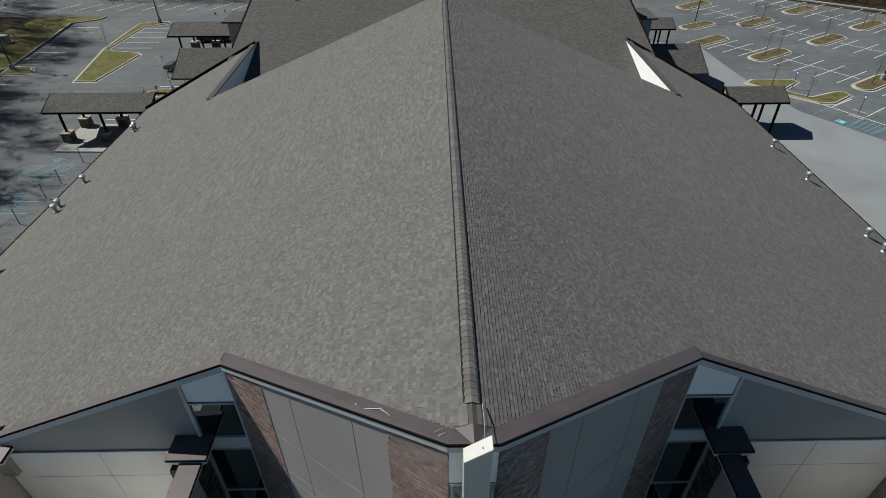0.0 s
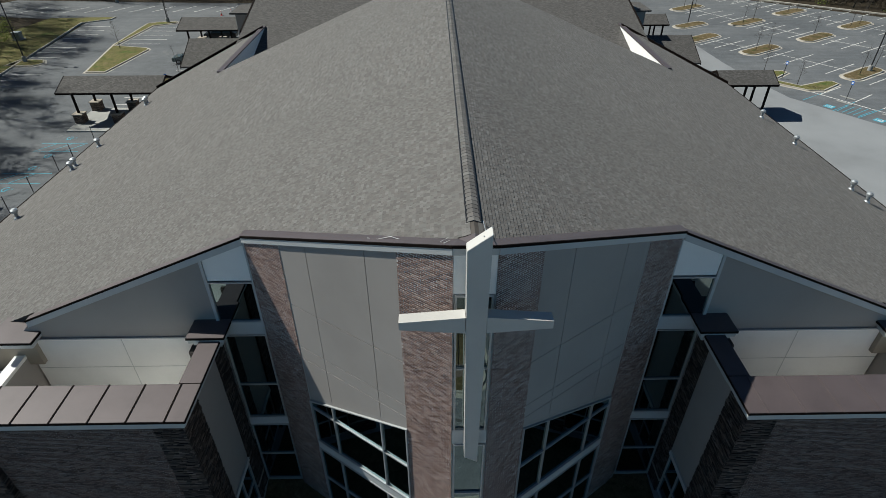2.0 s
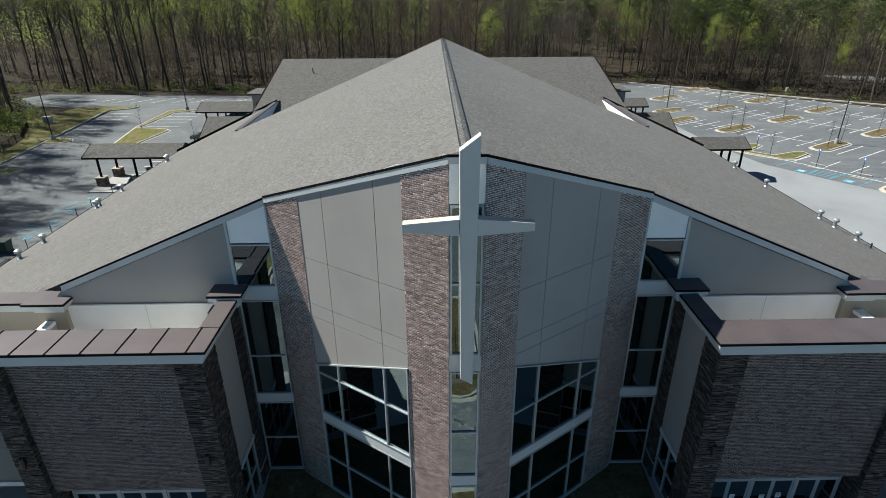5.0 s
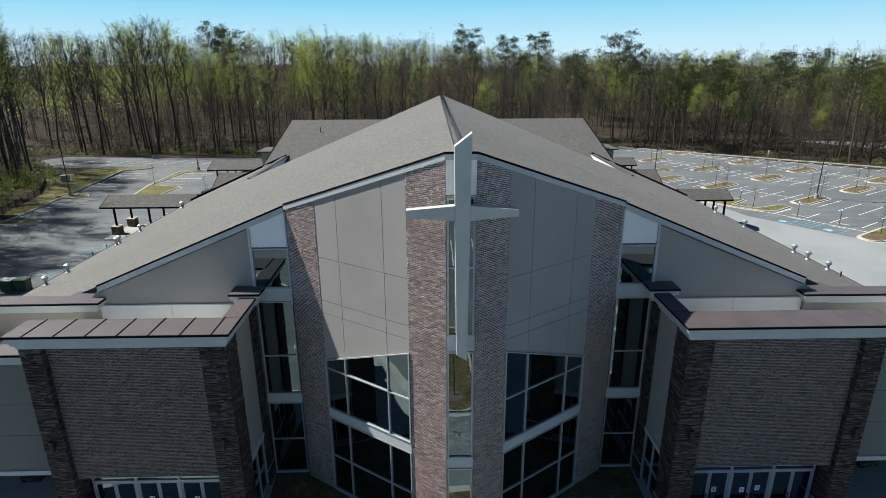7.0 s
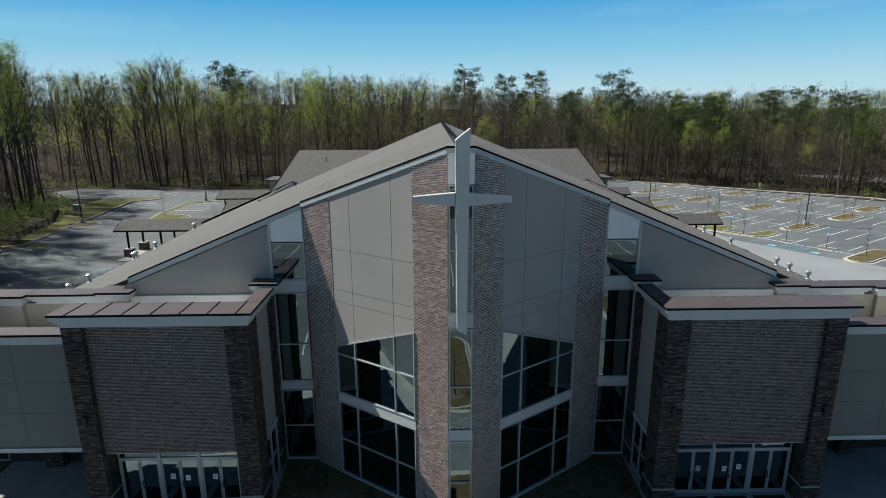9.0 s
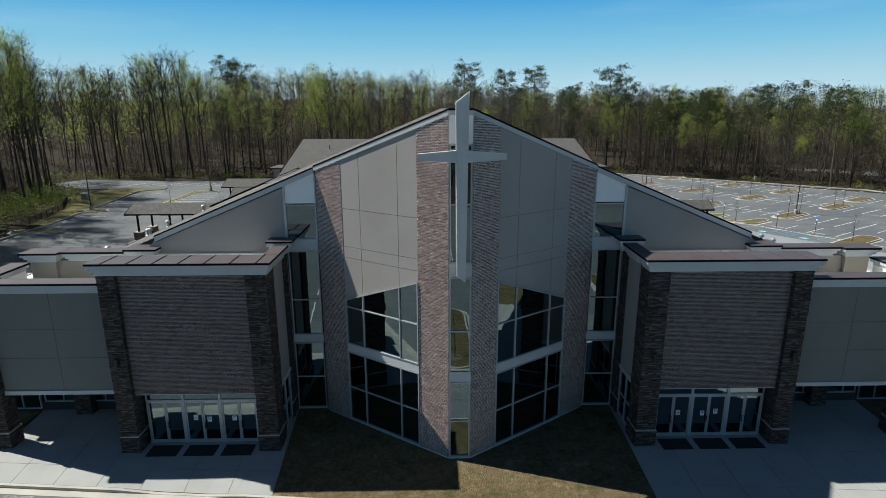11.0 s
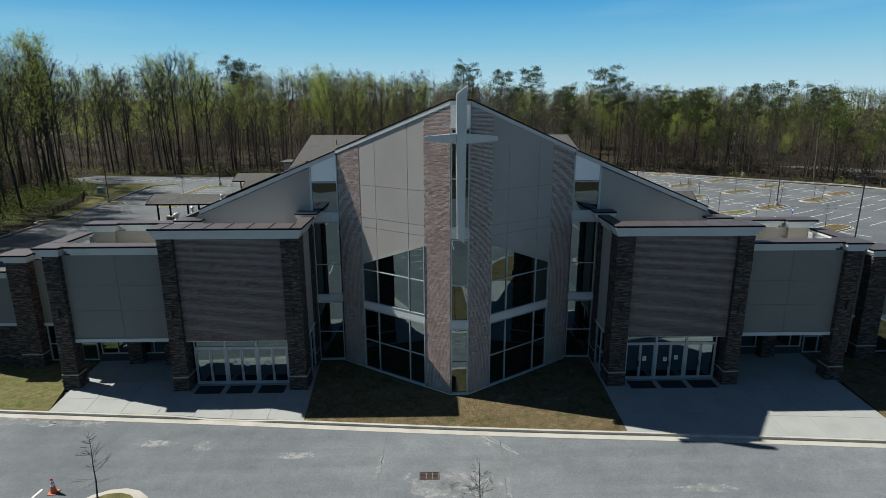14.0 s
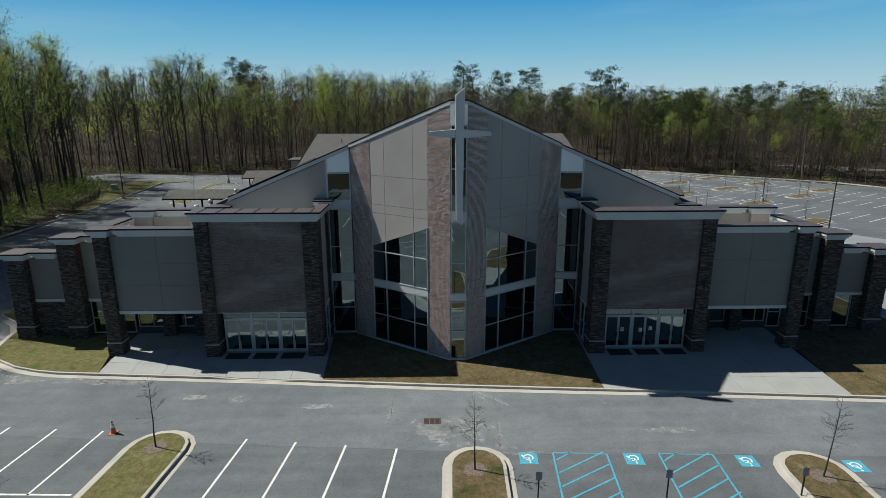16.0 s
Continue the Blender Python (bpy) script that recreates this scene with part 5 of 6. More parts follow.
M_TAR = plain("tarry_crack", (0.12, 0.127, 0.133), 0.8, vary=0.3, scale=2)
M_DUST = plain("dusty_streak", (0.225, 0.235, 0.24), 0.95, vary=0.2, scale=2)
for k, (pts, w, m) in enumerate((([(-4.05, -3.5), (-4.12, -6.5), (-4.2, -8.4), (-4.3, -9.9)], 0.035, M_TAR), ([(1.93, -4.5), (1.81, -7.8), (1.61, -10.3)], 0.03, M_TAR),
                                 ([(-24.1, -8.25), (-12.4, -9.31), (-3.5, -9.98), (1.0, -10.4)], 0.03, M_TAR), ([(3.4, -10.5), (11.7, -10.74), (20.3, -11.1)], 0.03, M_TAR),
                                 ([(0.9, -4.1), (2.9, -6.0)], 0.1, M_DUST), ([(1.3, -4.1), (2.6, -5.6)], 0.06, M_DUST), ([(-2.6, -7.6), (-2.2, -8.3), (-1.4, -8.8), (-0.6, -8.9), (-0.2, -8.5)], 0.2, M_STAIN), ([(-1.9, -9.4), (-0.9, -9.5), (-0.3, -9.9)], 0.14, M_STAIN), ([(1.85, -7.6), (1.8, -8.9), (2.1, -9.9), (2.9, -10.3)], 0.16, M_STAIN), ([(-4.2, -5.8), (-4.1, -6.8)], 0.18, M_STAIN))):
    crack(pts, w, 500 + k, m, "dark tarred seam in the asphalt" if m is M_TAR else "pale dusty streak on the asphalt")


# open carports and low side roofs
def far_stone():
    m = Mat("far_ledge_stone", 0.95)
    sep = m.t.nodes.new("ShaderNodeSeparateXYZ")
    com = m.t.nodes.new("ShaderNodeCombineXYZ")
    add = m.t.nodes.new("ShaderNodeMath")
    m.link(m.pos, sep.inputs[0])
    m.link(sep.outputs["X"], add.inputs[0])
    m.link(sep.outputs["Y"], add.inputs[1])
    m.link(add.outputs[0], com.inputs["X"])
    m.link(sep.outputs["Z"], com.inputs["Y"])
    bk = m.node("ShaderNodeTexBrick", Scale=1.0)
    for key, value in (("Color1", (0.06, 0.042, 0.034, 1)), ("Color2", (0.24, 0.18, 0.14, 1)), ("Mortar", (0.03, 0.027, 0.024, 1)), ("Mortar Size", 0.012), ("Brick Width", 0.33), ("Row Height", 0.11)):
        bk.inputs[key].default_value = value
    m.link(com.outputs[0], bk.inputs["Vector"])
    m.color(bk.outputs["Color"]).bump(bk.outputs["Fac"], 0.6, 0.03)
    return m.m


M_FAR_STONE = far_stone()


def carport(x0, x1, y0, y1, eave, rise, piers=True, label="open carport with a shingled gable roof on posts"):
    ob = thing("carport", label, "carport", ((x0 + x1) / 2, (y0 + y1) / 2, LOT))
    cx, cy = (x1 - x0) / 2, (y1 - y0) / 2
    z = lambda x, y: eave - LOT + rise * (1 - abs(y) / cy)
    for k in (-1, 1):
        bm = bmesh.new()
        slab(bm, [(-cx, 0), (cx, 0), (cx, k * cy), (-cx, k * cy)], lambda x, y: z(x, y) - 0.16, z)
        part("roof", bm, M_FAR_SHINGLE, ob, "grey-brown shingled roof")
        bm = bmesh.new()
        box(bm, -cx, cx, *sorted((k * cy, k * (cy + 0.08))), eave - LOT - 0.18, eave - LOT + 0.02)
        part("fascia", bm, M_DARK, ob)
        for e in (-1, 1):
            bm = bmesh.new()
            slab(bm, [(e * cx, 0), (e * (cx + 0.07), 0), (e * (cx + 0.07), k * cy), (e * cx, k * cy)], lambda x, y: z(x, y) - 0.22, lambda x, y: z(x, y) + 0.02)
            part("bargeboard", bm, M_DARK, ob)
    n = 3
    for i in range(n):
        for k in (-1, 1):
            x, y = -cx + (1.3 if piers else 0.6) + (2 * cx - (2.6 if piers else 1.2)) * i / (n - 1), k * (cy - 0.7)
            if piers:
                p = part("pier", boxes((x - 0.5, x + 0.5, y - 0.5, y + 0.5, 0, 1.1)), M_FAR_STONE, ob, "brown stone pier")
                part("pier_cap", boxes((x - 0.57, x + 0.57, y - 0.57, y + 0.57, 1.1, 1.2)), M_CAST, p)
            part("post", boxes((x - 0.1, x + 0.1, y - 0.1, y + 0.1, 1.2 if piers else 0, eave - LOT + 0.1)), M_DARK, ob)
    return ob


def far_shingle():
    m = Mat("far_shingle", 0.92)
    t = m.t
    bk = m.node("ShaderNodeTexBrick", Scale=1.0)
    bk.inputs["Color1"].default_value = (0.074, 0.072, 0.070, 1)
    bk.inputs["Color2"].default_value = (0.135, 0.131, 0.127, 1)
    bk.inputs["Mortar"].default_value = (0.07, 0.064, 0.057, 1)
    for key, value in (("Mortar Size", 0.012), ("Bias", -0.1), ("Brick Width", 0.26), ("Row Height", 0.15)):
        bk.inputs[key].default_value = value
    m.link(m.pos, bk.inputs["Vector"])
    f = m.noise(9.0, 8, rough=0.85)
    m.color(m.mix(0.85, bk.outputs["Color"], m.ramp(f, [(0.36, (0.45, 0.45, 0.45)), (0.62, (1, 1, 1))]), "MULTIPLY"))
    m.bump(f, 0.5, 0.04)
    return m.m


M_FAR_SHINGLE = far_shingle()
rear_roof.data.materials[0] = M_FAR_SHINGLE
for s in (-1, 1):
    if s < 0:
        carport(-42.2, -31.0, 49.2, 54.4, 3.45, 1.05)
        carport(-39.0, -30.0, 75.8, 82.2, 3.4, 1.1)
        flat("walk", [(-41.4, 47.4), (-31, 47.0), (-31, 54.0), (-41.6, 54.2)], LOT + 0.14, M_CONC, "pale concrete platform under the carport", "pavement")
    else:
        carport(30.8, 37.1, 49.6, 53.8, 3.6, 1.0, False)
        carport(29.4, 34.5, 77.2, 82.0, 3.4, 1.0, False)
    # low side block with a shed roof
    lo, hi = 62.0, 71.6
    for k in (-1, 1):
        bm = bmesh.new()
        slab(bm, [(s * 21.9, 66.8), (s * 33.6, 66.8), (s * 33.6, 66.8 + k * 4.8), (s * 21.9, 66.8 + k * 4.8)], lambda x, y: 4.35 - 0.47 * abs(y - 66.8), lambda x, y: 4.55 - 0.47 * abs(y - 66.8))
        part("roof", bm, M_FAR_SHINGLE, church, "grey shingled side roof")
        bm = bmesh.new()
        slab(bm, [(s * 33.6, 66.8), (s * 33.68, 66.8), (s * 33.68, 66.8 + k * 4.8), (s * 33.6, 66.8 + k * 4.8)], lambda x, y: 4.28 - 0.47 * abs(y - 66.8), lambda x, y: 4.57 - 0.47 * abs(y - 66.8))
        part("bargeboard", bm, M_DARK, church)
    part("wall", boxes(mirrored(s, 22.0, 31.8, lo + 1.0, hi - 1.0, -0.3, 2.6)), M_STUCCO, church, "taupe stucco side block")
    part("roof", boxes(mirrored(s, 22.3, 27.6, 66.8, 72.0, 7.5, 7.7)), M_FAR_SHINGLE, church, "small annexe roof")
    part("wall", boxes(mirrored(s, 22.6, 27.0, 67.2, 71.6, -0.3, 7.5)), M_STUCCO, church, "small taupe annexe")


# roof vents
def roof_vent(x, y, small=False):
    z = ROOF_Z(x) - 0.05
    ob = thing("roof_vent", "galvanised steel roof vent with a hooded cap" if not small else "short dark pipe vent on the shingles", "roof vent", (x, y, z), "roof vents")
    if small:
        part("pipe", tubes(([(0, 0, 0), (0, 0, 0.45)], [0.05, 0.05])), M_BLACK, ob)
        return
    ob.scale = (0.8, 0.8, 0.85)
    part("flashing", tubes(([(0, 0, 0.0), (0, 0, 0.12), (0, 0, 0.22)], [0.27, 0.24, 0.14]), sides=14), M_GALV, ob)
    part("pipe", tubes(([(0, 0, 0.2), (0, 0, 0.62)], [0.125, 0.125]), sides=12), M_GALV, ob)
    part("collar", tubes(([(0, 0, 0.36), (0, 0, 0.44)], [0.16, 0.16]), sides=12), M_GALV, ob)
    part("hood", tubes(([(0, 0, 0.56), (0, 0, 0.62), (0, 0, 0.8), (0, 0, 0.9)], [0.18, 0.27, 0.27, 0.12]), sides=14), M_GALV, ob)


for y in (17.7, 20.2, 26.9, 27.7, 31.0, 40.0, 40.7):
    roof_vent(-27.9 - 0.2 * (y in (27.7, 40.7)), y)
for y in (18.7, 21.0, 22.7, 30.1, 35.6):
    roof_vent(27.7, y)
roof_vent(28.0, 17.7, True)
ob = thing("pipe_vent", "short dark pipe vent on the rear roof", "roof vent", (-17.2, 64.0, REAR(0, 64.0) - 0.02))
part("pipe", tubes(([(0, 0, 0), (0, 0, 0.7)], [0.07, 0.07])), M_BLACK, ob)


# cars and bins
def car(x, y, turn, paint_m, label, tall=1.5, length=4.6):
    ob = thing("parked_car", label, "car", (x, y, LOT))
    ob.rotation_euler.z = turn
    h = length / 2
    prof = [(-h, 0.35), (-h, 0.85), (-h + 0.5, 0.95), (-h + 1.25, 1.0), (-h + 2.0, tall), (h - 1.1, tall), (h - 0.35, 1.05), (h, 0.95), (h, 0.35)]
    bm = bmesh.new()
    a = [bm.verts.new((px, -0.88 + (0.14 if pz > 1.2 else 0), pz)) for px, pz in prof]
    b = [bm.verts.new((px, 0.88 - (0.14 if pz > 1.2 else 0), pz)) for px, pz in prof]
    bm.faces.new(a), bm.faces.new(b[::-1])
    for i in range(len(prof)):
        j = (i + 1) % len(prof)
        bm.faces.new((a[i], a[j], b[j], b[i]))
    bmesh.ops.bevel(bm, geom=bm.edges[:], offset=0.07, segments=2, affect="EDGES")
    part("body", bm, paint_m, ob)
    for k in (-1, 1):
        bm = bmesh.new()
        q = [(-h + 1.5, 1.08), (h - 0.75, 1.08), (h - 1.2, tall - 0.1), (-h + 2.08, tall - 0.1)]
        v = [bm.verts.new((px, k * (0.895 - 0.1 * (pz > 1.2)), pz)) for px, pz in q]
        w = [bm.verts.new((px, k * (0.86 - 0.1 * (pz > 1.2)), pz)) for px, pz in q]
        bm.faces.new(v), bm.faces.new(w[::-1])
        for i in range(4):
            bm.faces.new((v[i], v[(i + 1) % 4], w[(i + 1) % 4], w[i]))
        part("side_window", bm, M_GLASS_DARK, ob)
        for wx in (-h + 0.9, h - 0.9):
            t = part("wheel", tubes(([(wx, k * 0.68, 0.33), (wx, k * 0.9, 0.33)], [0.33, 0.33]), sides=16), M_TYRE, ob)
            part("rim", tubes(([(wx, k * 0.9, 0.33), (wx, k * 0.91, 0.33)], [0.2, 0.2]), sides=12), M_GALV, t)
        part("headlight", boxes((-h - 0.01, -h + 0.12, *sorted((k * 0.5, k * 0.8)), 0.62, 0.76)), M_WHITE, ob)
    bm = bmesh.new()
    v = [bm.verts.new(p) for p in ((-h + 1.22, -0.76, 1.04), (-h + 1.22, 0.76, 1.04), (-h + 1.9, 0.66, tall - 0.06), (-h + 1.9, -0.66, tall - 0.06), (-h + 1.3, -0.76, 0.98), (-h + 1.3, 0.76, 0.98), (-h + 1.98, 0.66, tall - 0.12), (-h + 1.98, -0.66, tall - 0.12))]
    for f in ((0, 1, 2, 3), (7, 6, 5, 4), (0, 4, 5, 1), (1, 5, 6, 2), (2, 6, 7, 3), (3, 7, 4, 0)):
        bm.faces.new([v[i] for i in f])
    part("windscreen", bm, M_GLASS_DARK, ob)


M_GLASS_DARK = plain("dark_car_glass", (0.02, 0.025, 0.03), 0.06, vary=0.01)
car(-36.6, 72.4, 0.06, M_CAR_B, "silver-grey hatchback parked in a side bay")
car(-36.0, 85.4, 0.0, M_CAR_A, "black pickup-like car parked behind the carport", 1.7, 5.2)
for k, x in enumerate((-41.2, -39.9)):
    ob = thing("wheeled_bin", "dark green wheeled bin with a grey lid", "bin", (x, 31.0 + 0.15 * k, LOT), "wheeled bins")
    bm = boxes((-0.55, 0.55, -0.45, 0.45, 0.1, 1.15))
    for v in bm.verts:
        if v.co.z < 0.5:
            v.co.x *= 0.85
            v.co.y *= 0.85
    part("body", bm, M_BIN, ob)
    part("lid", boxes((-0.6, 0.6, -0.5, 0.5, 1.15, 1.24)), M_BIN if k else M_CONC, ob)
    part("wheel", tubes(([(-0.5, 0.35, 0.12), (0.5, 0.35, 0.12)], [0.12, 0.12])), M_TYRE, ob)
ob = thing("utility_box", "green electrical utility box on the verge", "utility box", (-69.0, 85.0, LOT + 0.14))
part("cabinet", boxes((-0.55, 0.55, -0.5, 0.5, 0.0, 1.15)), M_GALV, ob)
part("pad", boxes((-0.75, 0.75, -0.7, 0.7, -0.1, 0.08)), M_CONC, ob)
part("lid", boxes((-0.6, 0.6, -0.55, 0.55, 1.15, 1.2)), M_GALV, ob)
PICKET = bpy.data.meshes.new("picket")
bm = boxes((-0.01, 0.01, -0.01, 0.01, 0.15, 1.3))
bm.to_mesh(PICKET)
bm.free()
PICKET.materials.append(M_BLACK)
fence = thing("metal_fence", "low black metal picket fence along the wooded bank", "fence", (-63.0, 60.0, LOT))
path = [Vector((0.4, 0, 0)), Vector((-1.2, 6.5, 0)), Vector((-3.0, 13.5, 0)), Vector((-7.5, 22.0, 0))]
for a, b in zip(path, path[1:]):
    n = int((b - a).length / 2.2)
    for i in range(n):
        p = a.lerp(b, i / n)
        part("post", boxes((p.x - 0.04, p.x + 0.04, p.y - 0.04, p.y + 0.04, 0, 1.35)), M_BLACK, fence)
    for z in (0.25, 1.2):
        part("rail", tubes(([a + Vector((0, 0, z)), b + Vector((0, 0, z))], [0.025, 0.025]), sides=4), M_BLACK, fence)
    m = int((b - a).length / 0.2)
    for i in range(m):
        ob = new("picket", PICKET)
        ob.parent = fence
        ob.matrix_basis = Matrix.Translation(a.lerp(b, i / m))

# ---------------------------------------------------------------- woods
class Soup:
    """Loose triangles and quads gathered fast."""

    def __init__(self):
        self.v, self.f, self.n = [], [], 0

    def add(self, verts, faces):
        self.v.append(np.asarray(verts, float).reshape(-1, 3))
        self.f += [tuple(i + self.n for i in f) for f in faces]
        self.n += len(self.v[-1])

    def mesh(self, name, material):
        return mesh_of(name, np.concatenate(self.v).tolist(), self.f, material)

    def limb(self, pts, radii, sides):
        pts = np.asarray(pts, float)
        ring = []
        for i, r in enumerate(radii):
            d = pts[min(i + 1, len(pts) - 1)] - pts[max(i - 1, 0)]
            d = d / (np.linalg.norm(d) + 1e-9)
            a = np.cross(d, (0.3, 0.9, 0.2) if abs(d[2]) > 0.8 else (0, 0, 1))
            a /= np.linalg.norm(a)
            b = np.cross(d, a)
            k = np.arange(sides) * 2 * np.pi / sides
            ring.append(pts[i] + r * (np.outer(np.cos(k), a) + np.outer(np.sin(k), b)))
        fs = []
        for i in range(len(radii) - 1):
            for k in range(sides):
                m = (k + 1) % sides
                fs.append((i * sides + k, i * sides + m, (i + 1) * sides + m, (i + 1) * sides + k))
        self.add(np.concatenate(ring), fs)

    def leaves(self, centres, size, rng, squash=0.6):
        """One bent leaf spray at each centre."""
        c = np.asarray(centres, float)
        n = len(c)
        if not n:
            return
        a = rng.normal(size=(n, 3))
        a /= np.linalg.norm(a, axis=1)[:, None]
        b = np.cross(a, rng.normal(size=(n, 3)))
        b /= np.linalg.norm(b, axis=1)[:, None]
        s = size * rng.uniform(0.5, 1.3, (n, 1))
        tri = np.stack([c - a * s, c + b * s * squash * 1.5, c + a * s], 1)
        self.add(tri, [(3 * i, 3 * i + 1, 3 * i + 2) for i in range(n)])

    def twigs(self, o, d, width, rng):
        """Tapering slivers from each o along each d."""
        o, d = np.asarray(o, float), np.asarray(d, float)
        side = np.cross(d, rng.normal(size=d.shape))
        side *= width / (np.linalg.norm(side, axis=1)[:, None] + 1e-9)
        self.add(np.stack([o - side, o + side, o + d], 1), [(3 * i, 3 * i + 1, 3 * i + 2) for i in range(len(o))])


def tree_kind(seed, kind, height=25.0):
    """Meshes of a forest tree: the trunk with its limbs, and the crown."""
    rng = np.random.default_rng(seed)
    wood, crown = Soup(), Soup()
    pine = kind == "pine"
    lean = rng.normal(0, 0.022, 2)
    ks = np.linspace(0, 1, 8)
    bend = np.cumsum(rng.normal(0, 0.1, (8, 2)), 0) * (0.5 if pine else 1.0)
    spine = np.stack([lean[0] * height * ks + bend[:, 0], lean[1] * height * ks + bend[:, 1], height * ks * (0.96 if pine else 0.84)], 1)
    spine[0, :2] = 0
    r0 = height * (0.0088 if pine else rng.uniform(0.0066, 0.0092))
    wood.limb(spine, r0 * (1 - ks * (0.7 if pine else 0.86)), 6)
    at = lambda t: np.array([np.interp(t, ks, spine[:, j]) for j in range(3)])
    low = 0.58 if pine else rng.uniform(0.3, 0.5)
    n = 22 if pine else 19
    tips, ways, spots = [], [], []
    spread = rng.uniform(0.8, 1.15)
    for i in range(n):
        t = low + (1 - low) * ((i + rng.uniform(0, 0.9)) / n) ** 0.85
        p = at(min(t, 0.99))
        az = i * 2.4 + rng.normal(0, 0.5)
        if pine:
            rise = rng.uniform(0.0, 0.5)
            ln = height * (0.17 * (1.2 - t) + 0.06) * rng.uniform(0.6, 1.3)
        else:
            rise = rng.uniform(0.8, 1.7) + 0.9 * t
            ln = height * (0.34 * (1.06 - t) + 0.075) * rng.uniform(0.65, 1.2) * spread
        d = np.array([np.cos(az), np.sin(az), rise])
        d /= np.linalg.norm(d)
        q1 = p + d * ln * 0.5 + rng.normal(0, 0.2, 3)
        q2 = p + d * ln + np.array([0, 0, ln * (0.05 if pine else 0.12)])
        r = r0 * (0.3 if pine else 0.46) * (1.25 - t)
        wood.limb([p, q1, q2], [r, r * 0.66, r * 0.18], 4)
        for j in range(4 if pine else 5):
            u = rng.uniform(0.25, 1.0)
            o = p + (q1 - p) * min(1, u * 2) + (q2 - q1) * max(0, u * 2 - 1)
            e = d + rng.normal(0, 0.5, 3) + np.array([0, 0, 0.0 if pine else 0.25])
            e /= np.linalg.norm(e)
            l2 = ln * rng.uniform(0.2, 0.45) + 0.5
            tip = o + e * l2
            wood.limb([o, tip], [r * 0.3, r * 0.07], 3)
            spots += [tip, o + e * l2 * 0.6]
            if not pine:
                m = 17
                o2 = o + e * l2 * rng.uniform(0.1, 1, (m, 1))
                g = e * 0.7 + rng.normal(0, 0.75, (m, 3))
                g *= rng.uniform(0.35, 1.0, (m, 1)) / np.linalg.norm(g, axis=1)[:, None]
                wood.twigs(o2, g, 0.014, rng)
                tips.append(o2 + g)
                ways.append(g)
    spots = np.array(spots)
    if pine:
        k = 3600
        c = spots[rng.integers(0, len(spots), k)] + rng.normal(0, 0.55, (k, 3)) * [1, 1, 0.45]
        crown.leaves(c, 0.22, rng, 0.5)
    else:
        tips, ways = np.concatenate(tips), np.concatenate(ways)
        k, size, wide, stray = {"leaf": (5200, 0.1, 0.8, 0.35), "sparse": (2300, 0.085, 0.7, 0.25), "russet": (2300, 0.08, 0.6, 0.25), "bare": (1000, 0.22, 0.04, 0.35)}[kind]
        c = tips[rng.integers(0, len(tips), k)] + rng.normal(0, stray, (k, 3))
        crown.leaves(c, size, rng, wide)
    leaf = {"pine": M_NEEDLE, "leaf": M_LEAF, "sparse": M_LEAF, "russet": M_RUSSET, "bare": M_TWIG}[kind]
    return wood.mesh("trunk", M_PINE_BARK if pine else M_BARK), crown.mesh("crown", leaf)


KINDS = {"bare": [tree_kind(100 + i, "bare") for i in range(7)], "sparse": [tree_kind(120 + i, "sparse") for i in range(5)], "leaf": [tree_kind(140 + i, "leaf") for i in range(5)],
         "pine": [tree_kind(160 + i, "pine") for i in range(4)], "russet": [tree_kind(180 + i, "russet") for i in range(1)]}
TREE_LABELS = {"bare": "tall bare deciduous tree with grey-brown twigs", "sparse": "tall tree just coming into pale leaf", "leaf": "tall tree in bright young green leaf",
               "pine": "tall dark green pine with a bare lower trunk", "russet": "tree with russet spring buds"}


def plant(kind, x, y, scale, rnd):
    wood, crown = rnd.choice(KINDS[kind])
    ob = thing("pine_tree" if kind == "pine" else "forest_tree", TREE_LABELS[kind], "tree", (x, y, LOT - 0.2 + HILL(x, y)), "trees of the wood")
    ob.rotation_euler.z = rnd.uniform(0, 6.28)
    ob.scale = (scale * rnd.uniform(0.85, 1.15), scale * rnd.uniform(0.85, 1.15), scale)
    for name, me in (("trunk", wood), ("crown", crown)):
        p = new(name, me)
        p.parent = ob


EDGE = [(-69, 18), (-68, 44), (-74, 72), (-80, 96), (-100, 118), (-60, 119), (-22, 114), (20, 119), (46, 129), (66, 115), (96, 90), (112, 66), (126, 40)]


def edge_points(step, jitter, depth0, depth1, rnd):
    """Places along the wood's edge, set back from it by a random depth."""
    for a, b in zip(EDGE, EDGE[1:]):
        va, vb = Vector(a), Vector(b)
        d = (vb - va).normalized()
        n = Vector((-d.y, d.x))
        m = max(1, int((vb - va).length / step))
        for i in range(m):
            p = va.lerp(vb, (i + rnd.random()) / m) + n * rnd.uniform(depth0, depth1) + Vector((rnd.uniform(-jitter, jitter), rnd.uniform(-jitter, jitter)))
            yield p.x, p.y


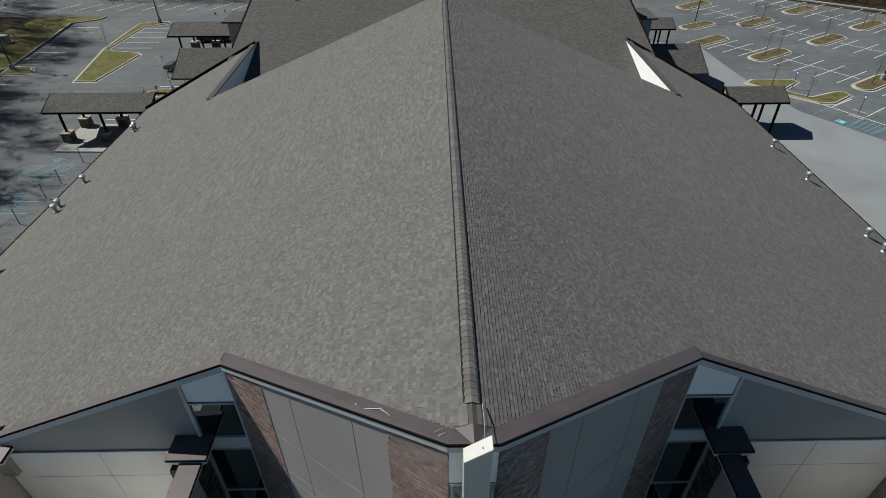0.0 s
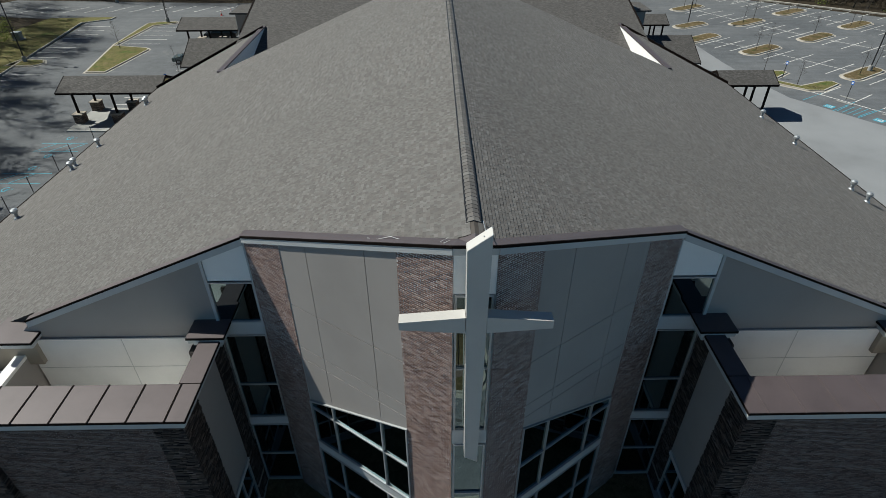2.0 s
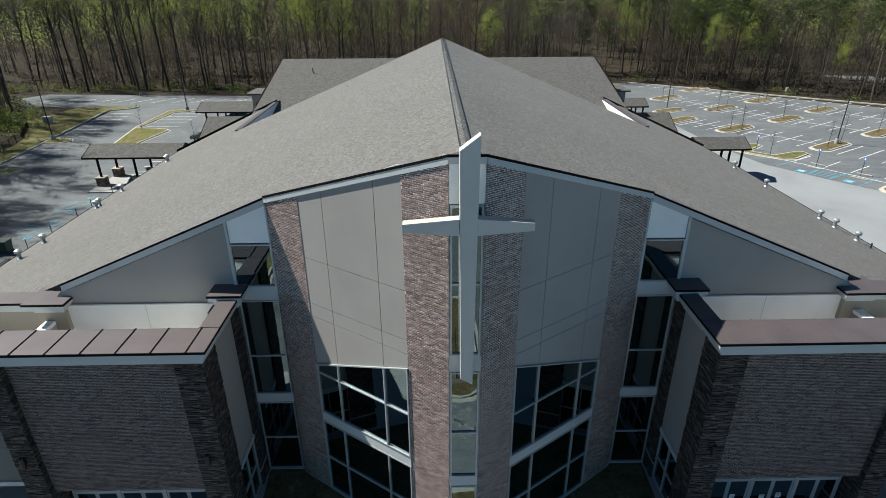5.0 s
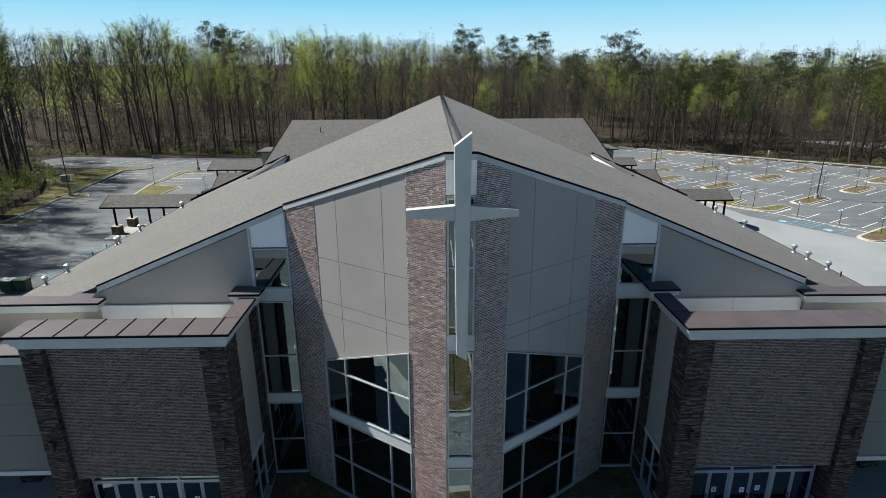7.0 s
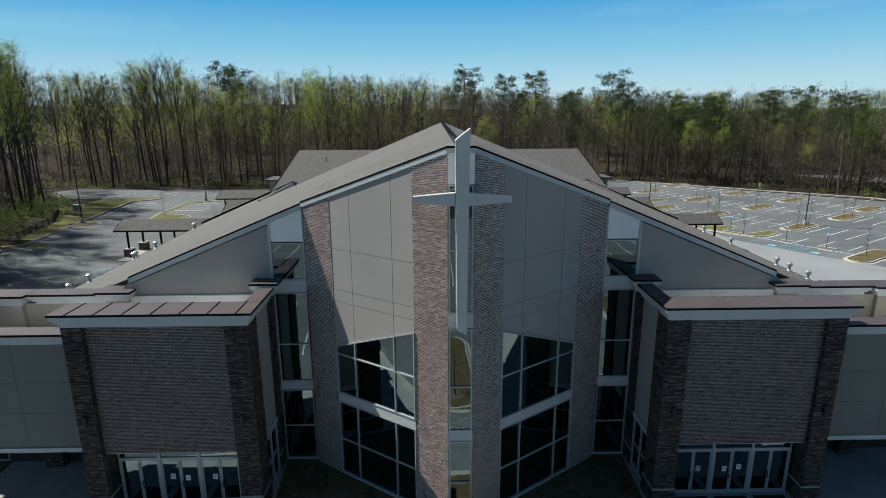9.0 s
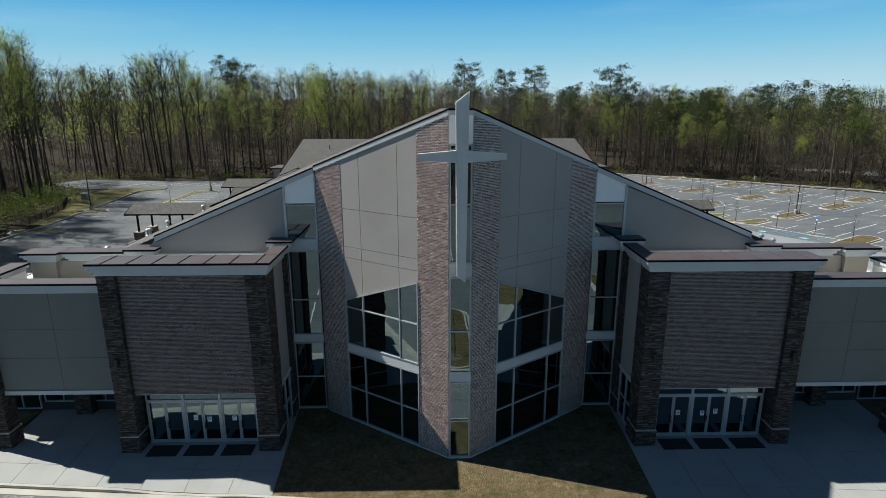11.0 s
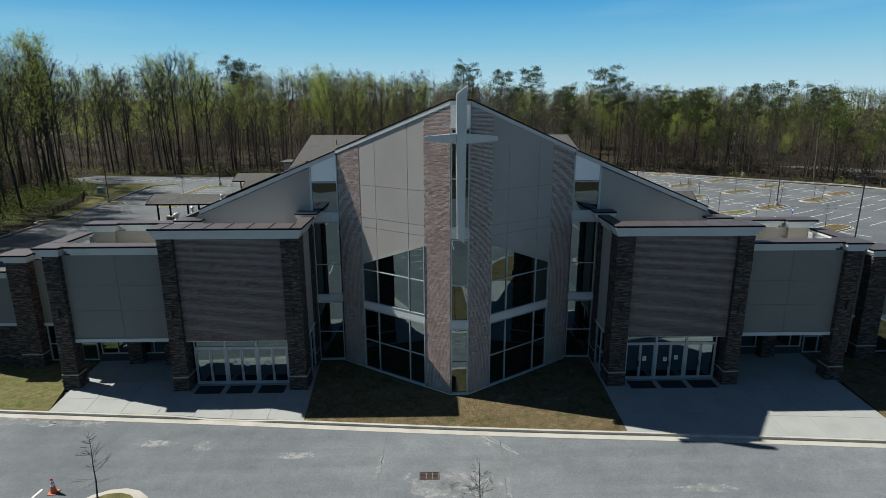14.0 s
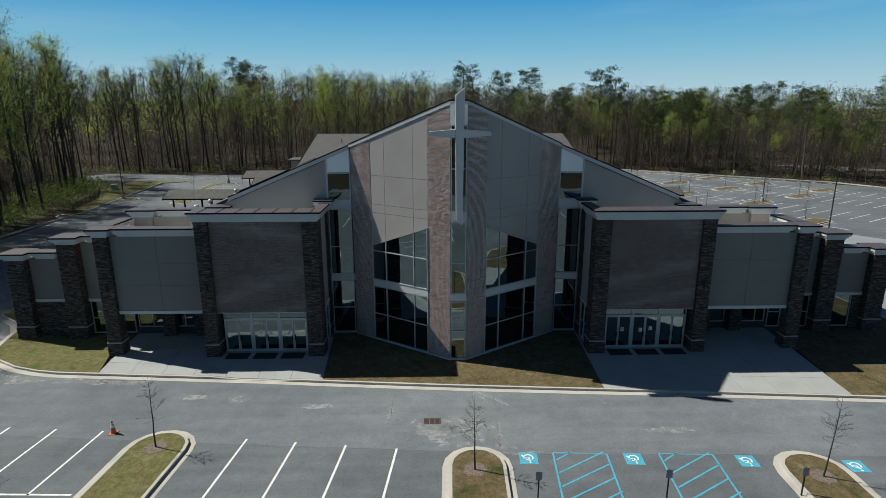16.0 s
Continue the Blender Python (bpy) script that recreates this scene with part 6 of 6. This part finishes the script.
rnd = random.Random(5)
for lane, (d0, d1, step) in enumerate(((0, 6, 4.4), (5, 14, 4.6), (13, 26, 9.5))):
    for x, y in edge_points(step, 1.2, d0, d1, rnd):
        if x < -62:
            mix = ("bare", "bare", "bare", "bare", "sparse", "leaf")
            sc = rnd.uniform(1.05, 1.38)
        elif x < 10:
            mix = ("bare", "bare", "bare", "bare", "bare", "sparse", "leaf", "russet") if lane else ("bare", "bare", "bare", "sparse")
            sc = rnd.uniform(0.85, 1.15)
        elif x < 62:
            mix = ("bare", "bare", "bare", "bare", "sparse", "leaf", "pine", "russet")
            sc = rnd.uniform(0.55, 1.0)
        else:
            mix = ("bare", "bare", "bare", "sparse", "leaf", "pine", "pine")
            sc = rnd.uniform(0.45, 0.9)
        plant(rnd.choice(mix), x, y, sc, rnd)
for i in range(13):
    plant(rnd.choice(("leaf", "sparse", "leaf")), rnd.uniform(-71, -63.5), rnd.uniform(8, 50), rnd.uniform(1.1, 1.4), rnd)
for i in range(34):
    x, y = rnd.uniform(44, 104), rnd.uniform(126, 190)
    if (x - 46) * 0.6 + (y - 129) * 0.8 > 4:
        plant(rnd.choice(("leaf", "leaf", "sparse", "pine", "bare")), x, y, rnd.uniform(0.6, 0.95), rnd)
for i in range(20):
    plant(rnd.choice(("bare", "bare", "sparse")), rnd.uniform(-65, -59.5), rnd.uniform(5, 37), rnd.uniform(1.2, 1.5), rnd)
for i in range(30):
    plant(rnd.choice(("bare", "sparse", "sparse", "leaf")), rnd.uniform(-90, -66), rnd.uniform(2, 62), rnd.uniform(1.1, 1.45), rnd)
for x, y, k, sc in ((-65.5, 38, "leaf", 0.95), (-67, 47, "leaf", 0.9), (-66, 30, "sparse", 1.0), (-68, 25, "leaf", 0.9), (-71, 62, "leaf", 0.7), (9, 150, "pine", 1.2), (20, 150, "pine", 1.12), (30, 146, "pine", 1.15), (50, 140, "pine", 1.15), (55, 143, "pine", 1.05), (86, 112, "pine", 0.95), (91, 106, "pine", 0.9), (81, 117, "pine", 0.92), (108, 98, "pine", 1.05), (116, 92, "pine", 1.1), (72, 126, "pine", 0.9), (-62, 150, "pine", 1.25), (-58, 152, "pine", 1.2)):
    plant(k, x, y, sc, rnd)


# undergrowth and far woods
def inner_wood(name, n, seed, label):
    """The trees behind the front rows: stems and sprays of twigs."""
    rng = np.random.default_rng(seed)
    sp = Soup()
    pts = []
    r = random.Random(seed)
    while len(pts) < n:
        pts += list(edge_points(3.0, 2.0, 9, 95, r))
    r.shuffle(pts)
    west = [(r.uniform(-140, -80), r.uniform(4, 128)) for _ in range(n // 3)]
    north = [(r.uniform(15, 135), r.uniform(125, 240)) for _ in range(n // 4)]
    north = [(x, y) for x, y in north if (x - 46) * 0.57 + (y - 129) * 0.82 > 5 and (y - 129) * 0.93 - (x - 46) * 0.36 > 5]
    pts = [(x, y) for x, y in west if x < -104 or y < 88] + north + pts
    for x, y in pts[:n]:
        up = HILL(x, y) - 0.5
        h = rng.uniform(16, 24) * (1.0 if x < -62 else 0.95 if x < 30 else 0.8)
        b = rng.normal(0, 0.5, 4)
        sp.limb([(x, y, up), (x + b[0], y + b[1], up + h * 0.5), (x + b[2], y + b[3], up + h * 0.95)], rng.uniform(0.8, 1.3) * np.array([0.085, 0.06, 0.015]), 3)
        m = 46
        t = rng.uniform(0.32, 1.0, m)
        az = rng.uniform(0, 6.28, m)
        o = np.stack([x + b[2] * t, y + b[3] * t, up + t * h * 0.92], 1)
        d = np.stack([np.cos(az), np.sin(az), rng.uniform(0.25, 1.5, m)], 1)
        ln = (h * 0.27 * (1.1 - t) + 1.2) * rng.uniform(0.5, 1.1, m)
        d = d / np.linalg.norm(d, axis=1)[:, None] * ln[:, None]
        sp.twigs(o, d, 0.035, rng)
        k = 110
        j = rng.integers(0, m, k)
        q = o[j] + d[j] * rng.uniform(0.4, 1.0, (k, 1))
        g = rng.normal(size=(k, 3)) + [0, 0, 0.5]
        g *= rng.uniform(0.8, 1.6, (k, 1)) / np.linalg.norm(g, axis=1)[:, None]
        sp.twigs(q, g, 0.036, rng)
    return tagged(new(name, sp.mesh(name, M_TWIG)), label, "woods", kind="stuff")


inner_wood("inner_woods", 1750, 61, "bare grey-brown stems deep in the wood")


def thicket(name, spots, seed, label):
    """Thin bare saplings and brush: slender stems with upright twigs."""
    rng = np.random.default_rng(seed)
    sp = Soup()
    for x, y in spots:
        h = rng.uniform(2.0, 11.0)
        m = 16
        base = np.array([x, y, LOT - 0.2 + HILL(x, y)])
        top = base + [rng.normal(0, 0.08) * h, rng.normal(0, 0.08) * h, h]
        w = 0.012 + 0.0032 * h
        ang = rng.uniform(0, 3.14)
        for a in (ang, ang + 1.57):
            sd = np.array([math.cos(a), math.sin(a), 0]) * w
            sp.add([base - sd, base + sd, top], [(0, 1, 2)])
        t = rng.uniform(0.25, 0.98, m)
        o = base + (top - base) * t[:, None]
        d = rng.normal(size=(m, 3)) * [1, 1, 0.6] + [0, 0, 0.5]
        d *= (rng.uniform(0.12, 0.3, m) * h)[:, None] / np.linalg.norm(d, axis=1)[:, None]
        sd = np.cross(d, rng.normal(size=(m, 3)))
        sd *= 0.02 / (np.linalg.norm(sd, axis=1)[:, None] + 1e-9)
        sp.add(np.stack([o - sd, o + sd, o + d], 1), [(3 * i, 3 * i + 1, 3 * i + 2) for i in range(m)])
        q = o + d * rng.uniform(0.4, 0.9, (m, 1))
        g = d * 0.5 + rng.normal(0, 0.35, (m, 3))
        sd = np.cross(g, rng.normal(size=(m, 3)))
        sd *= 0.014 / (np.linalg.norm(sd, axis=1)[:, None] + 1e-9)
        sp.add(np.stack([q - sd, q + sd, q + g], 1), [(3 * i, 3 * i + 1, 3 * i + 2) for i in range(m)])
    return tagged(new(name, sp.mesh(name, M_TWIG)), label, "undergrowth", kind="stuff")


rnd = random.Random(19)
thicket("thicket", [p for k in range(4) for p in edge_points(0.6, 1.2, 0.5 + 5 * k, 8.0 + 9 * k, rnd)], 71, "bare grey-brown saplings filling the wood's edge")


# low growth
def mounds(name, spots, leaf, per, size, label, seed, material):
    rng = np.random.default_rng(seed)
    sp = Soup()
    for x, y, r, h in spots:
        c = rng.normal(size=(per, 3))
        c /= np.linalg.norm(c, axis=1)[:, None]
        c = c * rng.uniform(0.45, 1.0, (per, 1)) * [r, r, h] + [x, y, LOT + HILL(x, y) + h * 0.5]
        c[:, 2] = np.maximum(c[:, 2], LOT + HILL(x, y))
        sp.leaves(c, size, rng, 0.7)
    return tagged(new(name, sp.mesh(name, material)), label, "undergrowth", kind="stuff")


rnd = random.Random(9)
low = [(x, y, rnd.uniform(0.8, 2.0), rnd.uniform(0.5, 1.4)) for x, y in edge_points(1.5, 1.0, -1.0, 6.0, rnd) if x < 40 or rnd.random() < 0.25]
low += [(rnd.uniform(-78, -64.5) - max(0, (y - 60) * 0.22), y, rnd.uniform(1.2, 2.6), rnd.uniform(1.0, 2.6)) for y in [rnd.uniform(15, 92) for _ in range(170)]]
mounds("undergrowth", low, M_SHRUB, 130, 0.14, "tangled green undergrowth along the wood's edge", 3, M_SHRUB)
brush = [(x, y, rnd.uniform(1.0, 2.4), rnd.uniform(0.8, 2.4)) for x, y in edge_points(1.1, 2.0, 0.0, 26.0, rnd)]
brush += [(x, y, rnd.uniform(2.0, 4.0), rnd.uniform(2.0, 8.0)) for k in range(3) for x, y in edge_points(1.6, 2.0, 8.0, 80.0, rnd)]
mounds("brushwood", brush, M_BUDS, 48, 0.28, "grey-brown bare brushwood under the trees", 4, M_TWIG)


def far_wood(name, n, material, seed, hmin, hmax, size, label, per=34, behind=False, thin=0.75):
    rng = np.random.default_rng(seed)
    sp, stems = Soup(), Soup()
    k = 0
    while k < n:
        a = rng.uniform(-1.25, 1.25)
        d = rng.uniform(170, 420) if k % 3 else rng.uniform(170, 280)
        x, y = d * math.sin(a), d * math.cos(a) + 5
        if behind:
            x, y = rng.uniform(-260, 260), rng.uniform(-190, -92)
        elif y < 60 and abs(x) < 150:
            continue
        h = rng.uniform(hmin, hmax)
        r = rng.uniform(2.2, 4.2)
        up = 0 if behind else HILL(x, y)
        # boughs, each a cloud of sprays
        m = 9
        bough = rng.normal(size=(m, 3))
        bough = bough / np.linalg.norm(bough, axis=1)[:, None] * [r * 0.75, r * 0.75, h * 0.34] * rng.uniform(0.4, 1.1, (m, 1))
        c = bough[rng.integers(0, m, per)] + rng.normal(0, 0.33, (per, 3)) * [r, r, r * 0.8] + [x, y, up + h * 0.55]
        sp.leaves(c, size, rng, thin)
        stems.limb([(x, y, up - 0.4), (x, y, up + h * 0.5), (x, y, up + h * 0.8)], [0.14, 0.1, 0.03], 3)
        k += 1
    tagged(new("tree_stems", stems.mesh("tree_stems", M_BARK)), "dark stems of the far woods", "woods", kind="stuff")
    return tagged(new(name, sp.mesh(name, material)), label, "woods", kind="stuff")


def mid_wood(name, spots, material, seed, per, size, label):
    """Crowns crowding behind the wood's edge, each on its stem."""
    rng = np.random.default_rng(seed)
    sp, stems = Soup(), Soup()
    for x, y in spots:
        h, up = rng.uniform(15, 22) * (1.0 if x < 20 else 0.88), HILL(x, y)
        r = rng.uniform(2.2, 4.2)
        c = rng.normal(size=(per, 3))
        c /= np.linalg.norm(c, axis=1)[:, None]
        c = c * rng.uniform(0.35, 1.0, (per, 1)) * [r, r, h * 0.3] + [x, y, up + h * 0.68]
        sp.leaves(c, size, rng, 0.3)
        stems.limb([(x, y, up - 0.4), (x, y, up + h * 0.5), (x, y, up + h * 0.9)], [0.16, 0.12, 0.04], 3)
    tagged(new("tree_stems", stems.mesh("tree_stems", M_BARK)), "dark stems behind the wood's edge", "woods", kind="stuff")
    return tagged(new(name, sp.mesh(name, material)), label, "woods", kind="stuff")


rnd = random.Random(77)
crowd = [p for k in range(3) for p in edge_points(5.5, 2.0, 16, 95, rnd)]
mid_wood("mid_woods", crowd, M_LEAF, 82, 190, 0.17, "trees in young green leaf behind the wood's edge")
far_wood("far_woods", 1250, M_TWIG, 31, 14, 22, 0.6, "far grey-brown bare woods", 170, thin=0.13)
far_wood("far_woods", 850, M_LEAF, 32, 14, 21, 0.24, "far woods in young green leaf", 210)
far_wood("far_pines", 520, M_NEEDLE, 33, 16, 23, 0.27, "far dark green pine woods", 230)
# never in view: added behind the camera to cut sky fill on the front
far_wood("rear_woods", 900, M_NEEDLE, 34, 14, 22, 0.9, "unseen dark woods behind the camera, added to block low sky light", 34, True)


def cottage(x, y, w, d, h, turn, label):
    ob = thing("house", label, "house", (x, y, LOT - 0.1 + HILL(x, y)))
    ob.rotation_euler.z = turn
    part("wall", boxes((-w / 2, w / 2, -d / 2, d / 2, 0, h)), M_SIDING, ob)
    bm = bmesh.new()
    for k in (-1, 1):
        slab(bm, [(-w / 2 - 0.4, 0), (w / 2 + 0.4, 0), (w / 2 + 0.4, k * (d / 2 + 0.5)), (-w / 2 - 0.4, k * (d / 2 + 0.5))], lambda a, b: h + 2.4 * (1 - abs(b) / (d / 2 + 0.5)) - 0.2, lambda a, b: h + 2.4 * (1 - abs(b) / (d / 2 + 0.5)))
    part("roof", bm, M_FAR_SHINGLE, ob)
    for i in range(4):
        for z in (1.0, 3.6):
            if z + 1.3 < h:
                xx = -w / 2 + w * (i + 0.5) / 4
                wd = part("window", boxes((xx - 0.5, xx + 0.5, -d / 2 - 0.05, -d / 2, z, z + 1.3)), M_TRIM, ob)
                part("pane", boxes((xx - 0.42, xx + 0.42, -d / 2 - 0.07, -d / 2 - 0.052, z + 0.08, z + 1.22)), M_GLASS_DARK, wd)


cottage(80, 236, 11, 9, 5.8, 0.2, "white two-storey house glimpsed through the trees")
cottage(71, 228, 9, 8, 4.0, -0.15, "pale house glimpsed through the trees")
flat("field", [(100, 136), (112, 118), (150, 112), (165, 150), (118, 160)], LOT - 0.03, M_ASPHALT, "pale bare clearing seen between the trunks", "ground")

# ---------------------------------------------------------------- bricks, ledge stones and shingles
BL, BH, JOINT = 0.2032, 0.0685, 0.0155


def place(face, u, d, z):
    x, y = face.at(u, d)
    return Matrix(((face.e[0], face.n[0], 0, x), (face.e[1], face.n[1], 0, y), (0, 0, 1, z), (0, 0, 0, 1)))


def piece_mesh(name, w, p, h, material, bite=0.02):
    """A block seen from its front, with bevelled arrises; x along the wall, y out of it, z up."""
    b = 0.004
    v = [(0, -bite, 0), (w, -bite, 0), (w, -bite, h), (0, -bite, h), (0, p - b, 0), (w, p - b, 0), (w, p - b, h), (0, p - b, h), (b, p, b), (w - b, p, b), (w - b, p, h - b), (b, p, h - b)]
    f = [(0, 4, 5, 1), (1, 5, 6, 2), (2, 6, 7, 3), (3, 7, 4, 0), (4, 8, 9, 5), (5, 9, 10, 6), (6, 10, 11, 7), (7, 11, 8, 4), (8, 11, 10, 9)]
    return mesh_of(name, v, f, material)


def block(soup, face, u0, u1, z0, z1, proud):
    a, b = face.at(u0, -0.01), face.at(u1, -0.01)
    c, d = face.at(u0, proud), face.at(u1, proud)
    soup.add([(*a, z0), (*b, z0), (*b, z1), (*a, z1), (*c, z0), (*d, z0), (*d, z1), (*c, z1)], [(4, 7, 6, 5), (0, 4, 5, 1), (1, 5, 6, 2), (2, 6, 7, 3), (3, 7, 4, 0)])


BRICK = piece_mesh("brick", BL - JOINT, 0.006, BH - JOINT, M_BRICK_ONE)
rnd = random.Random(3)
for wall, f, u0, u1, z0, top, _ in brick_walls:
    sp = Soup()
    single = u0 == 0.0 and u1 < 2
    row, z = 0, z0
    while z + BH - JOINT < max(top(u0), top(u1)):
        u = u0 - (BL / 2 if row % 2 else 0) - rnd.uniform(0, 0.02)
        while u < u1 - 0.03:
            a, b = max(u, u0) , min(u + BL - JOINT, u1)
            if b - a > 0.03 and z + BH - JOINT <= min(top(a), top(b)) + 0.02:
                if single and z > 14.7 and b - a > BL * 0.9:
                    ob = new("brick", BRICK)
                    ob.parent = wall
                    ob.matrix_basis = place(f, a, rnd.uniform(-0.002, 0.002), z)
                else:
                    block(sp, f, a, b, z + rnd.uniform(-0.002, 0.002), z + BH - JOINT + rnd.uniform(-0.002, 0.002), 0.006 + rnd.uniform(-0.003, 0.003))
            u += BL * rnd.uniform(0.97, 1.03)
        z += BH * rnd.uniform(0.96, 1.05)
        row += 1
    ob = tagged(new("brickwork", sp.mesh("brickwork", M_BRICK_SHADED if z0 > 3 else M_BRICK_PROW)), "brown blended bricks in running bond", kind="stuff")
    ob.parent = wall

count = 0
for wall, f, n, z0, z1 in stone_walls:
    sp = Soup()
    z = z0
    while z < z1 - 0.02:
        h = min(rnd.choice((0.03, 0.04, 0.05, 0.07)), z1 - z)
        u = -rnd.uniform(0.0, 0.05)
        while u < n:
            w = rnd.uniform(0.12, 0.38)
            e = min(u + w, n + rnd.uniform(0, 0.04))
            if e - u > 0.04:
                if count < 200 and z > 6.5 and abs(f.o[0]) < 11:
                    ob = new("ledge_stone", piece_mesh("ledge_stone", e - u - 0.006, rnd.uniform(0.018, 0.06), h - 0.005, M_STONE_ONE))
                    ob.parent = wall
                    ob.matrix_basis = place(f, u, 0, z)
                    count += 1
                else:
                    block(sp, f, u, e - 0.006, z, z + h - 0.005, rnd.uniform(0.018, 0.06))
            u += w
        z += h
    if sp.n:
        ob = tagged(new("stonework", sp.mesh("stonework", M_STONE)), "dark mixed ledge stones with raked joints", kind="stuff")
        ob.parent = wall

# shingles, course by course
EXPO = 0.108 / math.sqrt(1 + SLOPE**2)
rng = np.random.default_rng(8)


def front_y(x):
    return 0.48 if x < 0.4 else 0.48 + (x - 0.4) * 5.02 / 7.2 if x < 7.6 else 5.18 if x < 16.3 else 5.55


def back_y(x):
    return 39.5 if x < 20 else 54.2 - (x - 20) * 0.735


def tab_mesh():
    w, e = 0.24, 0.115
    v = [(0, 0, 0.004), (w, 0, 0.004), (w, e, 0.016), (0, e, 0.016), (w, e, -0.006), (0, e, -0.006)]
    return mesh_of("shingle", v, [(0, 3, 2, 1), (3, 5, 4, 2)], M_SHINGLE_ONE)


TAB = tab_mesh()
roofs = [o for o in church.children if o.name.startswith("roof") and o.data.materials[0] is M_UNDERLAY]
for s, roof in zip((-1, 1), roofs):
    vs, n, x, row, loose = [], 0, 0.10, 0, 0
    while x < 29.75:
        y0, y1 = front_y(x), back_y(x)
        widths = np.concatenate([rng.choice((0.08, 0.11, 0.14, 0.18), int(12 / 0.128)), rng.choice((0.22, 0.3, 0.42), int((y1 - y0) / 0.22))])
        cut = y0 - rng.uniform(0, 0.25) + np.concatenate([[0], np.cumsum(widths)])
        a, b = np.maximum(cut[:-1], y0), np.minimum(cut[1:], y1) - 0.004
        ok = b - a > 0.03
        a, b = a[ok], b[ok]
        lift = 0.010 + rng.choice((0.0, 0.007), len(a)) + rng.uniform(0, 0.003, len(a))
        xa, xb = np.full(len(a), x), np.minimum(x + EXPO * (1.04 + rng.choice((0.0, 0.05), len(a))), 29.8)
        za, zb = RIDGE - SLOPE * xa + 0.001, RIDGE - SLOPE * xb + lift
        q = np.stack([np.stack([s * xa, a, za], 1), np.stack([s * xa, b, za], 1), np.stack([s * xb, b, zb], 1), np.stack([s * xb, a, zb], 1),
                      np.stack([s * xb, b, zb - 0.02], 1), np.stack([s * xb, a, zb - 0.02], 1)], 1)
        if x < 1.6:
            near = (a < 3.4) & (b - a > 0.06)
            near &= loose + np.cumsum(near) <= 150
            for yy, ww, ll in zip(a[near], (b - a)[near], lift[near]):
                if ww > 0.0:
                    ob = new("shingle", TAB)
                    ob.parent = roof
                    c = 1 / math.sqrt(1 + SLOPE**2)
                    rot = Matrix(((0, s * c, s * SLOPE * c, s * x), (1, 0, 0, yy), (0, -SLOPE * c, c, RIDGE - SLOPE * x - 0.003), (0, 0, 0, 1)))
                    ob.matrix_basis = rot @ Matrix.Diagonal((ww / 0.24, 1, 1, 1))
                    loose += 1
            q = q[~near]
        vs.append(q.reshape(-1, 3))
        n += len(q)
        x += EXPO
        row += 1
    base = np.arange(n)[:, None] * 6
    faces = np.concatenate([base + [0, 1, 2, 3], base + [3, 2, 4, 5]]).tolist()
    ob = tagged(new("shingles", mesh_of("shingles", np.concatenate(vs).tolist(), faces, M_SHINGLE)), "blended taupe architectural shingles", kind="stuff")
    ob.parent = roof

# ridge vent and its caps
vent = part("ridge_vent", boxes((-0.195, 0.195, 1.05, 39.4, RIDGE - 0.1, RIDGE - 0.035)), M_BLACK, church, "black ridge vent under the caps")
bm = bmesh.new()
for k in (-1, 1):
    slab(bm, [(0, 0), (k * 0.185, 0), (k * 0.185, 0.235), (0, 0.235)], lambda x, y: -abs(x) * SLOPE * 0.8 - 0.012 + 0.012 * y / 0.235, lambda x, y: -abs(x) * SLOPE * 0.8 + 0.016 - 0.012 * y / 0.235)
bmesh.ops.recalc_face_normals(bm, faces=bm.faces)
CAPM = bpy.data.meshes.new("ridge_cap")
bm.to_mesh(CAPM)
bm.free()
CAPM.materials.append(M_SHINGLE_ONE)
for i in range(188):
    ob = new("ridge_cap", CAPM)
    ob.parent = vent
    ob.matrix_basis = Matrix.Translation((0, 1.02 + 0.204 * i, RIDGE + 0.005))
